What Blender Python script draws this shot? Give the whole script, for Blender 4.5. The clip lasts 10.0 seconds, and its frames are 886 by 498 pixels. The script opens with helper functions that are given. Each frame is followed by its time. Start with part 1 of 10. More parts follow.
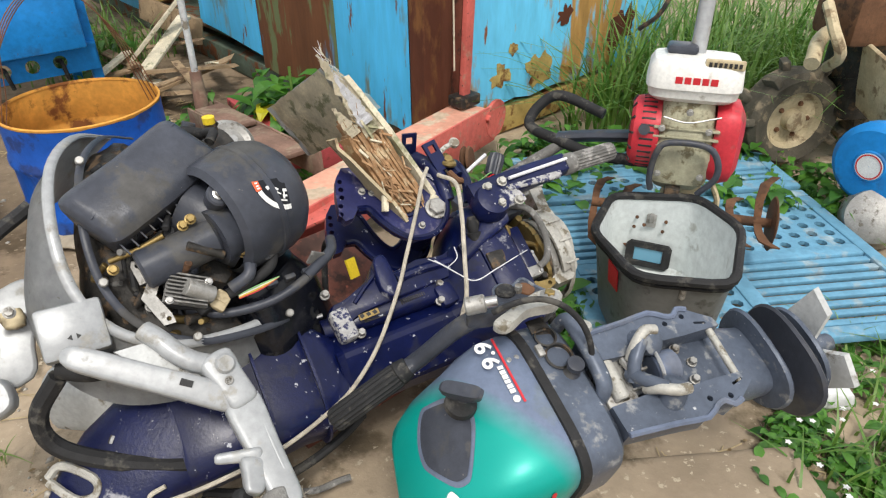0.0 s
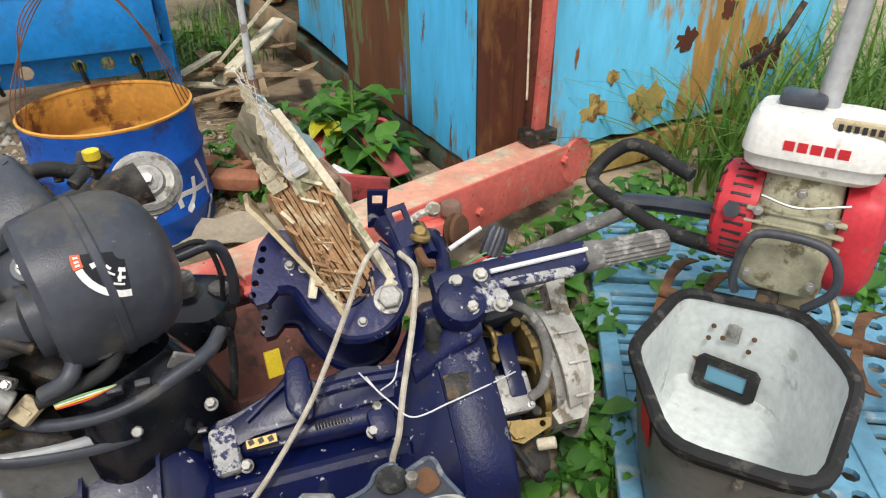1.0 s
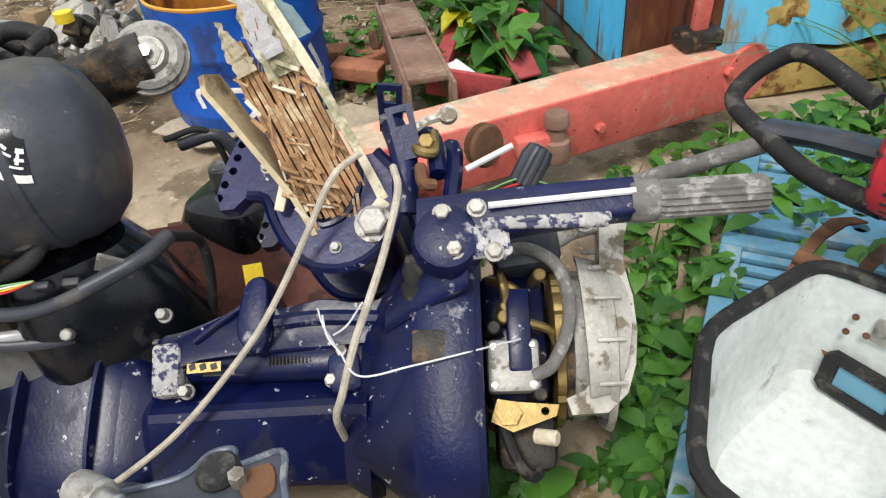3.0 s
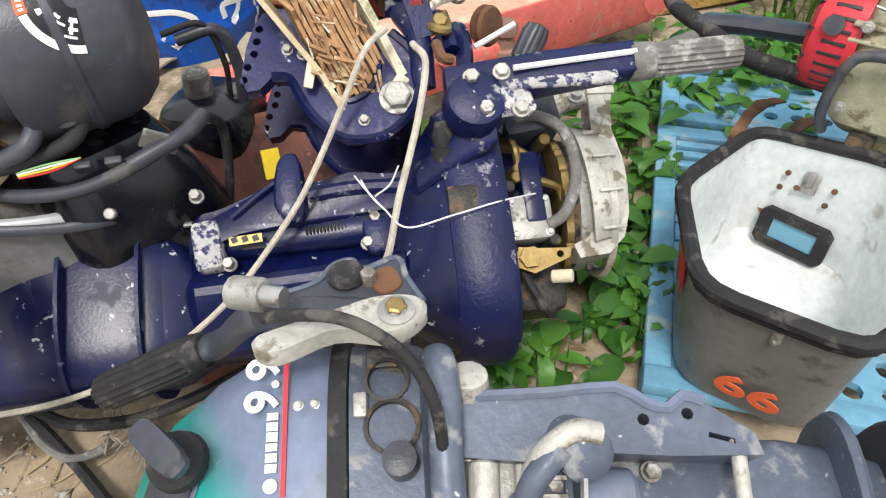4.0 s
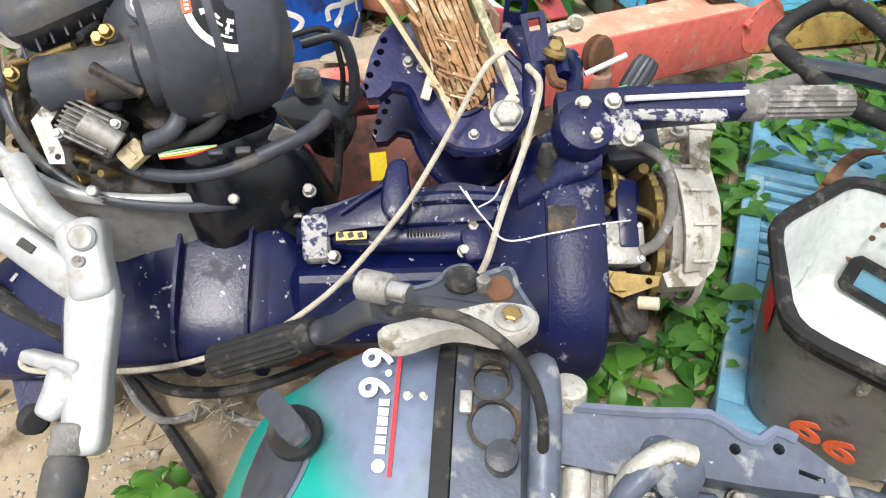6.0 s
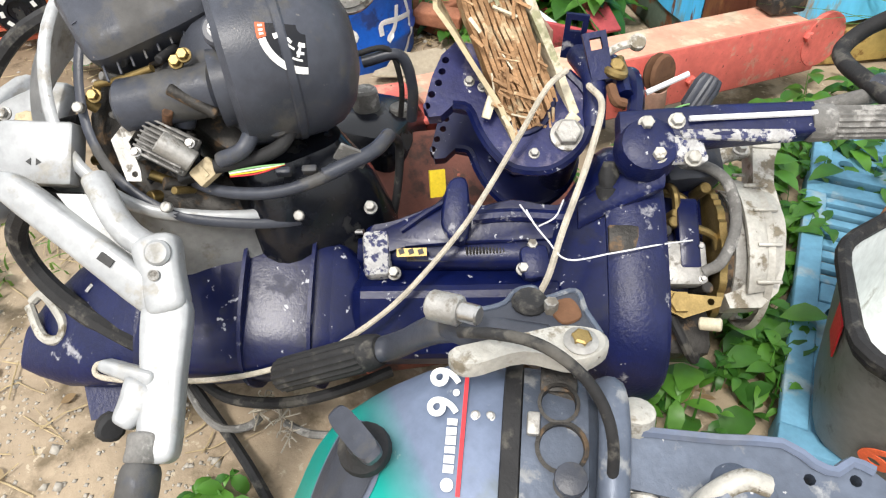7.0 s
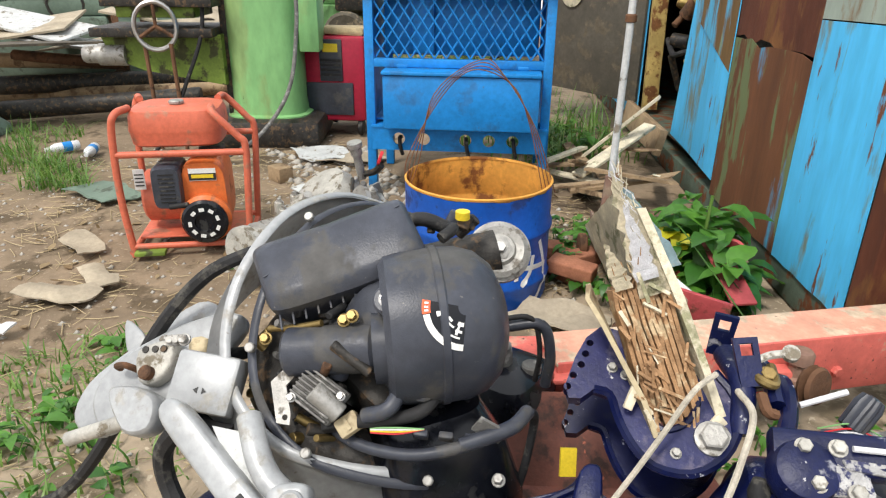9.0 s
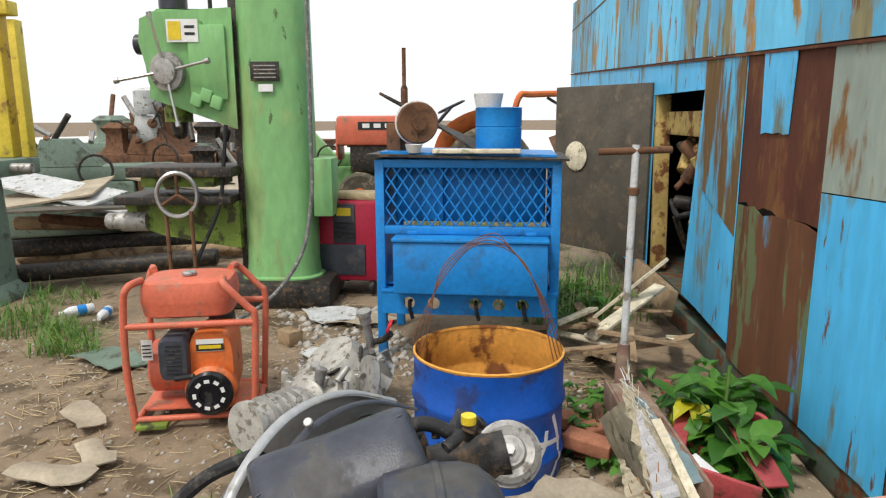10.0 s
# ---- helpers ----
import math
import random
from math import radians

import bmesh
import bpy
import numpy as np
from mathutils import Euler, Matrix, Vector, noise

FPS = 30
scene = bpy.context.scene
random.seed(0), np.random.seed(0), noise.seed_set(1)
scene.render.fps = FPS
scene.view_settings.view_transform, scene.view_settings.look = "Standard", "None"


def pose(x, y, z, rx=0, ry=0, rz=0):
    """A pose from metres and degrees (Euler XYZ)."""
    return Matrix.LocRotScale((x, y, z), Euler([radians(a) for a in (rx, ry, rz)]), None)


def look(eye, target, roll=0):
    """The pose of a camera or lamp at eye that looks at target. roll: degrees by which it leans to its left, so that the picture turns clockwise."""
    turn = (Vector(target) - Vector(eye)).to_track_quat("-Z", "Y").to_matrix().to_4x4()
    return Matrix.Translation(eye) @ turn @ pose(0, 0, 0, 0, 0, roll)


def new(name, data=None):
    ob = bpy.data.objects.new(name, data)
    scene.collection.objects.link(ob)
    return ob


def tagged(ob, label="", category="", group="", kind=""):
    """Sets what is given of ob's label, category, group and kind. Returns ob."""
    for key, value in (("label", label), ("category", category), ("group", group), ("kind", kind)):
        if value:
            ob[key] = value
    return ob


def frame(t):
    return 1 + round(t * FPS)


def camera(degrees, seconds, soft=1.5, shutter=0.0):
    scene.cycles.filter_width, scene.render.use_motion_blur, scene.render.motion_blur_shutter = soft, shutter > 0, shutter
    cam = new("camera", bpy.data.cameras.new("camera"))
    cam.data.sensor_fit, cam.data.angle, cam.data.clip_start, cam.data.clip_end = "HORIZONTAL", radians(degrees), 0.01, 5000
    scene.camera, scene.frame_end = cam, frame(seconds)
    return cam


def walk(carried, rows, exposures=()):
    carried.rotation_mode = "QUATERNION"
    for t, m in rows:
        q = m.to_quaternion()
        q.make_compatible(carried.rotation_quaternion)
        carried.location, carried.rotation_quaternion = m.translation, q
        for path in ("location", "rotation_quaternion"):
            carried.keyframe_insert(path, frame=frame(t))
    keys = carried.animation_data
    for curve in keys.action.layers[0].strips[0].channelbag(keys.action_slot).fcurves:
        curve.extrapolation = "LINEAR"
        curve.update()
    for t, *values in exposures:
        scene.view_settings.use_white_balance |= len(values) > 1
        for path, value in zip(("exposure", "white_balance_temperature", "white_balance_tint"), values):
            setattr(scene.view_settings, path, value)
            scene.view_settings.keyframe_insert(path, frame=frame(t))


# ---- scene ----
cam = camera(66.5, 10.0, soft=1.2)
PATH = [
    (0, (0.851, 0.357, 1.382), (0.263, 1.936, 0.304), -0.5),
    (0.4, (0.922, 0.615, 1.294), (0.18, 2.154, 0.255), -0.8),
    (0.5, (0.949, 0.691, 1.294), (0.114, 2.189, 0.266), -0.5),
    (0.8, (0.964, 0.861, 1.292), (-0.014, 2.228, 0.208), -1.0),
    (1, (0.959, 0.975, 1.27), (-0.001, 2.383, 0.222), -1.0),
    (1.5, (0.869, 1.239, 1.226), (-0.129, 2.58, 0.129), -2.2),
    (2, (0.939, 1.366, 1.183), (-0.287, 2.457, 0.04), -0.4),
    (2.5, (1.006, 1.41, 1.137), (-0.261, 2.368, -0.078), -4.5),
    (2.7, (1.023, 1.402, 1.132), (-0.264, 2.301, -0.107), -5.8),
    (3.8, (1.007, 1.156, 1.1), (-0.109, 2.17, -0.214), -2.6),
    (4, (1.006, 1.097, 1.1), (0.007, 2.17, -0.26), -1.5),
    (4.5, (1.001, 1.021, 1.122), (-0.007, 2.08, -0.243), 0.1),
    (5, (0.976, 0.99, 1.133), (-0.21, 1.893, -0.2), -0.3),
    (5.5, (0.983, 1.009, 1.132), (-0.184, 1.944, -0.196), 1.1),
    (5.7, (0.986, 1.026, 1.131), (-0.135, 2.01, -0.201), 0.8),
    (6.8, (0.966, 1.003, 1.148), (-0.198, 1.921, -0.194), -1.1),
    (7, (0.963, 1.0, 1.151), (-0.247, 1.896, -0.165), -1.7),
    (7.5, (0.96, 0.994, 1.161), (-0.304, 1.871, -0.116), -0.9),
    (8, (0.966, 0.99, 1.159), (-0.297, 1.864, -0.122), -1.2),
    (8.5, (0.947, 0.991, 1.189), (-0.449, 1.879, 0.064), -0.0),
    (9, (0.907, 0.969, 1.25), (-0.742, 1.781, 0.462), 0.6),
    (9.2, (0.894, 0.969, 1.276), (-0.814, 1.716, 0.552), -0.0),
    (9.5, (0.903, 0.945, 1.289), (-0.864, 1.623, 0.645), 0.1),
    (9.6, (0.901, 0.955, 1.305), (-0.879, 1.626, 0.687), -0.3),
    (9.7, (0.9, 0.953, 1.304), (-0.887, 1.663, 0.757), 0.3),
    (10, (0.861, 1.008, 1.34), (-0.918, 1.839, 0.96), -0.2),
]
walk(cam, [(t, look(eye, target, roll)) for t, eye, target, roll in PATH],
     exposures=[(0.0, 0.12), (1.0, 0.1), (1.5, 0.0), (2.5, 0.1), (4, 0.47), (5, 0.62), (8.5, 0.62), (9.2, 0.2), (10.0, 0.05)])

# ---- world and light ----
world = bpy.data.worlds.new("overcast")
scene.world = world
world.use_nodes = True
wn, wl = world.node_tree.nodes, world.node_tree.links
wn.clear()
sky = wn.new("ShaderNodeTexSky")
sky.sky_type, sky.sun_disc = "NISHITA", False
sky.sun_elevation, sky.sun_rotation = radians(58), radians(150)
sky.air_density, sky.dust_density, sky.ozone_density = 1.0, 6.0, 1.0
grey = wn.new("ShaderNodeMixRGB")
grey.inputs[0].default_value = 0.72
grey.inputs[2].default_value = (13.2, 13.4, 13.6, 1)
wl.new(sky.outputs[0], grey.inputs[1])
back = wn.new("ShaderNodeBackground")
back.inputs[1].default_value = 0.1
wl.new(grey.outputs[0], back.inputs[0])
wout = wn.new("ShaderNodeOutputWorld")
wl.new(back.outputs[0], wout.inputs[0])

sun = new("sun", bpy.data.lights.new("sun", "SUN"))
sun.data.energy, sun.data.angle, sun.data.color = 2.2, radians(12), (1.0, 0.96, 0.9)
sun.matrix_world = look((2.0, -3.0, 6.5), (0, 0.6, 0))


# ---- materials ----
def mat(name, col, rough=0.5, metal=0.0, var=0.3, scale=9.0, bump=0.2, bscale=90.0, stain=None, amount=0.35, sscale=14.0, srough=0.8,
        stretch=(1, 1, 1), spot=None, spots=0.3, pscale=60.0, coat=0.0):
    """Two scales of colour change, blotches of a stain, fine specks and relief, all in metres."""
    m = bpy.data.materials.new(name)
    m.use_nodes = True
    n, l = m.node_tree.nodes, m.node_tree.links
    b = n["Principled BSDF"]
    geo = n.new("ShaderNodeNewGeometry")
    mp = n.new("ShaderNodeMapping")
    mp.inputs["Scale"].default_value = stretch
    l.new(geo.outputs["Position"], mp.inputs[0])

    def noise_at(s, detail=4.0, off=0.0):
        t = n.new("ShaderNodeTexNoise")
        t.inputs["Scale"].default_value, t.inputs["Detail"].default_value, t.inputs["Roughness"].default_value = s, detail, 0.62
        if off:
            add = n.new("ShaderNodeVectorMath")
            add.inputs[1].default_value = (off, off * 0.7, off * 1.3)
            l.new(mp.outputs[0], add.inputs[0])
            l.new(add.outputs[0], t.inputs[0])
        else:
            l.new(mp.outputs[0], t.inputs[0])
        return t.outputs["Fac"]

    def ramp(src, lo, hi):
        r = n.new("ShaderNodeMapRange")
        r.inputs[1].default_value, r.inputs[2].default_value = lo, hi
        l.new(src, r.inputs[0])
        return r.outputs[0]

    def mix(fac, a, c):
        x = n.new("ShaderNodeMixRGB")
        if isinstance(fac, float):
            x.inputs[0].default_value = fac
        else:
            l.new(fac, x.inputs[0])
        for k, v in ((1, a), (2, c)):
            if isinstance(v, tuple):
                x.inputs[k].default_value = (*v[:3], 1)
            else:
                l.new(v, x.inputs[k])
        return x.outputs[0]

    dark = tuple(c * (1 - var) for c in col)
    lite = tuple(min(1.0, c * (1 + var * 0.7)) for c in col)
    colour = mix(ramp(noise_at(scale), 0.3, 0.7), dark, lite)
    fine = noise_at(scale * 9, 3.0, 3.1)
    colour = mix(ramp(fine, 0.35, 1.2), colour, tuple(c * 0.55 for c in col))
    rgh = None
    if stain:
        cut = 0.68 - 0.36 * amount
        mask = ramp(noise_at(sscale, 7.0, 7.7), cut, cut + 0.07)
        colour = mix(mask, colour, mix(ramp(noise_at(sscale * 3, 3.0, 1.9), 0.3, 0.7), tuple(c * 0.6 for c in stain), stain))
        rgh = n.new("ShaderNodeMapRange")
        rgh.inputs[3].default_value, rgh.inputs[4].default_value = rough, srough
        l.new(mask, rgh.inputs[0])
        if metal:
            mt = n.new("ShaderNodeMapRange")
            mt.inputs[3].default_value, mt.inputs[4].default_value = metal, metal * 0.3
            l.new(mask, mt.inputs[0])
            l.new(mt.outputs[0], b.inputs["Metallic"])
    if spot:
        cut = 0.72 - 0.3 * spots
        colour = mix(ramp(noise_at(pscale, 5.0, 12.3), cut, cut + 0.04), colour, spot)
    l.new(colour, b.inputs["Base Color"])
    if rgh:
        l.new(rgh.outputs[0], b.inputs["Roughness"])
    else:
        rr = n.new("ShaderNodeMapRange")
        rr.inputs[3].default_value, rr.inputs[4].default_value = rough * 0.8, min(1, rough * 1.25)
        l.new(fine, rr.inputs[0])
        l.new(rr.outputs[0], b.inputs["Roughness"])
    if not (stain and metal):
        b.inputs["Metallic"].default_value = metal
    b.inputs["Specular IOR Level"].default_value = 0.32
    if coat:
        b.inputs["Coat Weight"].default_value, b.inputs["Coat Roughness"].default_value = coat, 0.15
    if bump:
        bp = n.new("ShaderNodeBump")
        bp.inputs["Strength"].default_value, bp.inputs["Distance"].default_value = bump, 0.004
        l.new(noise_at(bscale, 5.0), bp.inputs["Height"])
        l.new(bp.outputs[0], b.inputs["Normal"])
    return m


def leafy(name, col, col2, rough=0.45):
    """Foliage, with a tone of its own for each blade."""
    m = bpy.data.materials.new(name)
    m.use_nodes = True
    n, l = m.node_tree.nodes, m.node_tree.links
    b = n["Principled BSDF"]
    geo = n.new("ShaderNodeNewGeometry")
    x = n.new("ShaderNodeMixRGB")
    x.inputs[1].default_value, x.inputs[2].default_value = (*col, 1), (*col2, 1)
    l.new(geo.outputs["Random Per Island"], x.inputs[0])
    t = n.new("ShaderNodeTexNoise")
    t.inputs["Scale"].default_value = 40
    l.new(geo.outputs["Position"], t.inputs[0])
    y = n.new("ShaderNodeMixRGB")
    y.blend_type = "MULTIPLY"
    y.inputs[0].default_value = 0.5
    l.new(x.outputs[0], y.inputs[1])
    l.new(t.outputs["Fac"], y.inputs[2])
    l.new(y.outputs[0], b.inputs["Base Color"])
    b.inputs["Roughness"].default_value = rough
    tr = n.new("ShaderNodeBsdfTranslucent")
    l.new(x.outputs[0], tr.inputs[0])
    ms = n.new("ShaderNodeMixShader")
    ms.inputs[0].default_value = 0.3
    l.new(b.outputs[0], ms.inputs[1])
    l.new(tr.outputs[0], ms.inputs[2])
    l.new(ms.outputs[0], n["Material Output"].inputs[0])
    return m


RUST, DRY = (0.16, 0.055, 0.02), (0.33, 0.24, 0.15)
DIRT = mat("packed_dirt", (0.385, 0.305, 0.215), 0.95, 0, 0.35, 2.2, 0.9, 45, (0.2, 0.155, 0.1), 0.45, 3.5, 0.95, spot=(0.45, 0.38, 0.28), spots=0.35, pscale=38)
NAVY = mat("navy_paint", (0.0028, 0.006, 0.045), 0.3, 0, 0.35, 10, 0.1, 160, (0.007, 0.01, 0.042), 0.35, 20, 0.45, spot=(0.4, 0.41, 0.45), spots=0.23, pscale=55)
NAVY_WORN = mat("salted_navy_paint", (0.005, 0.009, 0.055), 0.38, 0, 0.4, 12, 0.3, 120, (0.34, 0.34, 0.37), 0.16, 26, 0.8, spot=(0.5, 0.5, 0.52), spots=0.14, pscale=55)
NAVY_MAUVE = mat("faded_navy_paint", (0.018, 0.021, 0.09), 0.36, 0, 0.35, 12, 0.2, 120, (0.11, 0.1, 0.17), 0.45, 18, 0.6, spot=(0.5, 0.5, 0.52), spots=0.2, pscale=60)
SALT = mat("salt_crust", (0.46, 0.455, 0.45), 0.9, 0, 0.35, 40, 1.0, 160, (0.05, 0.055, 0.13), 0.5, 70, 0.7)
STEEL_BLUE = mat("blue_grey_enamel", (0.14, 0.17, 0.24), 0.32, 0.15, 0.2, 6, 0.06, 200, (0.16, 0.18, 0.23), 0.4, 8, 0.5)
GREY_CAST = mat("grey_painted_casting", (0.10, 0.12, 0.16), 0.38, 0.2, 0.3, 9, 0.15, 150, (0.26, 0.27, 0.28), 0.3, 22, 0.6, spot=(0.5, 0.5, 0.5), spots=0.14, pscale=60)
BLACK = mat("black_plastic", (0.048, 0.053, 0.068), 0.34, 0, 0.4, 7, 0.15, 260, (0.085, 0.083, 0.08), 0.42, 9, 0.65, spot=(0.16, 0.15, 0.14), spots=0.08, pscale=70)
BLACK_GLOSS = mat("gloss_black_plastic", (0.008, 0.009, 0.013), 0.2, 0, 0.4, 9, 0.05, 160, (0.035, 0.035, 0.035), 0.3, 12, 0.55)
RUBBER = mat("black_rubber", (0.02, 0.02, 0.021), 0.7, 0, 0.35, 20, 0.3, 160, (0.09, 0.085, 0.075), 0.35, 22, 0.9)
GRIP = mat("grey_worn_rubber", (0.17, 0.165, 0.155), 0.75, 0, 0.4, 25, 0.5, 160, (0.36, 0.35, 0.33), 0.4, 30, 0.9)
SILVER = mat("silver_painted_aluminium", (0.37, 0.38, 0.385), 0.36, 0.2, 0.2, 6, 0.06, 180, (0.36, 0.35, 0.32), 0.3, 16, 0.6, spot=(0.22, 0.2, 0.17), spots=0.06, pscale=60)
ALU = mat("raw_cast_aluminium", (0.40, 0.39, 0.365), 0.5, 0.55, 0.3, 18, 0.35, 140, (0.2, 0.18, 0.15), 0.35, 26, 0.8)
WHITE_ALU = mat("whitened_aluminium", (0.47, 0.455, 0.41), 0.55, 0.3, 0.3, 16, 0.45, 120, (0.22, 0.19, 0.14), 0.38, 24, 0.8, spot=(0.1, 0.08, 0.06), spots=0.15, pscale=70)
DARKMETAL = mat("oily_dark_metal", (0.05, 0.047, 0.043), 0.5, 0.5, 0.5, 22, 0.4, 150, (0.15, 0.1, 0.06), 0.4, 30, 0.8)
CHROME = mat("bright_steel", (0.5, 0.49, 0.47), 0.32, 0.9, 0.15, 30, 0.1, 200)
BRASS = mat("yellow_zinc", (0.30, 0.215, 0.085), 0.42, 0.8, 0.3, 35, 0.15, 200)
ROPE = mat("dirty_white_rope", (0.55, 0.5, 0.41), 0.9, 0, 0.35, 30, 0.8, 420)
TWINE = mat("white_plastic_twine", (0.72, 0.72, 0.74), 0.6, 0, 0.2, 50, 0.3, 300)
RED_BEAM = mat("sun_faded_red_paint", (0.68, 0.15, 0.12), 0.68, 0, 0.25, 5, 0.35, 110, (0.62, 0.30, 0.22), 0.36, 12, 0.9, spot=(0.10, 0.04, 0.03), spots=0.26, pscale=70)
RED_TOP = mat("dusty_red_paint", (0.72, 0.36, 0.25), 0.8, 0, 0.25, 5, 0.35, 110, (0.64, 0.50, 0.36), 0.5, 9, 0.95, spot=(0.3, 0.2, 0.16), spots=0.12, pscale=30)
RED_DARK = mat("oily_red_brown_paint", (0.17, 0.055, 0.035), 0.5, 0, 0.45, 7, 0.35, 110, (0.08, 0.04, 0.03), 0.45, 9, 0.7, spot=(0.42, 0.12, 0.07), spots=0.2, pscale=24)
RED_BIT = mat("old_red_paint", (0.42, 0.07, 0.075), 0.6, 0, 0.4, 8, 0.3, 110, (0.16, 0.06, 0.04), 0.4, 14, 0.85)
JACKRED = mat("rusty_dusty_jack", (0.25, 0.15, 0.11), 0.85, 0, 0.4, 8, 0.4, 110, (0.33, 0.24, 0.17), 0.45, 8, 0.95)
WALLBLUE = mat("weathered_light_blue_paint", (0.085, 0.50, 0.86), 0.5, 0, 0.2, 2.0, 0.2, 60, (0.20, 0.27, 0.24), 0.36, 5.5, 0.7, (1, 1, 0.22), RUST, 0.3, 13)
WALLMIX = mat("blue_paint_streaked_with_rust", (0.09, 0.42, 0.66), 0.6, 0, 0.22, 2.4, 0.3, 60, (0.19, 0.11, 0.04), 0.72, 5.0, 0.9, (1, 1, 0.16), (0.20, 0.27, 0.16), 0.45, 9)
WALLEND = mat("blue_paint_with_rust_runs", (0.15, 0.60, 0.90), 0.6, 0, 0.16, 2.2, 0.3, 60, (0.48, 0.27, 0.08), 0.44, 6.2, 0.9, (1, 1, 0.25), (0.24, 0.08, 0.03), 0.3, 9)
WALLTOP = mat("faded_blue_paint_with_rust_drips", (0.10, 0.42, 0.66), 0.55, 0, 0.2, 2.0, 0.25, 60, (0.30, 0.27, 0.14), 0.5, 7.0, 0.8, (1, 1, 0.18), (0.15, 0.06, 0.025), 0.42, 11)
WALLRUST = mat("bare_rusted_sheet", (0.125, 0.04, 0.02), 0.85, 0.1, 0.4, 3.0, 0.5, 70, (0.21, 0.09, 0.03), 0.4, 5, 0.9, (1, 1, 0.4))
WALLPALE = mat("yellowed_blue_paint", (0.33, 0.39, 0.33), 0.6, 0, 0.25, 2.2, 0.2, 60, (0.27, 0.14, 0.05), 0.32, 5, 0.85, (1, 1, 0.35))
WALLMOSS = mat("green_stained_rust_streaks", (0.15, 0.06, 0.025), 0.8, 0, 0.45, 3.0, 0.4, 70, (0.07, 0.38, 0.62), 0.34, 3.6, 0.6, (1, 1, 0.2), (0.13, 0.16, 0.07), 0.62, 6)
SKID = mat("rusty_green_steel", (0.09, 0.12, 0.09), 0.8, 0.1, 0.4, 5, 0.4, 80, RUST, 0.5, 9, 0.9)
YELLOWED = mat("peeling_yellow_paint", (0.5, 0.36, 0.12), 0.7, 0, 0.3, 6, 0.4, 80, (0.2, 0.085, 0.03), 0.45, 9, 0.9)
DOORGREY = mat("grey_brown_steel", (0.105, 0.092, 0.072), 0.75, 0.1, 0.3, 4, 0.25, 70, (0.16, 0.13, 0.09), 0.4, 7, 0.85)
DRUMBLUE = mat("drum_blue_paint", (0.008, 0.085, 0.42), 0.36, 0, 0.25, 6, 0.12, 90, (0.02, 0.05, 0.2), 0.35, 8, 0.6, spot=(0.25, 0.2, 0.15), spots=0.1, pscale=30)
DRUMRUST = mat("orange_rust_lining", (0.74, 0.36, 0.07), 0.7, 0.1, 0.35, 5, 0.3, 70, (0.23, 0.085, 0.025), 0.42, 6, 0.85)
CABBLUE = mat("bright_blue_enamel", (0.015, 0.235, 0.62), 0.4, 0, 0.16, 4, 0.08, 90, (0.03, 0.2, 0.5), 0.35, 6, 0.55, spot=(0.12, 0.1, 0.1), spots=0.06, pscale=40)
ORANGE = mat("salmon_orange_paint", (0.62, 0.15, 0.085), 0.45, 0, 0.16, 6, 0.1, 90, (0.45, 0.2, 0.13), 0.3, 9, 0.7)
DEEPORANGE = mat("deep_orange_paint", (0.66, 0.16, 0.04), 0.42, 0, 0.18, 6, 0.1, 90, (0.4, 0.15, 0.07), 0.26, 12, 0.7)
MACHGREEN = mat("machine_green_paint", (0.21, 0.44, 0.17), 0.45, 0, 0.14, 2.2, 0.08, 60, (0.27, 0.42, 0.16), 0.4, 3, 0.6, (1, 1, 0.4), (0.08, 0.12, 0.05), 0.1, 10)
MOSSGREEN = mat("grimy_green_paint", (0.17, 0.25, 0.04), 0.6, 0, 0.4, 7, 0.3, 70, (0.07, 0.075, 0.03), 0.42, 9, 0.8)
PALEGREEN = mat("grey_green_paint", (0.16, 0.22, 0.17), 0.55, 0, 0.2, 3, 0.15, 60, (0.10, 0.12, 0.09), 0.35, 6, 0.75)
YELLOW = mat("yellow_paint", (0.68, 0.52, 0.06), 0.5, 0, 0.2, 5, 0.15, 60, (0.35, 0.22, 0.06), 0.3, 8, 0.8)
WELDRED = mat("crimson_sheet", (0.42, 0.02, 0.05), 0.4, 0, 0.2, 5, 0.1, 60)
RUSTY = mat("brown_rust", (0.17, 0.085, 0.045), 0.85, 0.15, 0.4, 9, 0.5, 90, (0.09, 0.05, 0.03), 0.4, 14, 0.9)
PLANK = mat("weathered_timber", (0.34, 0.24, 0.14), 0.85, 0, 0.35, 7, 0.5, 60, (0.19, 0.12, 0.07), 0.4, 9, 0.9, (1, 1, 1))
PLY = mat("torn_brown_plywood", (0.40, 0.235, 0.12), 0.9, 0, 0.4, 30, 0.8, 120, (0.62, 0.47, 0.29), 0.4, 30, 0.95)
PALEWOOD = mat("splintered_pale_wood", (0.70, 0.63, 0.47), 0.9, 0, 0.3, 18, 0.8, 90, (0.34, 0.33, 0.2), 0.35, 16, 0.95)
GREYSKIN = mat("grey_gelcoat", (0.54, 0.55, 0.54), 0.6, 0, 0.22, 8, 0.2, 80, (0.25, 0.22, 0.17), 0.3, 14, 0.85)
BLUESKIN = mat("pale_blue_gelcoat", (0.33, 0.46, 0.50), 0.6, 0, 0.2, 8, 0.25, 80, (0.55, 0.53, 0.45), 0.35, 14, 0.85)
BOXGREY = mat("grey_cowl_paint", (0.165, 0.17, 0.165), 0.45, 0, 0.15, 6, 0.08, 120, (0.1, 0.1, 0.09), 0.25, 12, 0.6)
BOXWHITE = mat("pale_cowl_lining", (0.66, 0.70, 0.69), 0.5, 0, 0.12, 5, 0.1, 80, (0.45, 0.46, 0.42), 0.25, 9, 0.7)
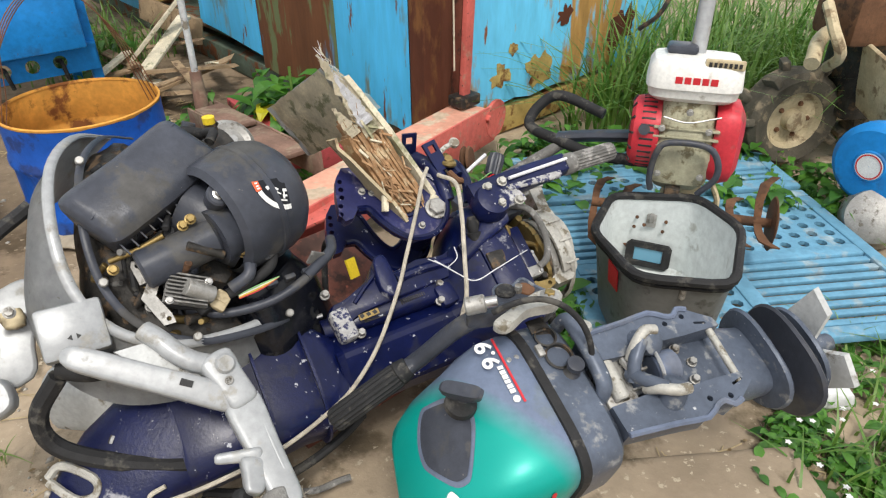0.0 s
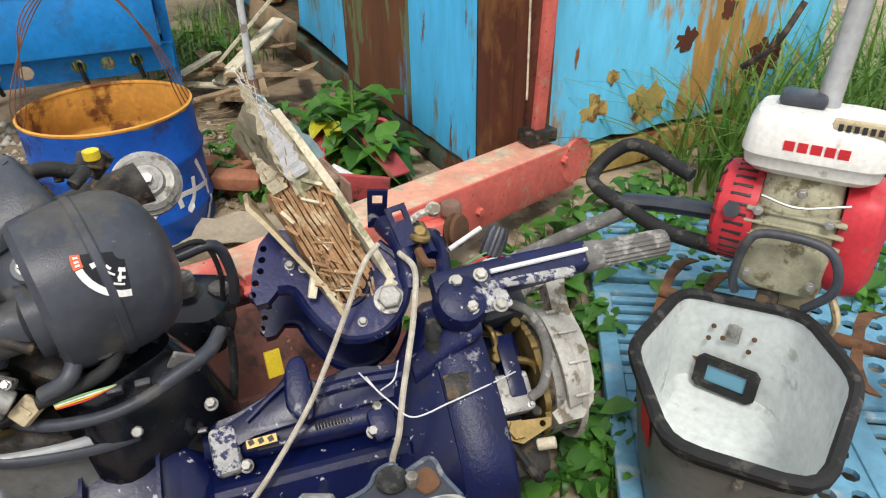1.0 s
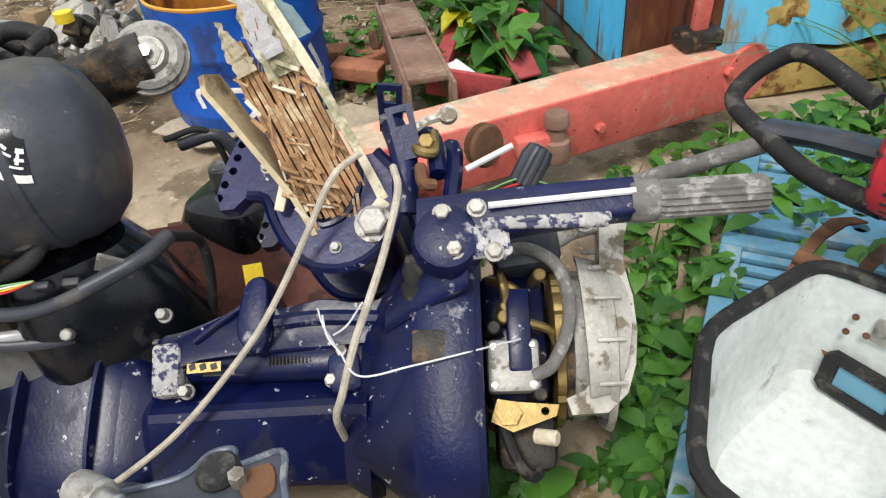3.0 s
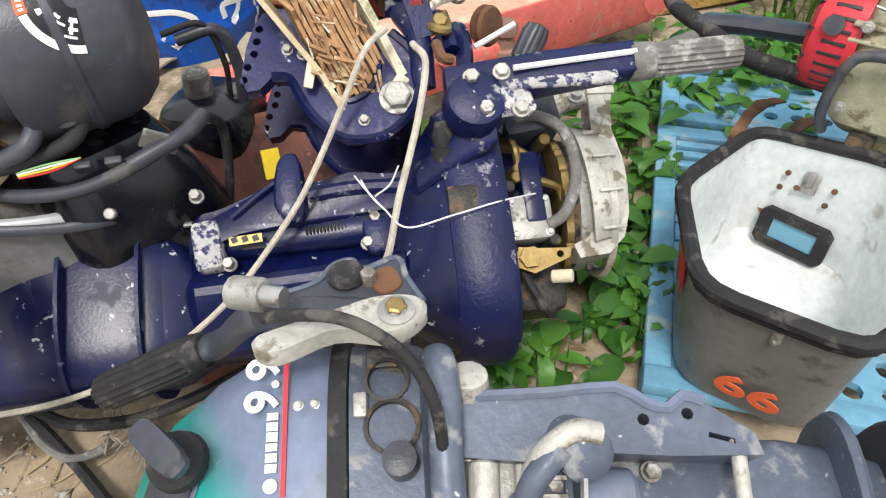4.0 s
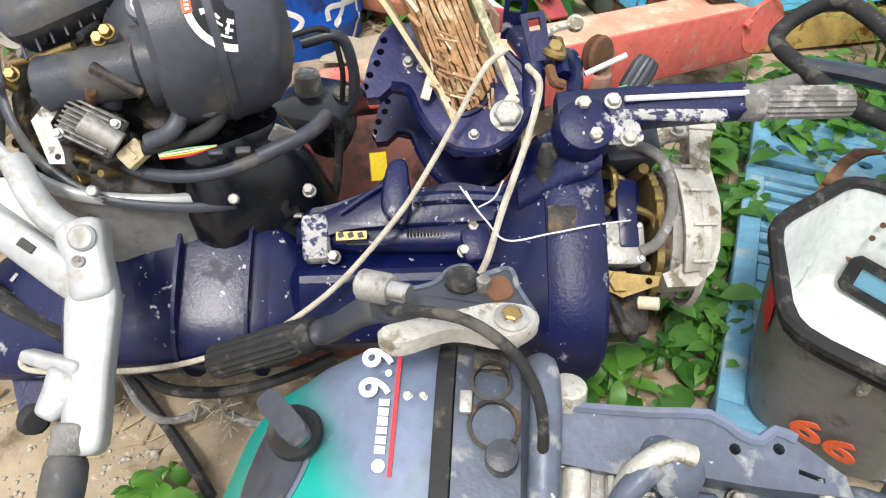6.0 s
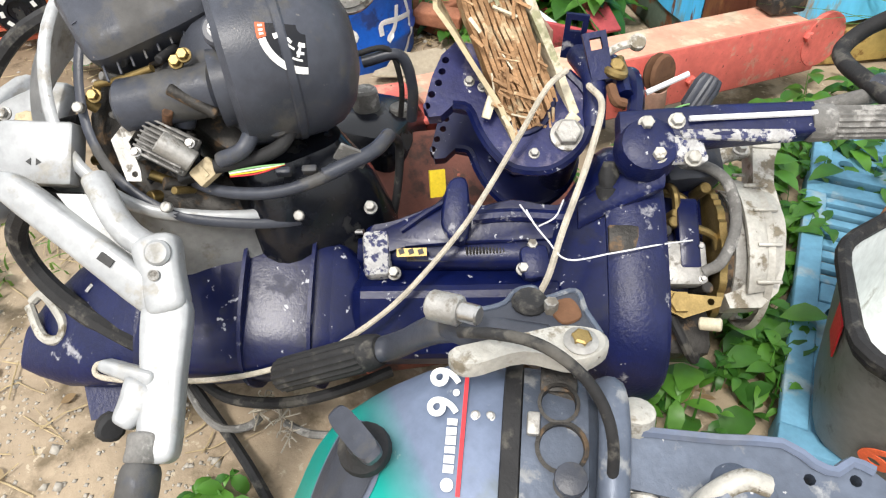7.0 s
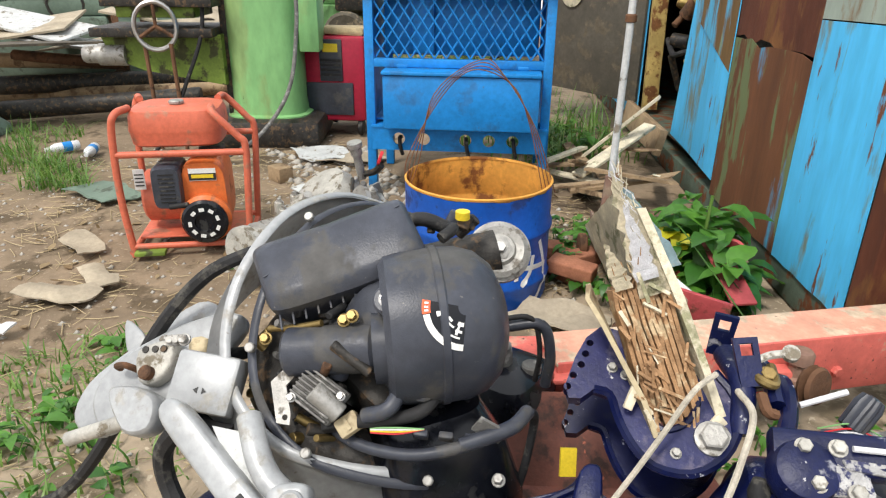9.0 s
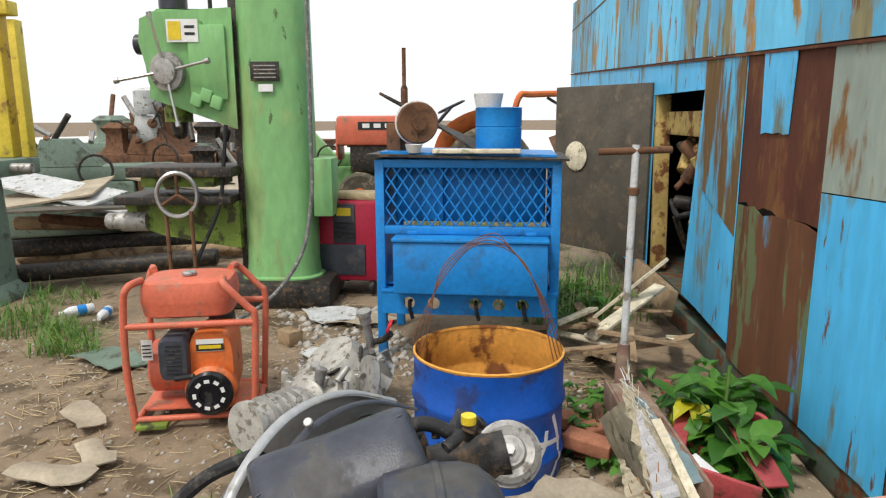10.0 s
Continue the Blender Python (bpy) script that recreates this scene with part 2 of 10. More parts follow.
PALLET = mat("faded_blue_plastic", (0.14, 0.33, 0.47), 0.6, 0, 0.2, 5, 0.15, 80, (0.32, 0.44, 0.5), 0.35, 9, 0.8)
HONDARED = mat("engine_red_plastic", (0.55, 0.035, 0.05), 0.42, 0, 0.2, 10, 0.1, 120, (0.42, 0.08, 0.08), 0.35, 14, 0.6)
ENGINEGREY = mat("oily_cream_casting", (0.42, 0.40, 0.28), 0.6, 0.15, 0.35, 16, 0.3, 120, (0.2, 0.17, 0.1), 0.38, 22, 0.8)
TANKWHITE = mat("white_tank_paint", (0.75, 0.74, 0.70), 0.38, 0, 0.08, 8, 0.08, 120, (0.5, 0.47, 0.4), 0.18, 14, 0.6)
CREAM = mat("dusty_cream_paint", (0.52, 0.43, 0.27), 0.6, 0, 0.25, 10, 0.2, 100, (0.3, 0.22, 0.13), 0.35, 14, 0.85)
TYRE = mat("muddy_tyre", (0.10, 0.088, 0.065), 0.9, 0, 0.4, 12, 0.5, 100, (0.26, 0.21, 0.14), 0.42, 12, 0.95)
BRICK = mat("red_brick", (0.36, 0.15, 0.085), 0.9, 0, 0.35, 14, 0.6, 90)
STONE = mat("pale_stone", (0.42, 0.39, 0.34), 0.9, 0, 0.3, 14, 0.6, 60)
CARDBOARD = mat("weathered_fibre_sheet", (0.40, 0.34, 0.25), 0.9, 0, 0.3, 6, 0.4, 60)
PLASTICBAG = mat("white_plastic_bag", (0.72, 0.72, 0.72), 0.5, 0, 0.15, 14, 0.6, 50)
LABELWHITE = mat("white_marking", (0.78, 0.78, 0.76), 0.5, 0, 0.08, 20, 0.05, 100)
LABELRED = mat("red_marking", (0.6, 0.03, 0.04), 0.5, 0, 0.1, 20, 0.05, 100)
LABELORANGE = mat("orange_marking", (0.72, 0.13, 0.05), 0.6, 0, 0.15, 20, 0.1, 100)
LABELDARK = mat("dark_marking", (0.03, 0.03, 0.03), 0.5, 0, 0.2, 20, 0.05, 100)
LABELYELLOW = mat("yellow_marking", (0.75, 0.55, 0.03), 0.5, 0, 0.15, 20, 0.05, 100)
GLARE_GROUND = mat("pale_ground_painted_glare", (0.72, 0.71, 0.68), 0.9, 0, 0.08, 0.4, 0.2, 6)
WIRERUST = mat("coppery_wire", (0.24, 0.11, 0.06), 0.6, 0.4, 0.3, 30, 0.2, 200)
STRAW = mat("dry_straw", (0.42, 0.33, 0.19), 0.9, 0, 0.35, 20, 0.3, 100)
LEAF = leafy("broad_green_leaf", (0.03, 0.13, 0.018), (0.14, 0.36, 0.045))
GRASS = leafy("grass_blade", (0.08, 0.22, 0.028), (0.24, 0.38, 0.08))
LEAF_YELLOW = leafy("yellow_leaf", (0.65, 0.62, 0.02), (0.72, 0.66, 0.03))
LEAF_DEAD = leafy("dead_leaf", (0.30, 0.20, 0.10), (0.42, 0.32, 0.18), 0.8)


def glass_mat():
    m = bpy.data.materials.new("pane_painted_view")
    m.use_nodes = True
    b = m.node_tree.nodes["Principled BSDF"]
    # opaque base colour paints in the blue seen through the window
    b.inputs["Base Color"].default_value = (0.12, 0.3, 0.42, 1)
    b.inputs["Roughness"].default_value = 0.12
    return m


PANE = glass_mat()


def cowl_mat():
    """Teal at the crown, fading into blue grey towards the seam and the upper flank, along the cowl's own axes."""
    m = mat("teal_to_blue_grey_enamel", (0.16, 0.20, 0.29), 0.4, 0.2, 0.15, 6, 0.05, 200, (0.18, 0.22, 0.27), 0.3, 8, 0.45, spot=(0.3, 0.33, 0.36), spots=0.12, pscale=40, coat=0.08)
    n, l = m.node_tree.nodes, m.node_tree.links
    b = n["Principled BSDF"]
    old = b.inputs["Base Color"].links[0].from_socket
    tc = n.new("ShaderNodeTexCoord")
    sp = n.new("ShaderNodeSeparateXYZ")
    l.new(tc.outputs["Object"], sp.inputs[0])
    a = n.new("ShaderNodeMath")
    a.operation = "MULTIPLY_ADD"
    a.inputs[1].default_value = -0.55
    l.new(sp.outputs["Y"], a.inputs[0])
    c = n.new("ShaderNodeMath")
    c.operation = "MULTIPLY"
    c.inputs[1].default_value = -0.75
    l.new(sp.outputs["X"], c.inputs[0])
    l.new(c.outputs[0], a.inputs[2])
    r = n.new("ShaderNodeMapRange")
    r.inputs[1].default_value, r.inputs[2].default_value = 0.055, 0.105
    l.new(a.outputs[0], r.inputs[0])
    x = n.new("ShaderNodeMixRGB")
    x.inputs[2].default_value = (0.0, 0.30, 0.25, 1)
    l.new(r.outputs[0], x.inputs[0])
    l.new(old, x.inputs[1])
    l.new(x.outputs[0], b.inputs["Base Color"])
    return m


COWL = cowl_mat()


# ---- mesh helpers ----
def part(name, bm, material, parent, label="", smooth=True):
    me = bpy.data.meshes.new(name)
    bmesh.ops.recalc_face_normals(bm, faces=bm.faces)
    for f in bm.faces:
        f.smooth = smooth
    bm.to_mesh(me)
    bm.free()
    if smooth:
        me.set_sharp_from_angle(angle=radians(38))
    me.materials.append(material)
    ob = new(name, me)
    ob.parent = parent
    if label:
        ob["label"] = label
    return ob


def thing(name, m, label, category, group="", kind=""):
    ob = new(name)
    ob.empty_display_size = 0.05
    ob.matrix_world = m
    return tagged(ob, label, category, group, kind)


def solo(name, bm, material, label, category, m=None, group="", kind="", smooth=True):
    ob = part(name, bm, material, None, "", smooth)
    if m is not None:
        ob.matrix_world = m
    return tagged(ob, label, category, group, kind)


def axes(origin, x, v):
    """A frame whose x runs along x and whose y points away from v; z is what is left."""
    ex = Vector(x).normalized()
    ev = Vector(v) - ex * Vector(v).dot(ex)
    ev.normalize()
    ey = -ev
    ez = ex.cross(ey)
    return Matrix(((ex[0], ey[0], ez[0], origin[0]), (ex[1], ey[1], ez[1], origin[1]), (ex[2], ey[2], ez[2], origin[2]), (0, 0, 0, 1)))


def box(size, at=(0, 0, 0), rot=(0, 0, 0), bevel=0.0, bm=None, seg=2):
    b = bmesh.new()
    bmesh.ops.create_cube(b, size=1, matrix=Matrix.Diagonal((*size, 1)))
    if bevel:
        bmesh.ops.bevel(b, geom=b.edges[:], offset=min(bevel, min(size) * 0.45), segments=seg, affect="EDGES", profile=0.5)
    b.transform(pose(*at, *rot))
    return join(bm, b)


def join(bm, b):
    if bm is None:
        return b
    me = bpy.data.meshes.new("tmp")
    b.to_mesh(me)
    b.free()
    bm.from_mesh(me)
    bpy.data.meshes.remove(me)
    return bm


def basis_to(d):
    return Vector(d).to_track_quat("Z", "Y").to_matrix().to_4x4()


def cyl(p0, p1, r0, r1=None, n=20, bm=None, bevel=0.0, caps=True):
    r1 = r0 if r1 is None else r1
    b = bmesh.new()
    p0, p1 = Vector(p0), Vector(p1)
    h = (p1 - p0).length
    prof = [(r0, 0), (r1, h)] if not bevel else [(max(r0 - bevel, 1e-4), 0), (r0, bevel), (r1, h - bevel), (max(r1 - bevel, 1e-4), h)]
    b = lathe(prof, n, caps=caps)
    b.transform(Matrix.Translation(p0) @ basis_to(p1 - p0))
    return join(bm, b)


def lathe(profile, n=28, caps=True, bm=None, m=None, wave=0.0, waves=0):
    """Turn (radius, height) pairs about z."""
    b = bmesh.new()
    rings = []
    for r, h in profile:
        ring = []
        for i in range(n):
            a = 2 * math.pi * i / n
            k = r * (1 + (wave * math.copysign(1, math.sin(a * waves)) if waves else 0))
            ring.append(b.verts.new((k * math.cos(a), k * math.sin(a), h)))
        rings.append(ring)
    for a, c in zip(rings, rings[1:]):
        for i in range(n):
            b.faces.new((a[i], a[(i + 1) % n], c[(i + 1) % n], c[i]))
    if caps:
        b.faces.new(rings[0][::-1])
        b.faces.new(rings[-1])
    if m is not None:
        b.transform(m)
    return join(bm, b)


def smooth_line(points, per=6):
    pts = [Vector(p) for p in points]
    if len(pts) < 3:
        return pts
    ext = [pts[0] * 2 - pts[1], *pts, pts[-1] * 2 - pts[-2]]
    out = []
    for i in range(1, len(ext) - 2):
        p0, p1, p2, p3 = ext[i - 1:i + 3]
        for k in range(per):
            t = k / per
            out.append(0.5 * (2 * p1 + (p2 - p0) * t + (2 * p0 - 5 * p1 + 4 * p2 - p3) * t * t + (3 * p1 - p0 - 3 * p2 + p3) * t ** 3))
    out.append(pts[-1])
    return out


def tube(points, r, n=8, bm=None, per=6, flat=1.0, taper=None, closed=False):
    """A round (or flattened) bar along a smooth line."""
    b = bmesh.new()
    line = smooth_line(points, per) if per > 1 else [Vector(p) for p in points]
    up = Vector((0.13, 0.21, 0.97))
    rings = []
    last = len(line) - 1
    side = None
    for i, p in enumerate(line):
        d = (line[min(i + 1, last)] - line[max(i - 1, 0)]).normalized()
        side = (d.cross(up) if side is None else side - d * side.dot(d)).normalized()
        top = side.cross(d).normalized()
        rr = r if taper is None else r + (taper - r) * i / max(last, 1)
        rings.append([b.verts.new(p + side * rr * math.cos(2 * math.pi * k / n) + top * rr * flat * math.sin(2 * math.pi * k / n)) for k in range(n)])
    for a, c in zip(rings, rings[1:]):
        for k in range(n):
            b.faces.new((a[k], a[(k + 1) % n], c[(k + 1) % n], c[k]))
    if closed:
        for k in range(n):
            b.faces.new((rings[-1][k], rings[-1][(k + 1) % n], rings[0][(k + 1) % n], rings[0][k]))
    else:
        b.faces.new(rings[0][::-1])
        b.faces.new(rings[-1])
    return join(bm, b)


def ring_of(w, h, n=24, power=3.0, cx=0.0, cy=0.0):
    """A rounded-rectangle outline."""
    out = []
    for i in range(n):
        a = 2 * math.pi * i / n
        c, s = math.cos(a), math.sin(a)
        out.append((cx + w / 2 * math.copysign(abs(c) ** (2 / power), c), cy + h / 2 * math.copysign(abs(s) ** (2 / power), s)))
    return out


def loft(sections, bm=None, caps=True, m=None):
    """Skin closed rings of equal count; each section is a list of 3D points."""
    b = bmesh.new()
    rings = [[b.verts.new(p) for p in s] for s in sections]
    n = len(rings[0])
    for a, c in zip(rings, rings[1:]):
        for i in range(n):
            b.faces.new((a[i], a[(i + 1) % n], c[(i + 1) % n], c[i]))
    if caps:
        b.faces.new(rings[0][::-1])
        b.faces.new(rings[-1])
    if m is not None:
        b.transform(m)
    return join(bm, b)


def along_x(rows, n=24, power=3.0, bm=None):
    """Loft rounded rectangles along x: rows of (x, width in y, depth in z, centre y, centre z)."""
    return loft([[(x, p[0], p[1]) for p in ring_of(w, d, n, power, cy, cz)] for x, w, d, cy, cz in rows], bm)


def plate(outline, thick, holes=(), bm=None, m=None, bevel=0.0):
    """A flat plate in xy with round or polygon holes, centred on z = 0."""
    b = bmesh.new()
    edges = []
    for poly in (outline, *holes):
        vs = [b.verts.new((p[0], p[1], -thick / 2)) for p in poly]
        edges += [b.edges.new((vs[i], vs[(i + 1) % len(vs)])) for i in range(len(vs))]
    res = bmesh.ops.triangle_fill(b, use_beauty=True, use_dissolve=False, edges=edges, normal=(0, 0, 1))
    faces = [g for g in res["geom"] if isinstance(g, bmesh.types.BMFace)]
    ext = bmesh.ops.extrude_face_region(b, geom=faces)
    bmesh.ops.translate(b, verts=[g for g in ext["geom"] if isinstance(g, bmesh.types.BMVert)], vec=(0, 0, thick))
    if m is not None:
        b.transform(m)
    return join(bm, b)


def circle(x, y, r, n=14):
    return [(x + r * math.cos(2 * math.pi * i / n), y + r * math.sin(2 * math.pi * i / n)) for i in range(n)]


def text_part(name, words, size, m, material, parent, label="", depth=0.0006, stretch=1.0):
    cu = bpy.data.curves.new(name, "FONT")
    cu.body, cu.size, cu.extrude, cu.align_x, cu.align_y = words, size, depth, "CENTER", "CENTER"
    cu.offset = size * 0.022
    tmp = new("tmp", cu)
    bpy.context.view_layer.update()
    me = bpy.data.meshes.new_from_object(tmp.evaluated_get(bpy.context.evaluated_depsgraph_get()))
    bpy.data.objects.remove(tmp)
    me.transform(m @ Matrix.Diagonal((stretch, 1, 1, 1)))
    me.materials.append(material)
    ob = new(name, me)
    ob.parent = parent
    if label:
        ob["label"] = label
    return ob


def rough_up(bm, amp, scale, seed=0.0):
    for v in bm.verts:
        v.co += noise.noise_vector(v.co * scale + Vector((seed, seed, seed))) * amp
    return bm



# ---- ground ----
def ground_height(x, y):
    d = math.hypot(x + 0.3, y - 1.8)
    return (0.018 * noise.noise(Vector((x * 1.7, y * 1.7, 0))) + 0.009 * noise.noise(Vector((x * 6, y * 6, 3)))) * max(0, 1 - d / 9) - 0.008


def build_ground():
    bm = bmesh.new()
    k = 110
    axis = [math.sinh(4.6 * (2 * i / k - 1)) / math.sinh(4.6) * 350 for i in range(k + 1)]
    near = [i * 0.055 - 3.3 for i in range(120)]
    xs = sorted([a for a in axis if abs(a) > 3.4] + near)
    grid = [[bm.verts.new((x - 0.8, y + 2.2, ground_height(x - 0.8, y + 2.2))) for y in xs] for x in xs]
    for a, b in zip(grid, grid[1:]):
        for i in range(len(xs) - 1):
            bm.faces.new((a[i], b[i], b[i + 1], a[i + 1]))
    return solo("ground", bm, DIRT, "trodden bare brown earth with pale dust and litter", "ground", kind="structure")


def darker_far_soil():
    """Darker earth in the yard beyond the pile, with an uneven edge."""
    n, l = DIRT.node_tree.nodes, DIRT.node_tree.links
    b = n["Principled BSDF"]
    old = b.inputs["Base Color"].links[0].from_socket
    geo = n.new("ShaderNodeNewGeometry")
    sp = n.new("ShaderNodeSeparateXYZ")
    l.new(geo.outputs["Position"], sp.inputs[0])
    t = n.new("ShaderNodeTexNoise")
    t.inputs["Scale"].default_value, t.inputs["Detail"].default_value = 1.6, 5
    l.new(geo.outputs["Position"], t.inputs[0])
    a = n.new("ShaderNodeMath")
    a.operation = "MULTIPLY_ADD"
    a.inputs[1].default_value = 1.8
    l.new(t.outputs["Fac"], a.inputs[0])
    l.new(sp.outputs["X"], a.inputs[2])
    r = n.new("ShaderNodeMapRange")
    r.inputs[1].default_value, r.inputs[2].default_value = -0.05, -0.55
    l.new(a.outputs[0], r.inputs[0])
    x = n.new("ShaderNodeMixRGB")
    x.blend_type = "MULTIPLY"
    x.inputs[2].default_value = (0.62, 0.58, 0.54, 1)
    l.new(r.outputs[0], x.inputs[0])
    l.new(old, x.inputs[1])
    l.new(x.outputs[0], b.inputs["Base Color"])


darker_far_soil()
build_ground()
# stand-in for the blown-out white area beyond the yard; its glare is painted
bm = box((60, 50, 0.04), (-42, 26, 0.0), (0, 0, 30))
solo("pavement", bm, GLARE_GROUND, "pale ground slab far behind the machines, its glare painted in", "pavement", kind="structure", smooth=False)

# ---- rusted blue container ----
CORNER = Vector((-0.27, 3.06, 0))
CA, CE = Vector((-0.8815, 0.4724, 0)), Vector((0.4724, 0.8815, 0))
CM = Matrix(((CA[0], -CE[0], 0, CORNER[0]), (CA[1], -CE[1], 0, CORNER[1]), (0, 0, 1, 0), (0, 0, 0, 1)))
container = thing("steel_container", CM, "light blue steel engine container, rusted and streaked, on a green skid", "container")


def panel(name, pts, material, off, label="", thick=0.004, face="long"):
    """A sheet of the long wall (x, z) or of the end wall (distance, z), off metres proud of it."""
    b = plate(pts, thick)
    for v in b.verts:
        x, z, o = v.co
        warp = 0.006 * noise.noise(Vector((x * 2.2, z * 2.2, 5.0)))
        v.co = (x, off + o + warp, z) if face == "long" else (-off - o - warp, -x, z)
    return part(name, b, material, container, label)


def seam(x):
    return 1.565 + 0.047 * x


def torn(x0, x1, z, n=9, amp=0.02, seed=0):
    return [(x0 + (x1 - x0) * i / n, z + amp * noise.noise(Vector((i * 0.9 + seed, seed, 0)))) for i in range(n + 1)]


panel("panel", torn(0.05, 0.62, 0.13, 9, 0.02, 1) + [(0.62, 1.06), (0.05, 1.08)], WALLBLUE, 0.002)
panel("panel", [(0.05, 1.085), (0.62, 1.065), (0.62, seam(0.62)), (0.05, seam(0))], WALLPALE, 0.002, "yellowed sheet with rust runs")
panel("panel", torn(0.625, 1.42, 0.13, 10, 0.03, 5) + [(1.42, 0.86)] + torn(1.42, 0.625, 0.92, 8, 0.05, 3), WALLMOSS, 0.002, "sheet half eaten by rust streaks")
panel("panel", torn(0.625, 1.42, 0.925, 8, 0.05, 8) + [(1.42, seam(1.42)), (0.625, seam(0.625))], WALLRUST, 0.0, "bare brown rusted sheet")
panel("panel", torn(0.93, 1.2, 1.27, 6, 0.02, 4) + [(1.22, seam(1.2)), (0.9, seam(0.9))], WALLBLUE, 0.008, "peeling patch of blue paint")
panel("panel", [(1.425, 0.2), (1.95, 0.24), (2.24, 0.25), (2.04, 1.49), (2.02, seam(2)), (1.425, seam(1.42))], WALLBLUE, 0.004)
panel("panel", [(1.43, 0.75), (1.98, 0.95), (2.03, seam(2)), (1.43, seam(1.42))], WALLMIX, 0.0085, "sheet with long rust streaks")
panel("panel", [(2.02, 1.495), (3.15, 1.50), (3.15, seam(3.15)), (2.02, seam(2))], WALLBLUE, 0.002)
panel("panel", [(3.15, 0.13), (7.9, 0.13), (7.9, seam(7.9)), (3.15, seam(3.15))], WALLBLUE, 0.002)
for x0 in (0.0, 0.86, 1.7, 2.6, 3.5, 4.6, 6.0):
    x1 = {0.0: 0.855, 0.86: 1.695, 1.7: 2.595, 2.6: 3.495, 3.5: 4.595, 4.6: 5.995, 6.0: 7.9}[x0]
    panel("panel", [(x0, seam(x0) + 0.012), (x1, seam(x1) + 0.012), (x1, seam(x1) + 0.95), (x0, seam(x0) + 0.95)], WALLEND if x0 in (0.86, 2.6, 4.6) else WALLTOP, 0.004)
bm = box((1.0, 0.02, 0.012), (0, 0, 0))
bm.transform(Matrix.Translation((3.95, 0.006, seam(3.95))) @ pose(0, 0, 0, 0, -2.69, 0) @ Matrix.Diagonal((7.9, 1, 1, 1)))
part("seam_strip", bm, WALLRUST, container)
# end wall with its rusty corner post
bm = box((0.10, 0.10, 2.4), (0.0, -0.05, 1.3), bevel=0.006)
part("corner_post", bm, WALLRUST, container, "brown rusted corner post", smooth=False)
panel("panel", [(0.09, 0.13), (0.28, 0.13), (0.28, 2.5), (0.09, 2.5)], WALLRUST, 0.035, "", face="end")
panel("panel", torn(0.285, 1.9, 0.16, 14, 0.03, 2) + [(1.9, 2.5), (0.285, 2.5)], WALLEND, 0.01, "blue end sheet with orange rust runs", face="end")
for z, x, w in ((1.22, 0.62, 0.10), (1.13, 0.66, 0.05), (0.85, 1.25, 0.16), (0.52, 0.98, 0.10), (1.5, 0.9, 0.14), (0.3, 0.52, 0.11), (0.36, 1.5, 0.22), (0.28, 0.8, 0.16), (0.42, 0.6, 0.06), (0.62, 1.2, 0.08)):
    pts = []
    for i in range(26):
        a = i * math.pi / 13
        k = 0.5 + 0.34 * noise.noise(Vector((2.2 * math.cos(a) + z * 9, 2.2 * math.sin(a), x * 5))) + 0.16 * noise.noise(Vector((6 * math.cos(a), 6 * math.sin(a) + z * 9, x)))
        pts.append((x + 1.1 * w * k * math.cos(a), z + w * k * math.sin(a)))
    panel("rust_patch", pts, WALLRUST if z > 0.5 or x > 1.3 else YELLOWED, 0.014, "", 0.002, "end")
# shell, skid and the dark inside
part("shell", box((7.8, 0.02, 2.3), (3.95, -1.95, 1.35)), DOORGREY, container, smooth=False)
part("roof", box((7.9, 1.98, 0.02), (3.95, -0.98, 2.52)), DOORGREY, container, smooth=False)
bm = box((0.02, 1.9, 2.3), (7.88, -0.98, 1.35))
part("far_wall", bm, DOORGREY, container, smooth=False)
part("inner_floor", box((7.8, 1.9, 0.02), (3.95, -1.0, 0.2)), SKID, container, smooth=False)
part("skid", box((7.9, 0.09, 0.13), (3.95, -0.05, 0.065), bevel=0.008), SKID, container, "rust-streaked green skid beam")
part("skid", box((0.09, 1.8, 0.13), (0.03, -1.0, 0.065), bevel=0.008), YELLOWED, container, "peeling yellow skid beam")
# door opening: frame, leaf and the engine inside
bm = box((0.07, 0.1, 1.26), (3.1, -0.055, 0.87), (0, 5, 0), bevel=0.004)
part("door_post", bm, YELLOWED, container, "mustard yellow door post")
leaf = box((0.98, 0.03, 1.32), (0, 0, 0), bevel=0.006)
leaf.transform(pose(3.16, 0.02, 0.93, 0, 0, 38) @ Matrix.Translation((0.49, 0, 0)))
dleaf = part("door", leaf, DOORGREY, container, "open grey-brown steel door leaf")
vent = lathe([(0.001, 0.0), (0.11, 0.0), (0.12, 0.012), (0.1, 0.02), (0.001, 0.024)], 20, caps=False)
vent.transform(pose(3.16, 0.02, 0.93, 0, 0, 38) @ pose(0.72, 0.018, 0.1, -90, 0, 0))
part("vent_cover", vent, PALEWOOD, dleaf)
random.seed(5)
for i in range(14):
    x, z = random.uniform(2.2, 3.0), random.uniform(0.35, 1.2)
    bm = cyl((x, -0.1, z), (x + random.uniform(-0.2, 0.2), -0.2, z + random.uniform(-0.25, 0.25)), random.uniform(0.02, 0.06), n=14, bevel=0.006)
    part("engine_pipe", bm, random.choice((DARKMETAL, RUSTY, YELLOWED)), container)
part("engine_block", box((1.1, 0.5, 0.9), (2.6, -0.75, 0.75), bevel=0.03), DARKMETAL, container)
part("engine_beam", box((1.0, 0.06, 0.16), (2.6, -0.1, 1.3), bevel=0.01), YELLOWED, container)
bm = tube([(2.95, -0.1, 0.75), (2.7, -0.08, 0.68), (2.5, -0.12, 0.72), (2.3, -0.15, 0.66)], 0.018)
part("hose", bm, RUBBER, container)

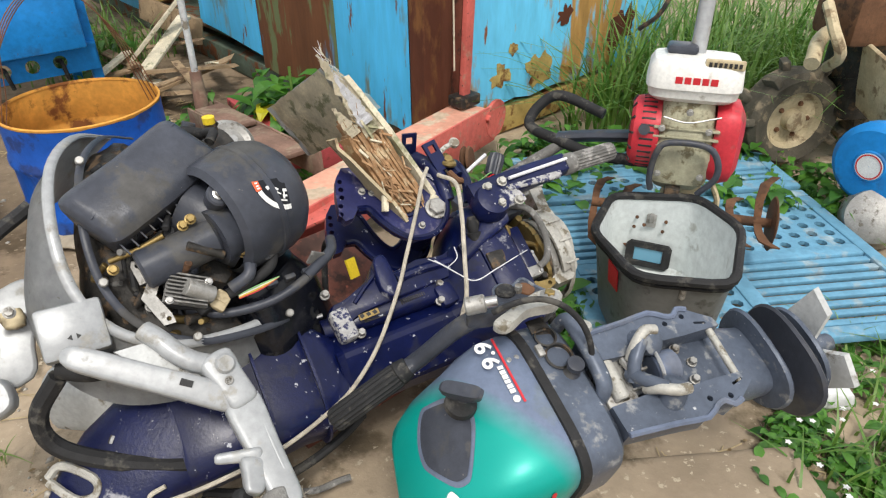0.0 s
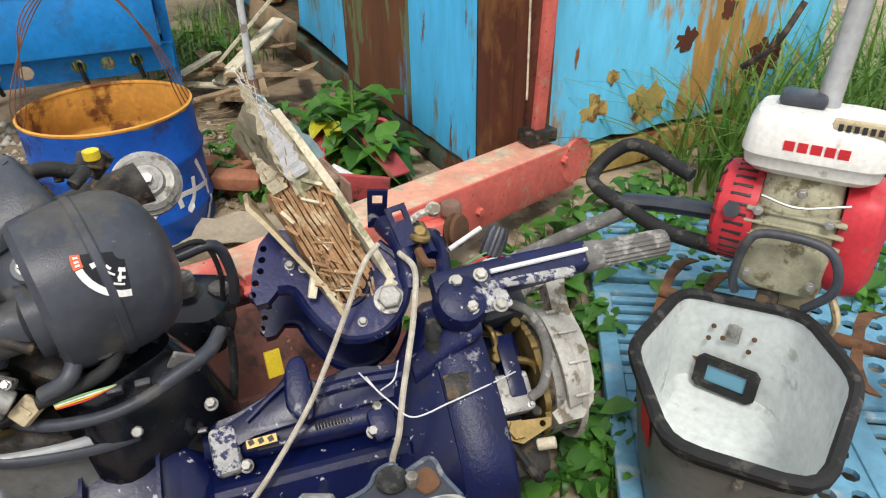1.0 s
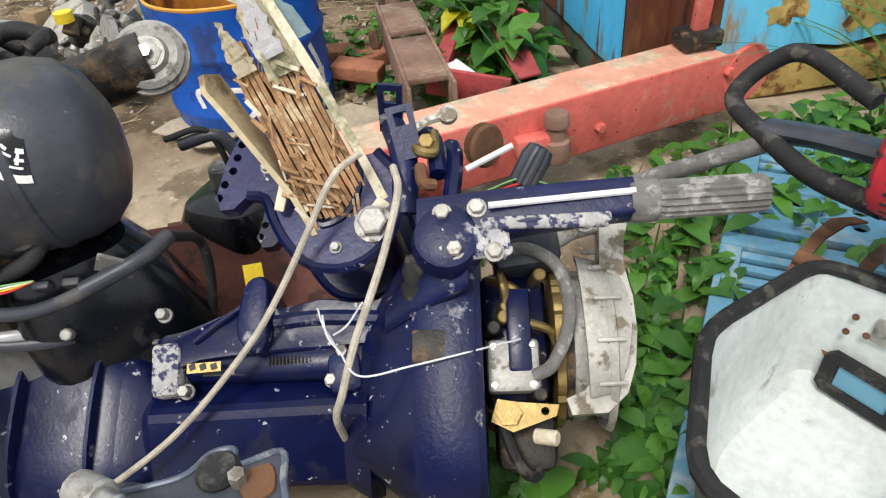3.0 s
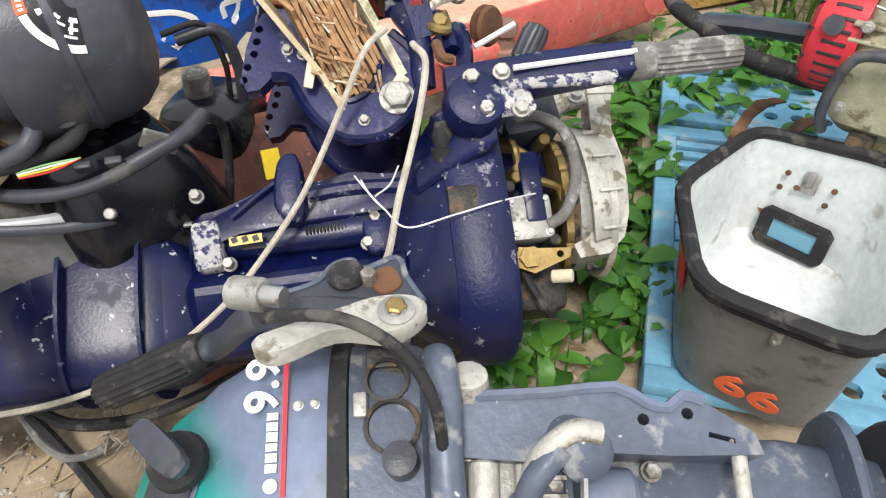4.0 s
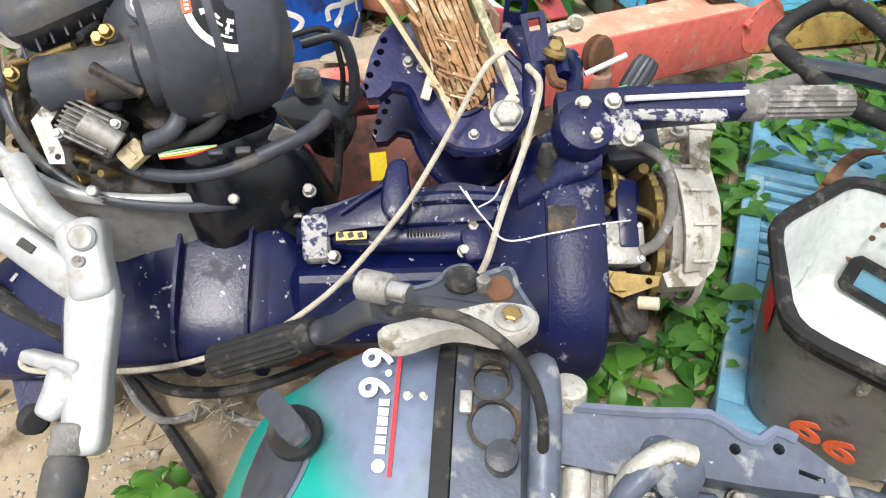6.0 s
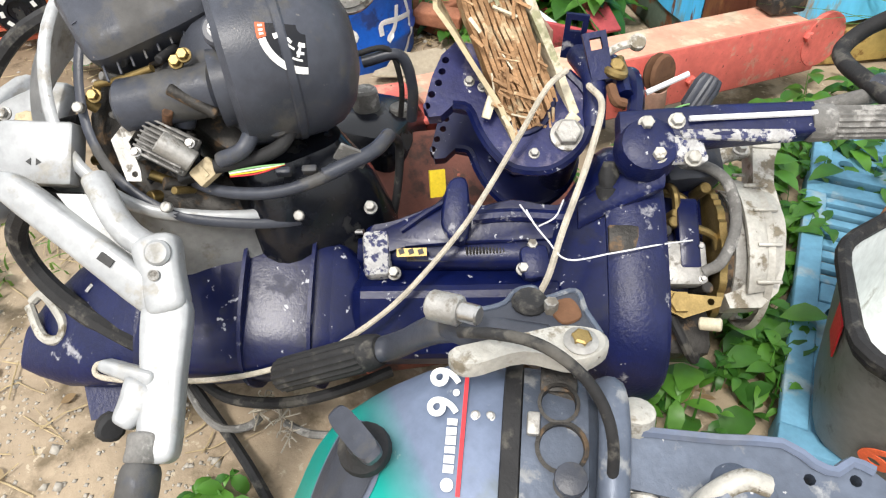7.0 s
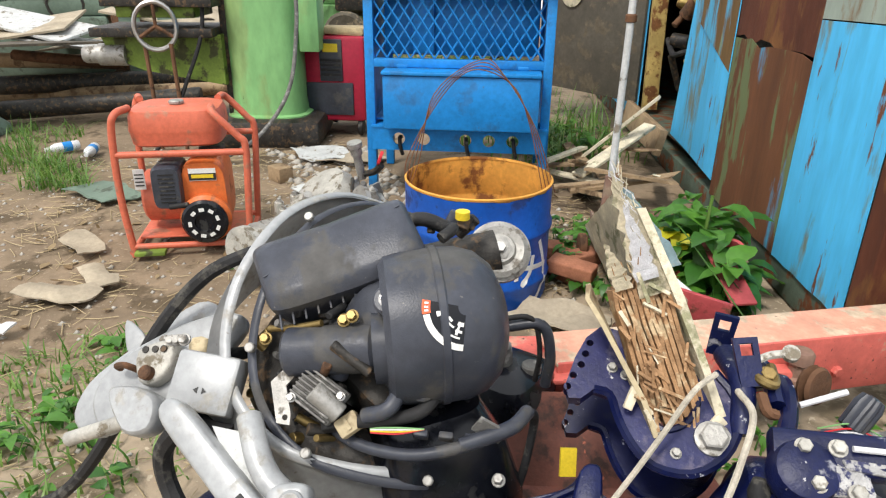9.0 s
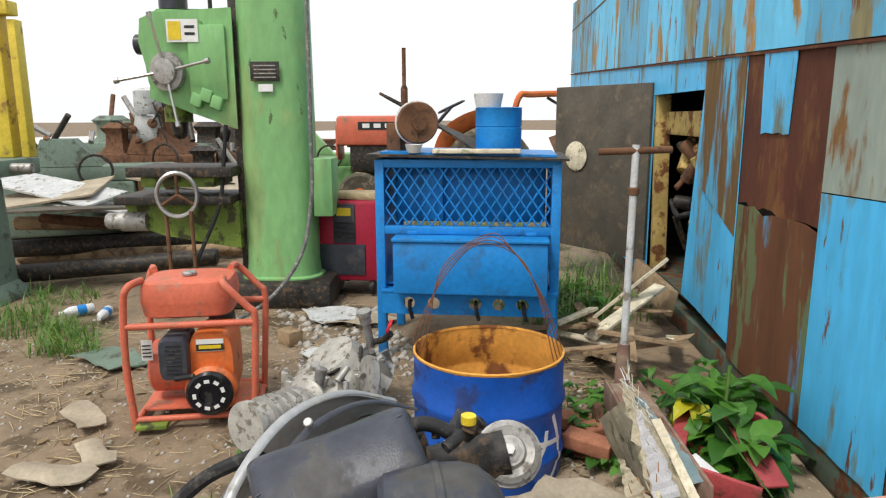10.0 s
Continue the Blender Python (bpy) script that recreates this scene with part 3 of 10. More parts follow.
# ---- blue mesh cabinet ----
CL, CR = Vector((-2.648, 2.242, 0)), Vector((-2.128, 3.095, 0))
cu = (CR - CL).normalized()
KM = Matrix(((cu[0], -cu[1], 0, CL[0]), (cu[1], cu[0], 0, CL[1]), (0, 0, 1, 0), (0, 0, 0, 1)))
cabinet = thing("welding_machine", KM, "bright blue welding set in a frame with expanded mesh front", "machine")
W = 1.0
for x in (0.02, W - 0.02):
    for y in (0.02, 0.62):
        part("post", box((0.05, 0.05, 1.12), (x, y, 0.56), bevel=0.004), CABBLUE, cabinet)
for z in (1.1, 0.735):
    part("rail", box((W - 0.05, 0.045, 0.045), (W / 2, 0.02, z), bevel=0.004), CABBLUE, cabinet)
part("rail", box((W - 0.05, 0.045, 0.045), (W / 2, 0.62, 1.1), bevel=0.004), CABBLUE, cabinet)
for x in (0.02, W - 0.02):
    part("rail", box((0.045, 0.56, 0.045), (x, 0.32, 1.1), bevel=0.004), CABBLUE, cabinet)
    part("side_panel", box((0.006, 0.54, 0.75), (x, 0.32, 0.7)), CABBLUE, cabinet, smooth=False)
bm = bmesh.new()
mx0, mx1, mz0, mz1 = 0.05, W - 0.05, 0.76, 1.078
cols = 14
step = (mx1 - mx0) / cols
rise = 0.095
for s in (1, -1):
    for i in range(-8, cols + 9):
        x0 = mx0 + i * step
        z0, z1 = mz0, mz1
        xa, xb = x0, x0 + s * (z1 - z0) / rise * step
        ta, tb = 0.0, 1.0
        d = xb - xa
        lo, hi = sorted(((mx0 - xa) / d, (mx1 - xa) / d))
        ta, tb = max(0, lo), min(1, hi)
        if tb - ta > 0.02:
            cyl((xa + d * ta, 0.02 + 0.003 * s, z0 + (z1 - z0) * ta), (xa + d * tb, 0.02 + 0.003 * s, z0 + (z1 - z0) * tb), 0.0055, n=5, bm=bm)
part("mesh_front", bm, CABBLUE, cabinet, "diamond expanded metal mesh")
part("inner_case", box((W - 0.14, 0.35, 0.33), (W / 2, 0.36, 0.92), bevel=0.02), CABBLUE, cabinet)
part("inner_duct", box((0.12, 0.06, 0.3), (0.3, 0.15, 0.92), bevel=0.01), CABBLUE, cabinet)
part("base_plate", box((W - 0.06, 0.56, 0.01), (W / 2, 0.33, 0.42)), CABBLUE, cabinet)
bm = box((0.83, 0.17, 0.285), (0.525, -0.04, 0.545), bevel=0.01)
tb = part("tool_box", bm, CABBLUE, cabinet, "closed blue sheet metal box")
part("lid", box((0.84, 0.185, 0.02), (0.525, -0.045, 0.70), bevel=0.005), CABBLUE, tb)
for x in (0.2, 0.85):
    part("hinge", box((0.06, 0.02, 0.02), (x, 0.0, 0.72), bevel=0.004), CABBLUE, tb)
holes = [circle(x, 0, 0.034, 16) for x in (0.18, 0.32, 0.55, 0.68, 0.81)]
bm = plate([(0.03, -0.065), (0.99, -0.065), (0.99, 0.065), (0.03, 0.065)], 0.008, holes, m=Matrix.Translation((0, -0.03, 0.33)) @ pose(0, 0, 0, 90, 0, 0))
part("socket_strip", bm, CABBLUE, cabinet, "blue strip pierced by five round holes")
part("ledge", box((0.97, 0.2, 0.01), (0.51, 0.06, 0.396)), CABBLUE, cabinet)
for x in (0.55, 0.81, 0.18):
    bm = tube([(x, 0.05, 0.32), (x + 0.005, -0.03, 0.335), (x + 0.01, -0.05, 0.29), (x + 0.02, -0.03, 0.24)], 0.011)
    part("cable_stub", bm, RUBBER, cabinet)
part("top_sheet", box((1.08, 0.72, 0.012), (0.5, 0.31, 1.135), (0, 1.2, 0)), DARKMETAL, cabinet, "dark loose sheet on top")
part("top_sheet", box((0.96, 0.6, 0.012), (0.5, 0.33, 1.148), (0, 1.0, 0)), CABBLUE, cabinet)


def on_cabinet(x, y, z):
    return KM @ Vector((x, y, z))


bm = lathe([(0.128, 0), (0.13, 0.01), (0.13, 0.13), (0.125, 0.135), (0.13, 0.14), (0.13, 0.235), (0.133, 0.24), (0.12, 0.243), (0.118, 0.2), (0.0005, 0.2)], 28, caps=False, m=Matrix.Translation(on_cabinet(0.66, 0.25, 1.156)))
solo("blue_can", bm, CABBLUE, "blue paint can with a dented rim", "can")
bm = lathe([(0.07, 0), (0.085, 0.075), (0.08, 0.075), (0.066, 0.01)], 20, m=Matrix.Translation(on_cabinet(0.6, 0.28, 1.4)))
solo("plastic_cup", bm, TANKWHITE, "translucent white plastic tub on the blue can", "cup")
mm = Matrix.Translation(on_cabinet(0.17, 0.26, 1.16))
sil = thing("muffler", mm, "rusty cylindrical muffler lying on the blue cabinet", "muffler")
ang = KM.to_3x3() @ Vector((0.35, -1, 0))
b0 = Vector((0, 0, 0.155))
part("drum_body", cyl(b0 - ang.normalized() * -0.16, b0 + ang.normalized() * 0.1, 0.115, n=24, bevel=0.006), RUSTY, sil)
part("end_ring", lathe([(0.118, 0), (0.122, 0.006), (0.122, 0.02), (0.112, 0.022), (0.112, 0)], 24, False, m=Matrix.Translation(b0 + ang.normalized() * 0.095) @ basis_to(ang)), TANKWHITE, sil)
part("outlet", cyl(b0 + ang.normalized() * 0.08, b0 + ang.normalized() * 0.16 + Vector((0.02, 0, 0)), 0.04, n=18), RUSTY, sil)
part("foot", box((0.1, 0.06, 0.16), (-0.01, -0.1, 0.075), (0, 0, 30), bevel=0.006), RUSTY, sil)
bm = lathe([(0.03, 0), (0.05, 0.045), (0.046, 0.045), (0.026, 0.006)], 18, m=Matrix.Translation(on_cabinet(0.21, 0.02, 1.156)))
solo("bowl", bm, TANKWHITE, "small white cup on the cabinet edge", "bowl")
bm = box((0.47, 0.1, 0.022), tuple(on_cabinet(0.55, 0.03, 1.166)), (0, 0, math.degrees(math.atan2(cu[1], cu[0]))), bevel=0.003)
solo("wooden_batten", bm, PALEWOOD, "pale batten lying along the cabinet edge", "batten")
bm = loft([[(x, y * w, 0.006 * s + 0.12 * x * y * 8 * w) for y, s in ((-0.5, 1), (0.5, 1), (0.5, -1), (-0.5, -1))] for x, w in ((-0.33, 0.02), (-0.2, 0.09), (0.0, 0.11), (0.2, 0.14), (0.33, 0.16), (0.42, 0.1))])
bm.transform(Matrix.Translation(on_cabinet(0.25, 0.36, 1.33)) @ pose(0, 0, 0, 0, 28, math.degrees(math.atan2(cu[1], cu[0]))))
solo("fan_blade", bm, DARKMETAL, "dark twisted metal fan blade leaning on the muffler", "blade")

# ---- cut-down drum ----
DC = (-1.35, 2.235, -0.095)
drum = thing("oil_drum", Matrix.Translation(DC), "cut-down blue oil drum, orange rust inside, wire handle", "drum")
R = 0.292
prof = [(R - 0.01, 0.0), (R, 0.006), (R, 0.16), (R + 0.009, 0.175), (R + 0.009, 0.19), (R, 0.205), (R, 0.36), (R + 0.009, 0.375), (R + 0.009, 0.39), (R, 0.405), (R, 0.545)]
bm = lathe(prof, 48, caps=False)
for v in bm.verts:
    if v.co.z > 0.54:
        a = math.atan2(v.co.y, v.co.x)
        v.co.z += 0.012 * noise.noise(Vector((a * 3, 0, 0)))
part("shell", bm, DRUMBLUE, drum, "blue painted wall with two rolled hoops")
bm = lathe([(R - 0.004, 0.552), (R - 0.004, 0.405), (R + 0.003, 0.39), (R + 0.003, 0.375), (R - 0.004, 0.36), (R - 0.004, 0.02), (0.001, 0.02)], 48, caps=False)
part("lining", bm, DRUMRUST, drum, "orange-brown rusted inside")
bm = lathe([(R - 0.007, 0.545), (R + 0.001, 0.545), (R + 0.003, 0.553), (R - 0.005, 0.556), (R - 0.007, 0.545)], 48, caps=False)
part("rim", bm, DRUMRUST, drum)


def on_drum(a, z, r=0.002):
    return (math.cos(a) * (R + r), math.sin(a) * (R + r), z)


for stroke in (((-1.03, 0.215), (-1.05, 0.275), (-0.78, 0.28), (-0.49, 0.275), (-0.3, 0.235), (-0.49, 0.181), (-0.6, 0.155)), ((-0.7, 0.2), (-0.58, 0.16)),
               ((0.05, 0.215), (0.06, 0.26), (0.33, 0.253), (0.68, 0.24)), ((0.33, 0.305), (0.28, 0.235), (0.12, 0.19)), ((0.46, 0.354), (0.62, 0.24), (0.6, 0.151), (0.34, 0.084), (0.2, 0.062))):
    bm = tube([on_drum(a, z, 0.001) for a, z in stroke], 0.0105, 6, per=5, flat=1.0)
    for v in bm.verts:
        rr = math.hypot(v.co.x, v.co.y)
        k = (R + 0.0015 + (rr - R) * 0.08 + (0.009 if v.co.z > 0.165 and v.co.z < 0.2 else 0.0)) / rr
        v.co.x *= k
        v.co.y *= k
    part("chalk_stroke", bm, LABELWHITE, drum, "hand-painted white stroke")
hx = Vector((cu[0], cu[1], 0))
for k in range(4):
    o = 0.012 * (k - 1.5)
    pts = [hx * -0.285 + Vector((o, 0, 0.5)), hx * -0.26 + Vector((o, o, 0.62)), hx * -0.17 + Vector((o, -o, 0.86 + o)), hx * -0.02 + Vector((0, o, 0.985 + o)), hx * 0.1 + Vector((0, -o, 0.93 + o)), hx * 0.2 + Vector((o, 0, 0.76)), hx * 0.28 + Vector((o, o, 0.5))]
    part("wire_handle", tube(pts, 0.0022, 5), WIRERUST, drum, "bent copper-coloured wire")

# ---- generator ----
GL, GR = Vector((-2.196, 0.911, 0)), Vector((-2.037, 1.434, 0))
gu = (GR - GL).normalized()
NM = Matrix(((gu[0], -gu[1], 0, GL[0]), (gu[1], gu[0], 0, GL[1]), (0, 0, 1, 0), (0, 0, 0, 1)))
gen = thing("generator", NM @ Matrix.Translation((0.03, 0.03, 0)) @ Matrix.Diagonal((0.93, 0.93, 0.93, 1)), "salmon orange portable petrol generator in a tube frame", "generator")
GW, GD, GH = 0.57, 0.42, 0.66
for y in (0.0, GD):
    part("end_tube", tube([(0.01, y, 0.0), (-0.01, y, 0.3), (0.0, y, 0.6), (0.025, y, 0.69), (0.06, y + (0.1 if y == 0 else -0.1), 0.7)], 0.017, 10), ORANGE, gen)
    part("end_tube", tube([(GW - 0.02, y, 0.0), (GW + 0.0, y, 0.3), (GW + 0.01, y, 0.53), (GW - 0.02, y, 0.58), (GW - 0.12, y, 0.69), (GW - 0.14, y + (0.1 if y == 0 else -0.1), 0.7)], 0.017, 10), ORANGE, gen)
    part("bottom_tube", cyl((0.0, y, 0.05), (GW - 0.02, y, 0.05), 0.015, n=10), ORANGE, gen)
part("cross_tube", cyl((0.0, 0, 0.505), (GW + 0.01, 0, 0.505), 0.016, n=10), ORANGE, gen)
part("cross_tube", cyl((0.0, GD, 0.505), (GW + 0.01, GD, 0.505), 0.016, n=10), ORANGE, gen)
for x in (0.0, GW - 0.02):
    part("skid_tube", cyl((x, 0, 0.02), (x, GD, 0.02), 0.016, n=10), ORANGE, gen)
bm = loft([[(x, y, z) for x, y in ring_of(w, d, 28, 5, 0.26, 0.2)] for z, w, d in ((0.525, 0.38, 0.3), (0.535, 0.41, 0.33), (0.59, 0.425, 0.345), (0.6, 0.43, 0.35), (0.665, 0.42, 0.34), (0.69, 0.4, 0.32), (0.7, 0.33, 0.26))])
tank = part("fuel_tank", bm, ORANGE, gen, "rounded salmon fuel tank")
part("filler_cap", cyl((0.26, 0.18, 0.7), (0.26, 0.18, 0.72), 0.035, n=18, bevel=0.005), ALU, tank)
part("alternator", cyl((0.05, 0.22, 0.24), (0.26, 0.22, 0.24), 0.13, n=24, bevel=0.015), ORANGE, gen)
part("rating_plate", box((0.05, 0.004, 0.1), (0.06, 0.09, 0.36), (0, 0, 0)), LABELWHITE, gen, "pale rating plate with unreadable lines")
for k in range(4):
    part("plate_line", box((0.04, 0.003, 0.006), (0.06, 0.087, 0.33 + 0.018 * k)), LABELDARK, gen)
bm = loft([[(x, y, z) for x, z in ring_of(w, h, 24, 4, 0.365, 0.27)] for y, w, h in ((0.3, 0.2, 0.36), (0.05, 0.21, 0.38), (0.02, 0.2, 0.36))])
part("engine_shroud", bm, DEEPORANGE, gen, "orange engine cowling")
bm = loft([[(x, y, z) for x, z in ring_of(w, h, 24, 5, 0.205, 0.345)] for y, w, h in ((0.18, 0.13, 0.2), (-0.01, 0.135, 0.21), (-0.03, 0.12, 0.19))])
air = part("air_filter", bm, BLACK, gen, "black ribbed filter box")
for k in range(8):
    part("rib", box((0.07, 0.006, 0.007), (0.21, -0.03, 0.28 + 0.019 * k)), RUBBER, air)
rc = (0.365, -0.0, 0.185)
bm = lathe([(0.115, -0.03), (0.12, 0.02), (0.1, 0.04), (0.095, 0.045)], 32, m=Matrix.Translation(rc) @ pose(0, 0, 0, 90, 0, 0))
part("starter_housing", bm, DEEPORANGE, gen)
bm = lathe([(0.106, 0.044), (0.108, 0.06), (0.096, 0.073), (0.045, 0.076), (0.042, 0.066), (0.001, 0.066)], 32, caps=False, m=Matrix.Translation(rc) @ pose(0, 0, 0, 90, 0, 0))
st = part("starter_disc", bm, BLACK_GLOSS, gen, "round black recoil starter")
for k in range(9):
    a = radians(20 + k * 38 + (12 if k > 3 else 0))
    b = box((0.016, 0.024, 0.003), (0.066, 0, 0.078), (0, 0, 0))
    b.transform(Matrix.Translation(rc) @ pose(0, 0, 0, 90, 0, 0) @ pose(0, 0, 0, 0, 0, math.degrees(a)))
    part("white_slot", b, LABELWHITE, st)
part("pull_cord_grip", cyl((0.21, -0.045, 0.26), (0.3, -0.045, 0.27), 0.013, n=10, bevel=0.004), RUBBER, gen)
lb = part("sticker", box((0.125, 0.003, 0.06), (0.365, 0.018, 0.395)), LABELWHITE, gen, "white and yellow engine sticker")
part("sticker_band", box((0.125, 0.003, 0.033), (0.365, 0.0155, 0.385)), LABELDARK, lb)
part("sticker_bar", box((0.1, 0.003, 0.017), (0.365, 0.0135, 0.388)), LABELYELLOW, lb)
part("exhaust", box((0.12, 0.12, 0.18), (0.37, 0.33, 0.38), bevel=0.02), DARKMETAL, gen)
part("base_tray", box((0.5, 0.3, 0.012), (0.28, 0.2, 0.075), bevel=0.004), ORANGE, gen)
part("earth_board", box((0.14, 0.06, 0.02), (0.09, -0.03, 0.03), bevel=0.003), MOSSGREEN, gen)

# ---- green drilling machine ----
YAW = math.degrees(math.atan2(0.455, 0.213))
DM = Matrix.Translation((-4.2, 2.05, 0)) @ pose(0, 0, 0, 0, 0, YAW - 0)
drill = thing("drilling_machine", DM, "tall light green pillar drilling machine with table and spindle head", "machine")
bm = loft([[(x, y, z) for x, y in ring_of(w, w * 0.9, 28, 3.2)] for z, w in ((0.0, 0.62), (0.2, 0.6), (0.21, 0.54), (0.3, 0.52), (2.6, 0.49))])
part("column", bm, MACHGREEN, drill, "rounded light green column")
part("plinth", box((0.8, 0.7, 0.2), (0, 0, 0.09), bevel=0.05), DARKMETAL, drill)
part("guide", box((0.09, 0.3, 2.4), (-0.28, -0.0, 1.4), bevel=0.006), DARKMETAL, drill)
hd = [(-1.0, 1.86), (-0.98, 1.6), (-0.95, 1.5), (-0.63, 1.38), (-0.3, 1.3), (-0.3, 2.06), (-0.9, 2.08), (-0.98, 2.0)]
bm = plate(hd, 0.34, m=pose(0, -0.05, 0, 90, 0, 0))
bmesh.ops.bevel(bm, geom=[e for e in bm.edges if e.calc_length() > 0.1 and len(e.link_faces) == 2 and e.calc_face_angle(0) > 0.6], offset=0.025, segments=3, affect="EDGES")
head = part("spindle_head", bm, MACHGREEN, drill, "light green spindle head")
part("head_cover", box((0.3, 0.02, 0.5), (-0.48, -0.23, 1.72), bevel=0.01), MACHGREEN, head)
hub = Matrix.Translation((-0.8, -0.24, 1.66)) @ pose(0, 0, 0, 90, 0, 0)
part("hub", lathe([(0.13, -0.06), (0.135, 0.0), (0.13, 0.03), (0.09, 0.035), (0.085, 0.07), (0.05, 0.075), (0.001, 0.075)], 28, False, m=hub), ALU, head)
for a in (10, 100, 190, 285):
    b = cyl((0.08, 0, 0.05), (0.36, 0, 0.1), 0.011, n=8)
    cyl((0.35, 0, 0.098), (0.385, 0, 0.104), 0.02, n=10, bm=b)
    b.transform(hub @ pose(0, 0, 0, 0, 0, a))
    part("feed_lever", b, CHROME, head)
part("spindle", lathe([(0.11, 0), (0.11, 0.1), (0.09, 0.11), (0.085, 0.2), (0.06, 0.22)], 20, m=Matrix.Translation((-0.82, -0.05, 1.32)) @ pose(0, 0, 0, 0, 0, 0)), MOSSGREEN, head)
part("chuck", lathe([(0.03, 0), (0.06, 0.03), (0.07, 0.12)], 16, m=Matrix.Translation((-0.82, -0.05, 1.2))), DARKMETAL, head)
part("switch", cyl((-1.02, -0.05, 1.86), (-1.13, -0.05, 1.86), 0.07, n=16, bevel=0.01), BLACK, head)
part("motor_cap", cyl((-0.8, -0.05, 2.07), (-0.8, -0.05, 2.2), 0.11, n=20, bevel=0.02), BLACK, head)
for x in (-0.5, -0.34):
    part("conduit", cyl((x, -0.05, 2.05), (x, -0.05, 2.6), 0.018, n=8), DARKMETAL, head)
part("sticker", box((0.25, 0.004, 0.15), (-0.66, -0.244, 1.93)), LABELWHITE, head, "white and yellow sticker")
part("sticker_band", box((0.1, 0.004, 0.12), (-0.72, -0.247, 1.93)), LABELYELLOW, head)
for k in range(2):
    part("sticker_line", box((0.08, 0.003, 0.018), (-0.6, -0.247, 1.955 - 0.045 * k)), LABELDARK, head)
for x, z in ((-0.5, 1.5), (-0.42, 1.45), (-0.58, 1.47)):
    part("lever_box", box((0.09, 0.06, 0.09), (x, -0.24, z), (0, 20, 0), bevel=0.012), MACHGREEN, head)
part("nameplate", box((0.2, 0.006, 0.13), (-0.02, -0.247, 1.66), bevel=0.002), DARKMETAL, drill, "dark nameplate with unreadable lines")
for k in range(4):
    part("plate_line", box((0.15, 0.003, 0.008), (-0.02, -0.252, 1.62 + 0.026 * k)), ALU, drill)
part("small_plate", box((0.1, 0.005, 0.05), (-0.02, -0.245, 1.55)), LABELWHITE, drill)
part("table", box((0.85, 0.5, 0.07), (-0.72, -0.12, 0.98), bevel=0.008), DARKMETAL, drill, "dark slotted work table")
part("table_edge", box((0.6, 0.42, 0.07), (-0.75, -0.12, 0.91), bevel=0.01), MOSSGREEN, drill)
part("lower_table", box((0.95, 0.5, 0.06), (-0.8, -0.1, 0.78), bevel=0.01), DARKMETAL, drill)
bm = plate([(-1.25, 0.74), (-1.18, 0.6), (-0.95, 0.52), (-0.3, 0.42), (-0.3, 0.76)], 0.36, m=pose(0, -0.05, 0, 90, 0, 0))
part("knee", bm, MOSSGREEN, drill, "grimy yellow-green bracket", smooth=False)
part("shaft", lathe([(0.05, 0), (0.06, 0.02), (0.06, 0.12), (0.075, 0.13), (0.075, 0.35)], 16, m=Matrix.Translation((-1.42, -0.2, 0.62)) @ pose(0, 0, 0, 0, 90, 0)), ALU, drill)
wm = Matrix.Translation((-0.72, -0.42, 0.83)) @ pose(0, 0, 0, 90, 0, 12)
bm = tube([(0.15 * math.cos(2 * math.pi * i / 24), 0.15 * math.sin(2 * math.pi * i / 24), 0) for i in range(24)], 0.017, 8, per=1, closed=True)
bm.transform(wm)
wh = part("handwheel", bm, CHROME, drill, "grey steel handwheel")
for a in (90, 210, 330):
    b = cyl((0, 0, -0.01), (0.145 * math.cos(radians(a)), 0.145 * math.sin(radians(a)), 0), 0.013, n=8)
    b.transform(wm)
    part("spoke", b, RUSTY, wh)
for x in (-0.82, -0.62):
    part("brace", cyl((x, -0.42, 0.72), (x + 0.03, -0.46, 0.02), 0.016, n=8), RUSTY, drill)
part("side_box", box((0.14, 0.3, 0.42), (0.33, 0.0, 0.85), bevel=0.01), MACHGREEN, drill)
bm = tube([(-0.3, -0.28, 1.3), (-0.33, -0.3, 1.0), (-0.36, -0.34, 0.75), (-0.48, -0.4, 0.45), (-0.58, -0.5, 0.2), (-0.68, -0.6, 0.02)], 0.014, 8)
part("cable", bm, RUBBER, drill)
bm = tube([(0.28, -0.22, 2.2), (0.28, -0.26, 1.2), (0.27, -0.27, 0.8), (0.2, -0.36, 0.4), (0.0, -0.55, 0.12), (-0.25, -0.95, 0.02)], 0.014, 8)
part("cable", bm, GRIP, drill)

for ob in drill.children:
    if not ob.name.startswith(("column", "plinth", "nameplate", "plate_line", "small_plate", "side_box", "cable")):
        ob.data.transform(Matrix.Diagonal((0.86, 1, 1, 1)))
        for sub in ob.children:
            sub.data.transform(Matrix.Diagonal((0.86, 1, 1, 1)))

# ---- grey-green planing machine and yellow frame ----
PM = Matrix.Translation((-5.12, -0.05, 0)) @ pose(0, 0, 0, 0, 0, YAW)
planer = thing("planing_machine", PM, "grey-green cast iron planing machine on a square pedestal", "machine")
bm = loft([[(x, y, z) for x, y in ring_of(w, d, 20, 7)] for z, w, d in ((0.0, 0.5, 0.5), (0.06, 0.48, 0.48), (0.12, 0.36, 0.4), (0.9, 0.3, 0.38))])
part("pedestal", bm, PALEGREEN, planer)
part("bed", box((1.5, 0.5, 0.12), (-0.35, 0, 1.0), bevel=0.012), PALEGREEN, planer, "long grey-green bed")
part("bed_screw", cyl((0.38, -0.1, 1.0), (0.55, -0.1, 1.0), 0.035, n=14, bevel=0.004), ALU, planer)
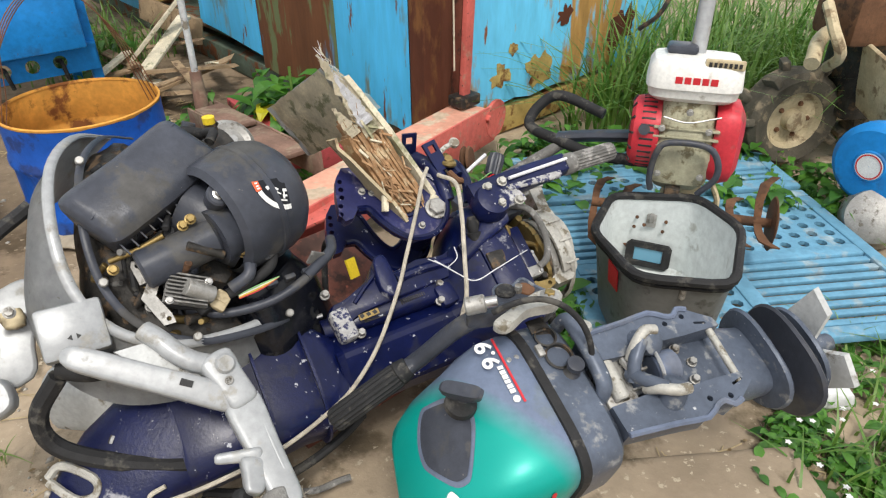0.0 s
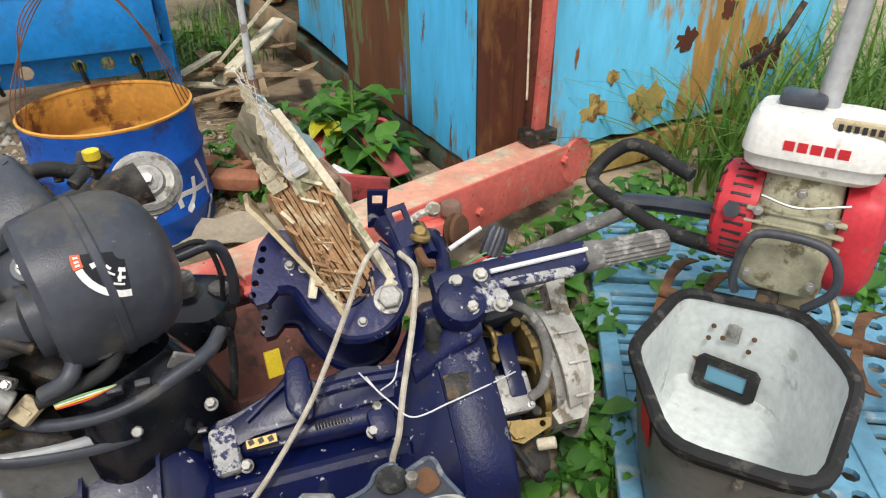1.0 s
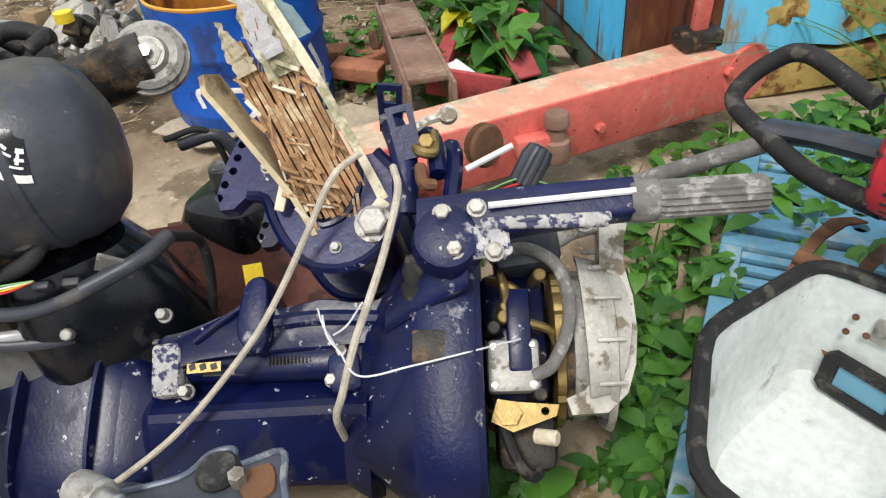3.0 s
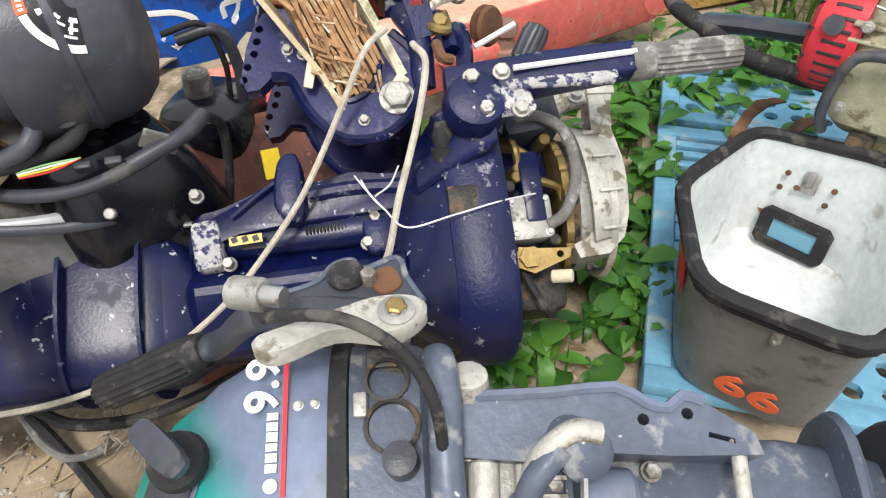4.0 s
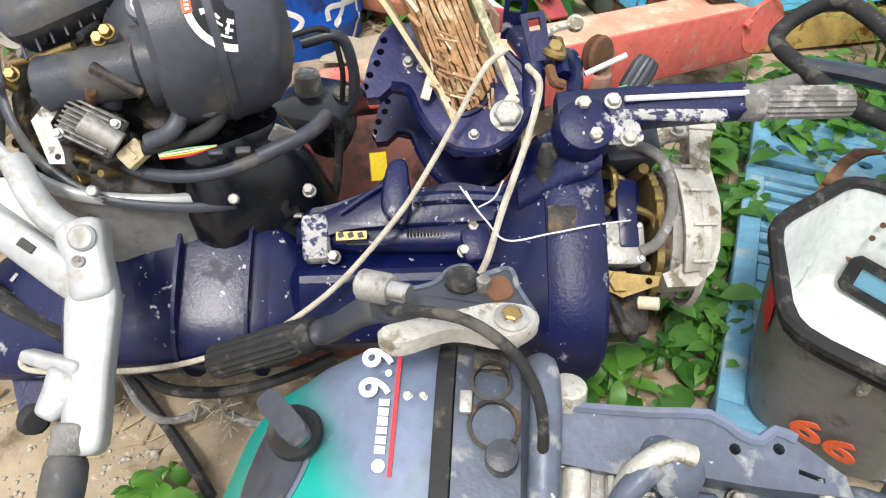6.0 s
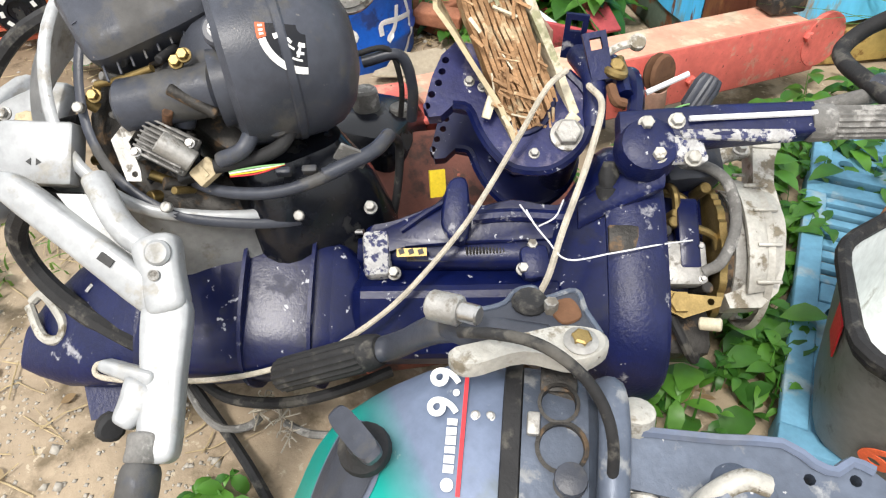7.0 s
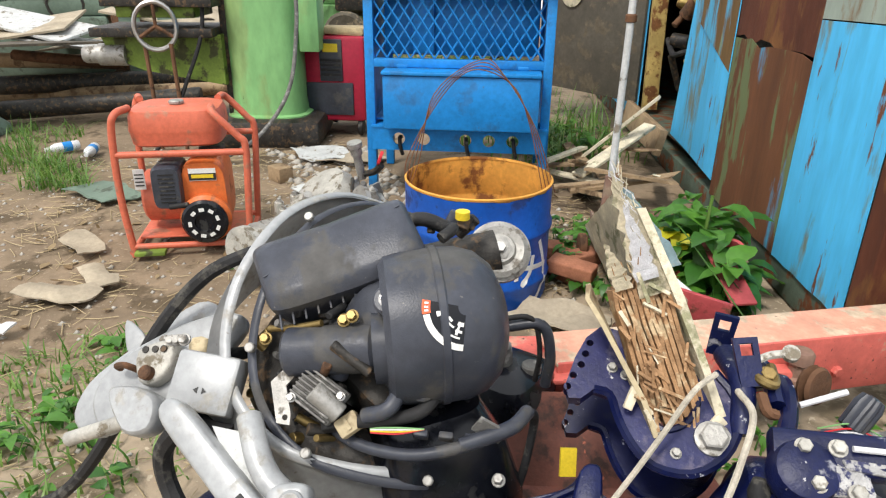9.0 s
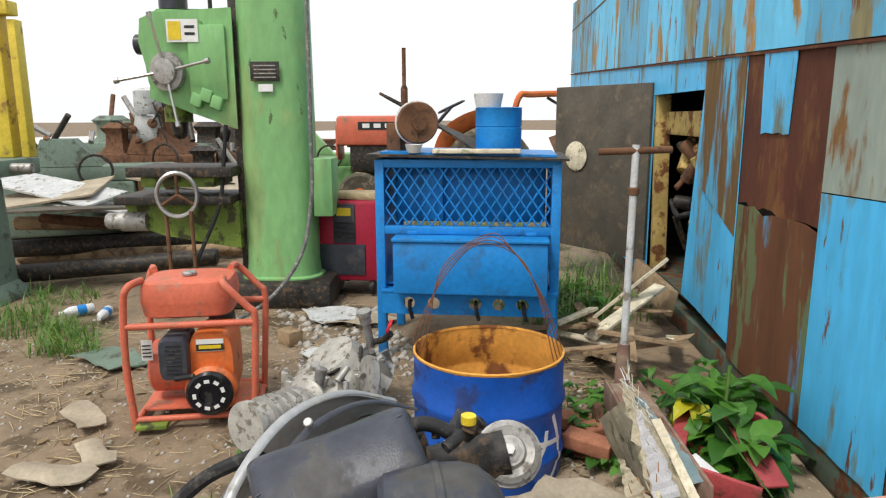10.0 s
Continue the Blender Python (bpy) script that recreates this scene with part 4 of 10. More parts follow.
part("dust_pipe", lathe([(0.085, 0), (0.085, 0.2), (0.072, 0.2), (0.072, 0.05)], 20, m=Matrix.Translation((0.02, -0.1, 0.28)) @ pose(0, 0, 0, 90, 0, 0)), PALEGREEN, planer)
part("switch_box", box((0.22, 0.05, 0.14), (0.0, -0.21, 0.83), bevel=0.01), PALEGREEN, planer)
part("cabinet_left", box((0.8, 0.5, 0.62), (-0.9, 0, 0.62), bevel=0.02), PALEGREEN, planer)
yel = thing("press_frame", Matrix.Translation((-5.22, 0.22, 1.06)) @ pose(0, 0, 0, 0, 0, YAW), "yellow steel press frame standing on the planing machine", "frame")
part("column", box((0.13, 0.12, 1.05), (0.0, 0, 0.525), bevel=0.008), YELLOW, yel)
part("column", box((0.06, 0.1, 1.0), (0.14, 0.02, 0.5), bevel=0.008), YELLOW, yel)
part("column", box((0.13, 0.12, 1.05), (-0.42, 0, 0.525), bevel=0.008), YELLOW, yel)
part("top_beam", box((0.7, 0.14, 0.1), (-0.2, 0, 1.08), bevel=0.01), YELLOW, yel)
part("tie_bolt", cyl((-0.36, -0.03, 0.22), (0.05, -0.03, 0.28), 0.03, n=12, bevel=0.004), CREAM, yel)

# ---- red welder ----
RM = Matrix.Translation((-4.25, 2.62, 0)) @ pose(0, 0, 0, 0, 0, YAW - 6)
weld = thing("inverter_welder", RM, "crimson and black portable power unit on small wheels", "machine")
part("case", box((0.46, 0.5, 0.62), (0, 0, 0.42), bevel=0.03), WELDRED, weld)
part("front_panel", box((0.36, 0.02, 0.24), (-0.04, -0.255, 0.28), bevel=0.01), BLACK, weld)
part("grille_panel", box((0.17, 0.02, 0.3), (-0.02, -0.255, 0.56), bevel=0.008), BLACK, weld)
for k in range(4):
    part("grille_slat", box((0.15, 0.012, 0.02), (-0.02, -0.27, 0.46 + 0.035 * k), bevel=0.004), RUBBER, weld)
part("sticker", box((0.11, 0.004, 0.06), (-0.02, -0.267, 0.65)), LABELYELLOW, weld)
for x in (-0.14, 0.16):
    part("wheel", cyl((x, -0.2, 0.06), (x + 0.04, -0.2, 0.06), 0.06, n=16, bevel=0.008), RUBBER, weld)
    part("wheel", cyl((x, 0.2, 0.06), (x + 0.04, 0.2, 0.06), 0.06, n=16, bevel=0.008), RUBBER, weld)
bm = rough_up(box((0.34, 0.3, 0.05), (0, 0, 0), bevel=0.02), 0.02, 9)
bm.transform(RM @ Matrix.Translation((0.05, -0.05, 0.755)))
solo("straw_sack", bm, STRAW, "straw-coloured rag on the red power unit", "rag")

# ---- tractor far off ----
TM = Matrix.Translation((-8.6, 4.3, 0)) @ pose(0, 0, 0, 0, 0, YAW - 4)
tractor = thing("tractor", TM, "faded orange farm tractor parked behind the blue cabinet", "tractor")
part("bonnet", box((1.15, 0.55, 0.42), (0.1, 0, 1.17), bevel=0.05), ORANGE, tractor, "faded orange bonnet")
part("grille", box((0.03, 0.46, 0.5), (-0.48, 0, 1.0), bevel=0.01), ORANGE, tractor)
part("engine", box((0.9, 0.42, 0.4), (0.15, 0, 0.78), bevel=0.04), DARKMETAL, tractor)
part("axle_beam", box((0.16, 1.0, 0.12), (-0.1, 0, 0.42), bevel=0.02), MOSSGREEN, tractor)
part("badge", box((0.55, 0.006, 0.11), (0.12, -0.279, 1.24)), LABELDARK, tractor, "dark badge strip with plain bars")
for k in range(3):
    part("badge_bar", box((0.1, 0.004, 0.06), (-0.04 + 0.16 * k, -0.284, 1.24)), LABELWHITE, tractor)
for y in (-0.5, 0.5):
    b = lathe([(0.14, -0.07), (0.26, -0.09), (0.3, -0.05), (0.3, 0.05), (0.26, 0.09), (0.14, 0.07)], 28, m=Matrix.Translation((-0.1, y, 0.3)) @ pose(0, 0, 0, 90, 0, 0))
    tw = part("front_wheel", b, TYRE, tractor)
    part("rim", lathe([(0.15, -0.06), (0.15, 0.06), (0.06, 0.075), (0.001, 0.08)], 20, m=Matrix.Translation((-0.1, y, 0.3)) @ pose(0, 0, 0, 90, 0, 0)), DEEPORANGE, tw)
    b = lathe([(0.3, -0.14), (0.55, -0.16), (0.62, -0.1), (0.62, 0.1), (0.55, 0.16), (0.3, 0.14)], 32, m=Matrix.Translation((1.7, y * 1.2, 0.62)) @ pose(0, 0, 0, 90, 0, 0))
    part("rear_wheel", b, TYRE, tractor)
    part("mudguard", tube([(1.05, y * 1.1, 0.75), (1.2, y * 1.1, 1.12), (1.6, y * 1.1, 1.32), (2.0, y * 1.1, 1.25)], 0.2, 8, flat=0.2), DEEPORANGE, tractor)
part("exhaust", lathe([(0.025, 0), (0.025, 0.3), (0.05, 0.36), (0.05, 0.75), (0.028, 0.8), (0.028, 1.3)], 14, m=Matrix.Translation((0.5, -0.2, 1.0))), RUSTY, tractor)
bm = tube([(0.2 * math.cos(2 * math.pi * i / 20), 0.2 * math.sin(2 * math.pi * i / 20), 0) for i in range(20)], 0.015, 6, per=1, closed=True)
bm.transform(Matrix.Translation((1.15, 0, 1.5)) @ pose(0, 0, 0, 0, -25, 0))
part("steering_wheel", bm, BLACK, tractor)
part("steering_column", cyl((0.8, 0, 1.1), (1.15, 0, 1.5), 0.025, n=8), BLACK, tractor)
part("rear_bar", tube([(2.0, -0.3, 1.2), (2.1, -0.3, 1.62), (2.3, -0.2, 1.66), (3.0, 0.0, 1.68)], 0.045, 8), DEEPORANGE, tractor)
part("rear_brace", cyl((2.5, -0.1, 1.62), (2.95, -0.1, 1.35), 0.02, n=8), DARKMETAL, tractor)
bm = box((0.9, 0.6, 0.03), (0, 0, 0))
rough_up(bm, 0.05, 3)
bm.transform(TM @ pose(3.0, -0.3, 1.1, 20, -18, 0))
solo("rusted_sheet", bm, RUSTY, "rust-brown bent steel sheet leaning behind the tractor", "sheet")

# ---- pallet, beam, red frame ----
PX, PY = Vector((0.89, 0.456, 0)), Vector((-0.456, 0.89, 0))


def build_pallet(corner, w, d, label, drop=0.0):
    m = Matrix(((PX[0], PY[0], 0, corner[0]), (PX[1], PY[1], 0, corner[1]), (0, 0, 1, corner[2]), (0, 0, 0, 1)))
    p = thing("plastic_pallet", m, label, "pallet", "blue plastic pallets")
    rim = 0.05
    for x0, x1, y0, y1 in ((0, w, 0, rim), (0, w, d - rim, d), (0, rim, rim, d - rim), (w - rim, w, rim, d - rim), (w / 2 - 0.03, w / 2 + 0.03, rim, d - rim), (rim, w - rim, d / 2 - 0.03, d / 2 + 0.03)):
        part("rim", box((x1 - x0, y1 - y0, 0.03), ((x0 + x1) / 2, (y0 + y1) / 2, 0.125), bevel=0.006), PALLET, p)
    for qx in (0, 1):
        for qy in (0, 1):
            ax, bx = (rim, w / 2 - 0.03) if qx == 0 else (w / 2 + 0.03, w - rim)
            ay, by = (rim, d / 2 - 0.03) if qy == 0 else (d / 2 + 0.03, d - rim)
            if (qx + qy) % 2 == 0:
                holes = []
                nx, ny = int((bx - ax) / 0.062), int((by - ay) / 0.055)
                for i in range(nx):
                    for j in range(ny):
                        holes.append(circle(ax + (i + 0.5) * (bx - ax) / nx, ay + (j + 0.5) * (by - ay) / ny, 0.02, 8))
                part("deck", plate([(ax, ay), (bx, ay), (bx, by), (ax, by)], 0.016, holes, m=Matrix.Translation((0, 0, 0.125))), PALLET, p, smooth=False)
            else:
                nn = int((by - ay) / 0.042)
                for j in range(nn):
                    part("slat", box((bx - ax, 0.026, 0.016), ((ax + bx) / 2, ay + (j + 0.5) * (by - ay) / nn, 0.125), bevel=0.003), PALLET, p)
    for x in (0.06, w / 2, w - 0.06):
        for y in (0.06, d / 2, d - 0.06):
            part("foot", box((0.11, 0.11, 0.11), (x, y, 0.055), bevel=0.008), PALLET, p)
    for x in (0.04, w / 2, w - 0.04):
        part("runner", box((0.06, d, 0.018), (x, d / 2, 0.009), bevel=0.004), PALLET, p)
    return p


build_pallet((0.775, 1.86, -0.045), 1.12, 0.88, "sun-faded blue plastic pallet with slotted and pierced deck")
build_pallet((0.37, 2.66, -0.035), 1.12, 0.42, "sun-faded blue plastic pallet lying behind another")

# steel beam from the pile towards the wall
BA, BB = Vector((-0.268, 1.87, 0.3)), Vector((0.045, 3.19, 0.262))
bx = (BB - BA).normalized()
BL = (BB - BA).length
frame_red = thing("steel_trailer_frame", Matrix.Identity(4), "sun-faded red steel channel frame with a bolted upright", "steel frame")
side = Vector((bx[1], -bx[0], 0)).normalized()


def beam_piece(name, along0, along1, off, w, z0, z1, material, label="", bevel=0.006):
    c = BA + bx * (along0 + along1) / 2 + side * off
    b = box((along1 - along0, w, z1 - z0), (0, 0, 0), bevel=bevel)
    yaw = math.degrees(math.atan2(bx[1], bx[0]))
    b.transform(Matrix.Translation((c[0], c[1], (z0 + z1) / 2)) @ pose(0, 0, 0, 0, 1.5, yaw))
    return part(name, b, material, frame_red, label)


beam_piece("web", 0.0, BL + 0.02, 0.0, 0.012, 0.12, 0.30, RED_BEAM, "red channel web with rust specks")
beam_piece("top_flange", 0.0, BL - 0.06, -0.075, 0.16, 0.288, 0.30, RED_TOP, "dusty top flange")
beam_piece("bottom_flange", 0.0, BL, -0.06, 0.12, 0.115, 0.127, RED_DARK)
end = lathe([(0.088, -0.008), (0.09, 0.0), (0.088, 0.008)], 28)
end.transform(Matrix.Translation(BA + bx * (BL + 0.02) + Vector((0, 0, -0.055))) @ basis_to(side))
part("rounded_end", end, RED_BEAM, frame_red)
for s, z in ((BL - 0.06, -0.03), (0.5, -0.07), (0.85, -0.09), (0.25, -0.06)):
    p = BA + bx * s + Vector((0, 0, z))
    part("bolt", cyl(p, p + side * 0.022, 0.016, n=6, bevel=0.003), RED_BEAM, frame_red)
p = BA + bx * 0.68 + side * 0.05 + Vector((0, 0, -0.1))
part("hook_pin", lathe([(0.035, 0), (0.04, 0.01), (0.036, 0.06), (0.026, 0.065), (0.026, 0.1), (0.034, 0.105), (0.034, 0.13), (0.028, 0.138)], 18, m=Matrix.Translation(p - Vector((0, 0, 0.02)))), JACKRED, frame_red, "dusty round pin")
part("lug", box((0.1, 0.05, 0.06), tuple(BA + bx * 0.62 + side * 0.03 + Vector((0, 0, -0.07))), (0, 0, 65), bevel=0.012), RED_BEAM, frame_red)
pp = BA + bx * (BL - 0.1) - side * 0.07
part("upright", box((0.045, 0.03, 1.1), (pp[0], pp[1], 0.82), (2, 1, 65), bevel=0.004), RED_BEAM, frame_red, "red angle upright")
part("upright", box((0.012, 0.05, 1.1), (pp[0] - 0.05, pp[1] + 0.02, 0.82), (2, 1, 65), bevel=0.003), RED_DARK, frame_red)
part("upright_foot", box((0.12, 0.09, 0.05), (pp[0] - 0.02, pp[1], 0.32), (0, 0, 65), bevel=0.008), DARKMETAL, frame_red)
part("upright_wire", tube([(pp[0] - 0.06, pp[1] - 0.02, 0.45), (pp[0] - 0.065, pp[1] - 0.02, 0.8), (pp[0] - 0.08, pp[1], 1.3)], 0.004, 6), PALEWOOD, frame_red)
# broad plates under the engines
bm = loft([[(x, y, z) for x, y in ((-0.55, 1.62), (0.1, 1.36), (0.42, 1.95), (-0.25, 2.2))] for z in (0.0, 0.16)])
part("base_plate", bm, RED_DARK, frame_red, "oily red-brown plate", smooth=False)
bm = box((0.62, 0.3, 0.02), (-0.12, 1.72, 0.195), (38, 0, 62), bevel=0.004)
part("sloping_plate", bm, RED_DARK, frame_red, "oily sloping red plate")
bm = box((0.5, 0.22, 0.014), (-0.3, 1.98, 0.283), (0, 0, 66), bevel=0.004)
part("flat_plate", bm, RED_BEAM, frame_red)



# ---- lines of ropes and cables ----
ROPE_A = [[0.292, 1.751, 0.657], [0.299, 1.7, 0.644], [0.302, 1.645, 0.582], [0.302, 1.58, 0.505], [0.306, 1.515, 0.45], [0.304, 1.398, 0.376], [0.287, 1.303, 0.332], [0.255, 1.249, 0.3], [0.211, 1.184, 0.271], [0.17, 1.128, 0.255], [0.13, 1.073, 0.252], [0.073, 1.012, 0.243], [0.016, 0.962, 0.239], [-0.001, 0.966, 0.25], [0.02, 0.99, 0.261]]
ROPE_B = [[0.305, 1.793, 0.621], [0.364, 1.759, 0.623], [0.397, 1.707, 0.572], [0.418, 1.661, 0.528], [0.438, 1.615, 0.486], [0.455, 1.577, 0.436], [0.452, 1.561, 0.394], [0.437, 1.571, 0.322]]
WIRE_A = [[0.344, 1.615, 0.486], [0.38, 1.603, 0.487], [0.425, 1.599, 0.473], [0.469, 1.6, 0.463], [0.505, 1.657, 0.469], [0.536, 1.723, 0.47], [0.541, 1.814, 0.434]]
WIRE_B = [[0.425, 1.599, 0.473], [0.4, 1.597, 0.486], [0.362, 1.612, 0.488]]
WIRE_C = [[0.397, 1.607, 0.479], [0.415, 1.622, 0.501], [0.395, 1.66, 0.504]]
CABLE_A = [[-0.029, 1.098, 0.06], [0.025, 1.104, 0.03], [0.109, 1.109, 0.02], [0.199, 1.11, 0.02], [0.28, 1.107, 0.02]]
CABLE_B = [[-0.019, 1.109, 0.08], [0.06, 1.136, 0.08], [0.137, 1.188, 0.1], [0.192, 1.246, 0.12], [0.234, 1.321, 0.14], [0.249, 1.399, 0.14]]
CABLE_C = [[-0.046, 1.088, 0.05], [0.021, 1.088, 0.03], [0.082, 1.105, 0.03], [0.109, 1.146, 0.03], [0.111, 1.177, 0.04]]
CABLE_D = [[0.155, 1.205, 0.04], [0.204, 1.229, 0.04], [0.241, 1.259, 0.05], [0.265, 1.282, 0.05]]
TWINE_TUFTS = [[0.107, 1.191, 0.07], [0.109, 1.174, 0.05], [0.147, 1.204, 0.05], [0.179, 1.205, 0.04], [0.198, 1.348, 0.22]]
HOSE = [[0.598, 1.289, 0.63], [0.635, 1.302, 0.651], [0.669, 1.323, 0.654], [0.702, 1.337, 0.645], [0.731, 1.346, 0.624], [0.757, 1.345, 0.596], [0.775, 1.337, 0.557], [0.781, 1.33, 0.5], [0.787, 1.317, 0.453]]



# ---- navy outboard motor lying on its side ----
def hexbolt(at, direction, r, h, material, parent, name="bolt", label=""):
    b = lathe([(r * 1.3, 0), (r * 1.3, h * 0.25), (r * 1.05, h * 0.3)], 16)
    lathe([(r, h * 0.25), (r, h * 0.92), (r * 0.85, h)], 6, bm=b)
    b.transform(Matrix.Translation(at) @ basis_to(direction))
    return part(name, b, material, parent, label, smooth=False)


def navy_motor():
    m = axes((0.10, 1.42, 0.25), (0.643, 0.766, 0.0), (0.633, -0.531, -0.562))
    o = thing("outboard_motor", m, "navy blue outboard motor without its cowl, scuffed, lying on its side", "outboard motor")
    Z = Vector((0, 0, 1))
    body = part("drive_housing", along_x([(-0.33, 0.27, 0.16, -0.06, 0.07), (-0.3, 0.285, 0.19, -0.06, 0.07), (-0.2, 0.28, 0.195, -0.06, 0.07), (-0.1, 0.265, 0.19, -0.06, 0.07), (-0.04, 0.255, 0.185, -0.06, 0.07),
                                         (0.0, 0.24, 0.18, -0.065, 0.07), (0.04, 0.18, 0.15, -0.075, 0.065), (0.075, 0.15, 0.13, -0.07, 0.06), (0.3, 0.15, 0.13, -0.06, 0.06), (0.36, 0.22, 0.2, -0.03, 0.08), (0.41, 0.33, 0.26, -0.01, 0.09), (0.44, 0.39, 0.29, 0.0, 0.09)], 40, 4.0), NAVY, o, "navy leg with scratched paint")
    part("lower_leg", along_x([(-0.335, 0.28, 0.18, -0.06, 0.07), (-0.325, 0.29, 0.192, -0.055, 0.07), (-0.16, 0.285, 0.195, -0.053, 0.07), (-0.15, 0.265, 0.2, -0.055, 0.068), (-0.03, 0.265, 0.2, -0.06, 0.068), (0.0, 0.235, 0.185, -0.068, 0.066), (0.035, 0.18, 0.16, -0.07, 0.064)], 48, 4.2), NAVY, o, "boxy lower leg with rounded shoulders")
    fold = [(-0.155, 0.02), (-0.155, 0.12), (-0.148, 0.132), (-0.06, 0.168), (-0.048, 0.17), (-0.038, 0.165), (0.014, 0.118), (0.02, 0.108), (0.02, 0.02)]
    part("leg_box", loft([[(x, y * k + dy, z * kz) for y, z in fold] for x, k, kz, dy in ((0.03, 0.95, 0.93, -0.008), (0.045, 1, 1, -0.004), (0.2, 1, 1, 0), (0.33, 1.02, 1.02, 0.004), (0.37, 1.2, 1.15, 0.01))]), NAVY, o, "flat-sided folded part of the leg", smooth=False)
    part("upper_spine", along_x([(0.03, 0.05, 0.05, 0.03, 0.11), (0.1, 0.055, 0.07, 0.02, 0.13), (0.42, 0.06, 0.08, 0.02, 0.14), (0.48, 0.04, 0.05, 0.03, 0.14)], 16, 3), NAVY, o)
    for x, w, d, cy in ((-0.15, 0.315, 0.24, -0.05), (-0.035, 0.31, 0.235, -0.052)):
        r = along_x([(x - 0.003, w, d, cy, 0.07), (x + 0.003, w, d, cy, 0.07)], 32, 2.6)
        part("splash_plate", r, NAVY_WORN, o, "thin splash plate with chipped edge")
        part("ear", cyl((x - 0.004, cy + w / 2 - 0.012, 0.12), (x + 0.004, cy + w / 2 - 0.012, 0.12), 0.034, n=18), NAVY, o)
    part("plate_rim", along_x([(-0.335, 0.29, 0.19, -0.06, 0.07), (-0.328, 0.29, 0.19, -0.06, 0.07)], 32, 3), NAVY_WORN, o, "plate edge with peeling white primer")
    part("gearcase", along_x([(-0.33, 0.27, 0.16, -0.06, 0.06), (-0.42, 0.26, 0.15, -0.08, 0.052), (-0.5, 0.22, 0.11, -0.10, 0.04), (-0.56, 0.15, 0.075, -0.12, 0.03), (-0.6, 0.08, 0.03, -0.14, 0.03)], 28, 2.8), NAVY_WORN, o, "scraped navy gearcase")
    part("water_intake", box((0.085, 0.022, 0.01), (-0.42, -0.06, 0.108), (0, 0, -35), bevel=0.004), DARKMETAL, o, "dark slotted water intake")
    for k in range(5):
        part("intake_slot", box((0.006, 0.016, 0.004), (-0.45 + 0.014 * k, -0.042 - 0.010 * k, 0.1145), (0, 0, -35)), SALT, o)
    part("anode_bracket", tube([(-0.58, -0.06, 0.07), (-0.55, -0.05, 0.085), (-0.5, -0.1, 0.095), (-0.505, -0.13, 0.09), (-0.54, -0.125, 0.085), (-0.58, -0.07, 0.075)], 0.009, 8), WHITE_ALU, o, "grey cast loop")
    part("skeg", plate([(-0.36, -0.2), (-0.5, -0.19), (-0.46, -0.3), (-0.38, -0.28)], 0.014, m=Matrix.Translation((0, 0.03, 0.02))), NAVY_WORN, o)
    # lower cowling flange
    before = set(o.children)
    part("cowling_pan", along_x([(0.5, 0.41, 0.31, 0.0, 0.09), (0.515, 0.43, 0.33, 0.0, 0.09), (0.575, 0.44, 0.34, 0.0, 0.09), (0.585, 0.43, 0.33, 0.0, 0.09)], 36, 3.0), NAVY_WORN, o, "navy cowling pan with salt bloom")
    part("pan_gasket", along_x([(0.585, 0.42, 0.32, 0.0, 0.09), (0.593, 0.41, 0.31, 0.0, 0.09)], 36, 3.0), NAVY_WORN, o)
    part("pan_port", box((0.05, 0.045, 0.01), (0.525, 0.02, 0.252), (0, 0, 0), bevel=0.015), DARKMETAL, o, "dark oval port")
    part("pan_boot", lathe([(0.018, 0), (0.02, 0.02), (0.014, 0.022), (0.017, 0.04), (0.01, 0.06)], 14, m=Matrix.Translation((0.505, 0.09, 0.235)) @ pose(0, 0, 0, -60, 0, 0)), RUBBER, o)
    shifted = set(o.children) - before
    # swivel bracket, rod, spring
    def casting(outline, z0, z1, ease=0.006, n=3):
        """A thick plate in xy with an eased upper edge."""
        ring = smooth_line([(x, y, 0) for x, y in (outline[-1], *outline, outline[0], outline[1])], n)[n:-n][:-1]
        mid = sum(ring, Vector()) / len(ring)
        secs = []
        for z, d in ((z0, 0.0), (z1 - ease, 0.0), (z1 - ease * 0.3, ease * 0.4), (z1, ease)):
            secs.append([p + (mid - p).normalized() * d + Vector((0, 0, z)) for p in ring])
        return loft(secs)
    sw = part("swivel_bracket", casting([(0.05, 0.055), (0.091, 0.068), (0.165, 0.1), (0.188, 0.13), (0.205, 0.137), (0.216, 0.12), (0.234, 0.098), (0.302, 0.11), (0.378, 0.1), (0.455, 0.135), (0.475, 0.08), (0.4, 0.045), (0.325, 0.036), (0.225, 0.03), (0.113, 0.022), (0.056, 0.002)], 0.08, 0.178), NAVY, o, "navy swivel casting with chipped edges")
    part("rib", casting([(0.178, 0.06), (0.186, 0.125), (0.205, 0.142), (0.222, 0.128), (0.224, 0.04), (0.2, 0.03)], 0.15, 0.2), NAVY_WORN, sw)
    part("rib", tube([(0.11, 0.05, 0.18), (0.15, 0.08, 0.182), (0.18, 0.1, 0.182)], 0.005, 6), NAVY, sw)
    part("rib", tube([(0.23, 0.075, 0.178), (0.3, 0.08, 0.18), (0.4, 0.075, 0.18)], 0.012, 8), NAVY_WORN, sw)
    # dark bar painted in for the shaded gap below the swivel casting
    part("dark_slot", box((0.2, 0.02, 0.03), (0.22, 0.012, 0.15)), DARKMETAL, sw)
    part("mount", box((0.045, 0.08, 0.05), (0.07, 0.012, 0.16), (0, 0, 5), bevel=0.01), SALT, sw, "chipped white mount")
    part("mount", box((0.05, 0.06, 0.05), (0.335, 0.0, 0.16), (0, 0, 8), bevel=0.012), NAVY_WORN, sw)
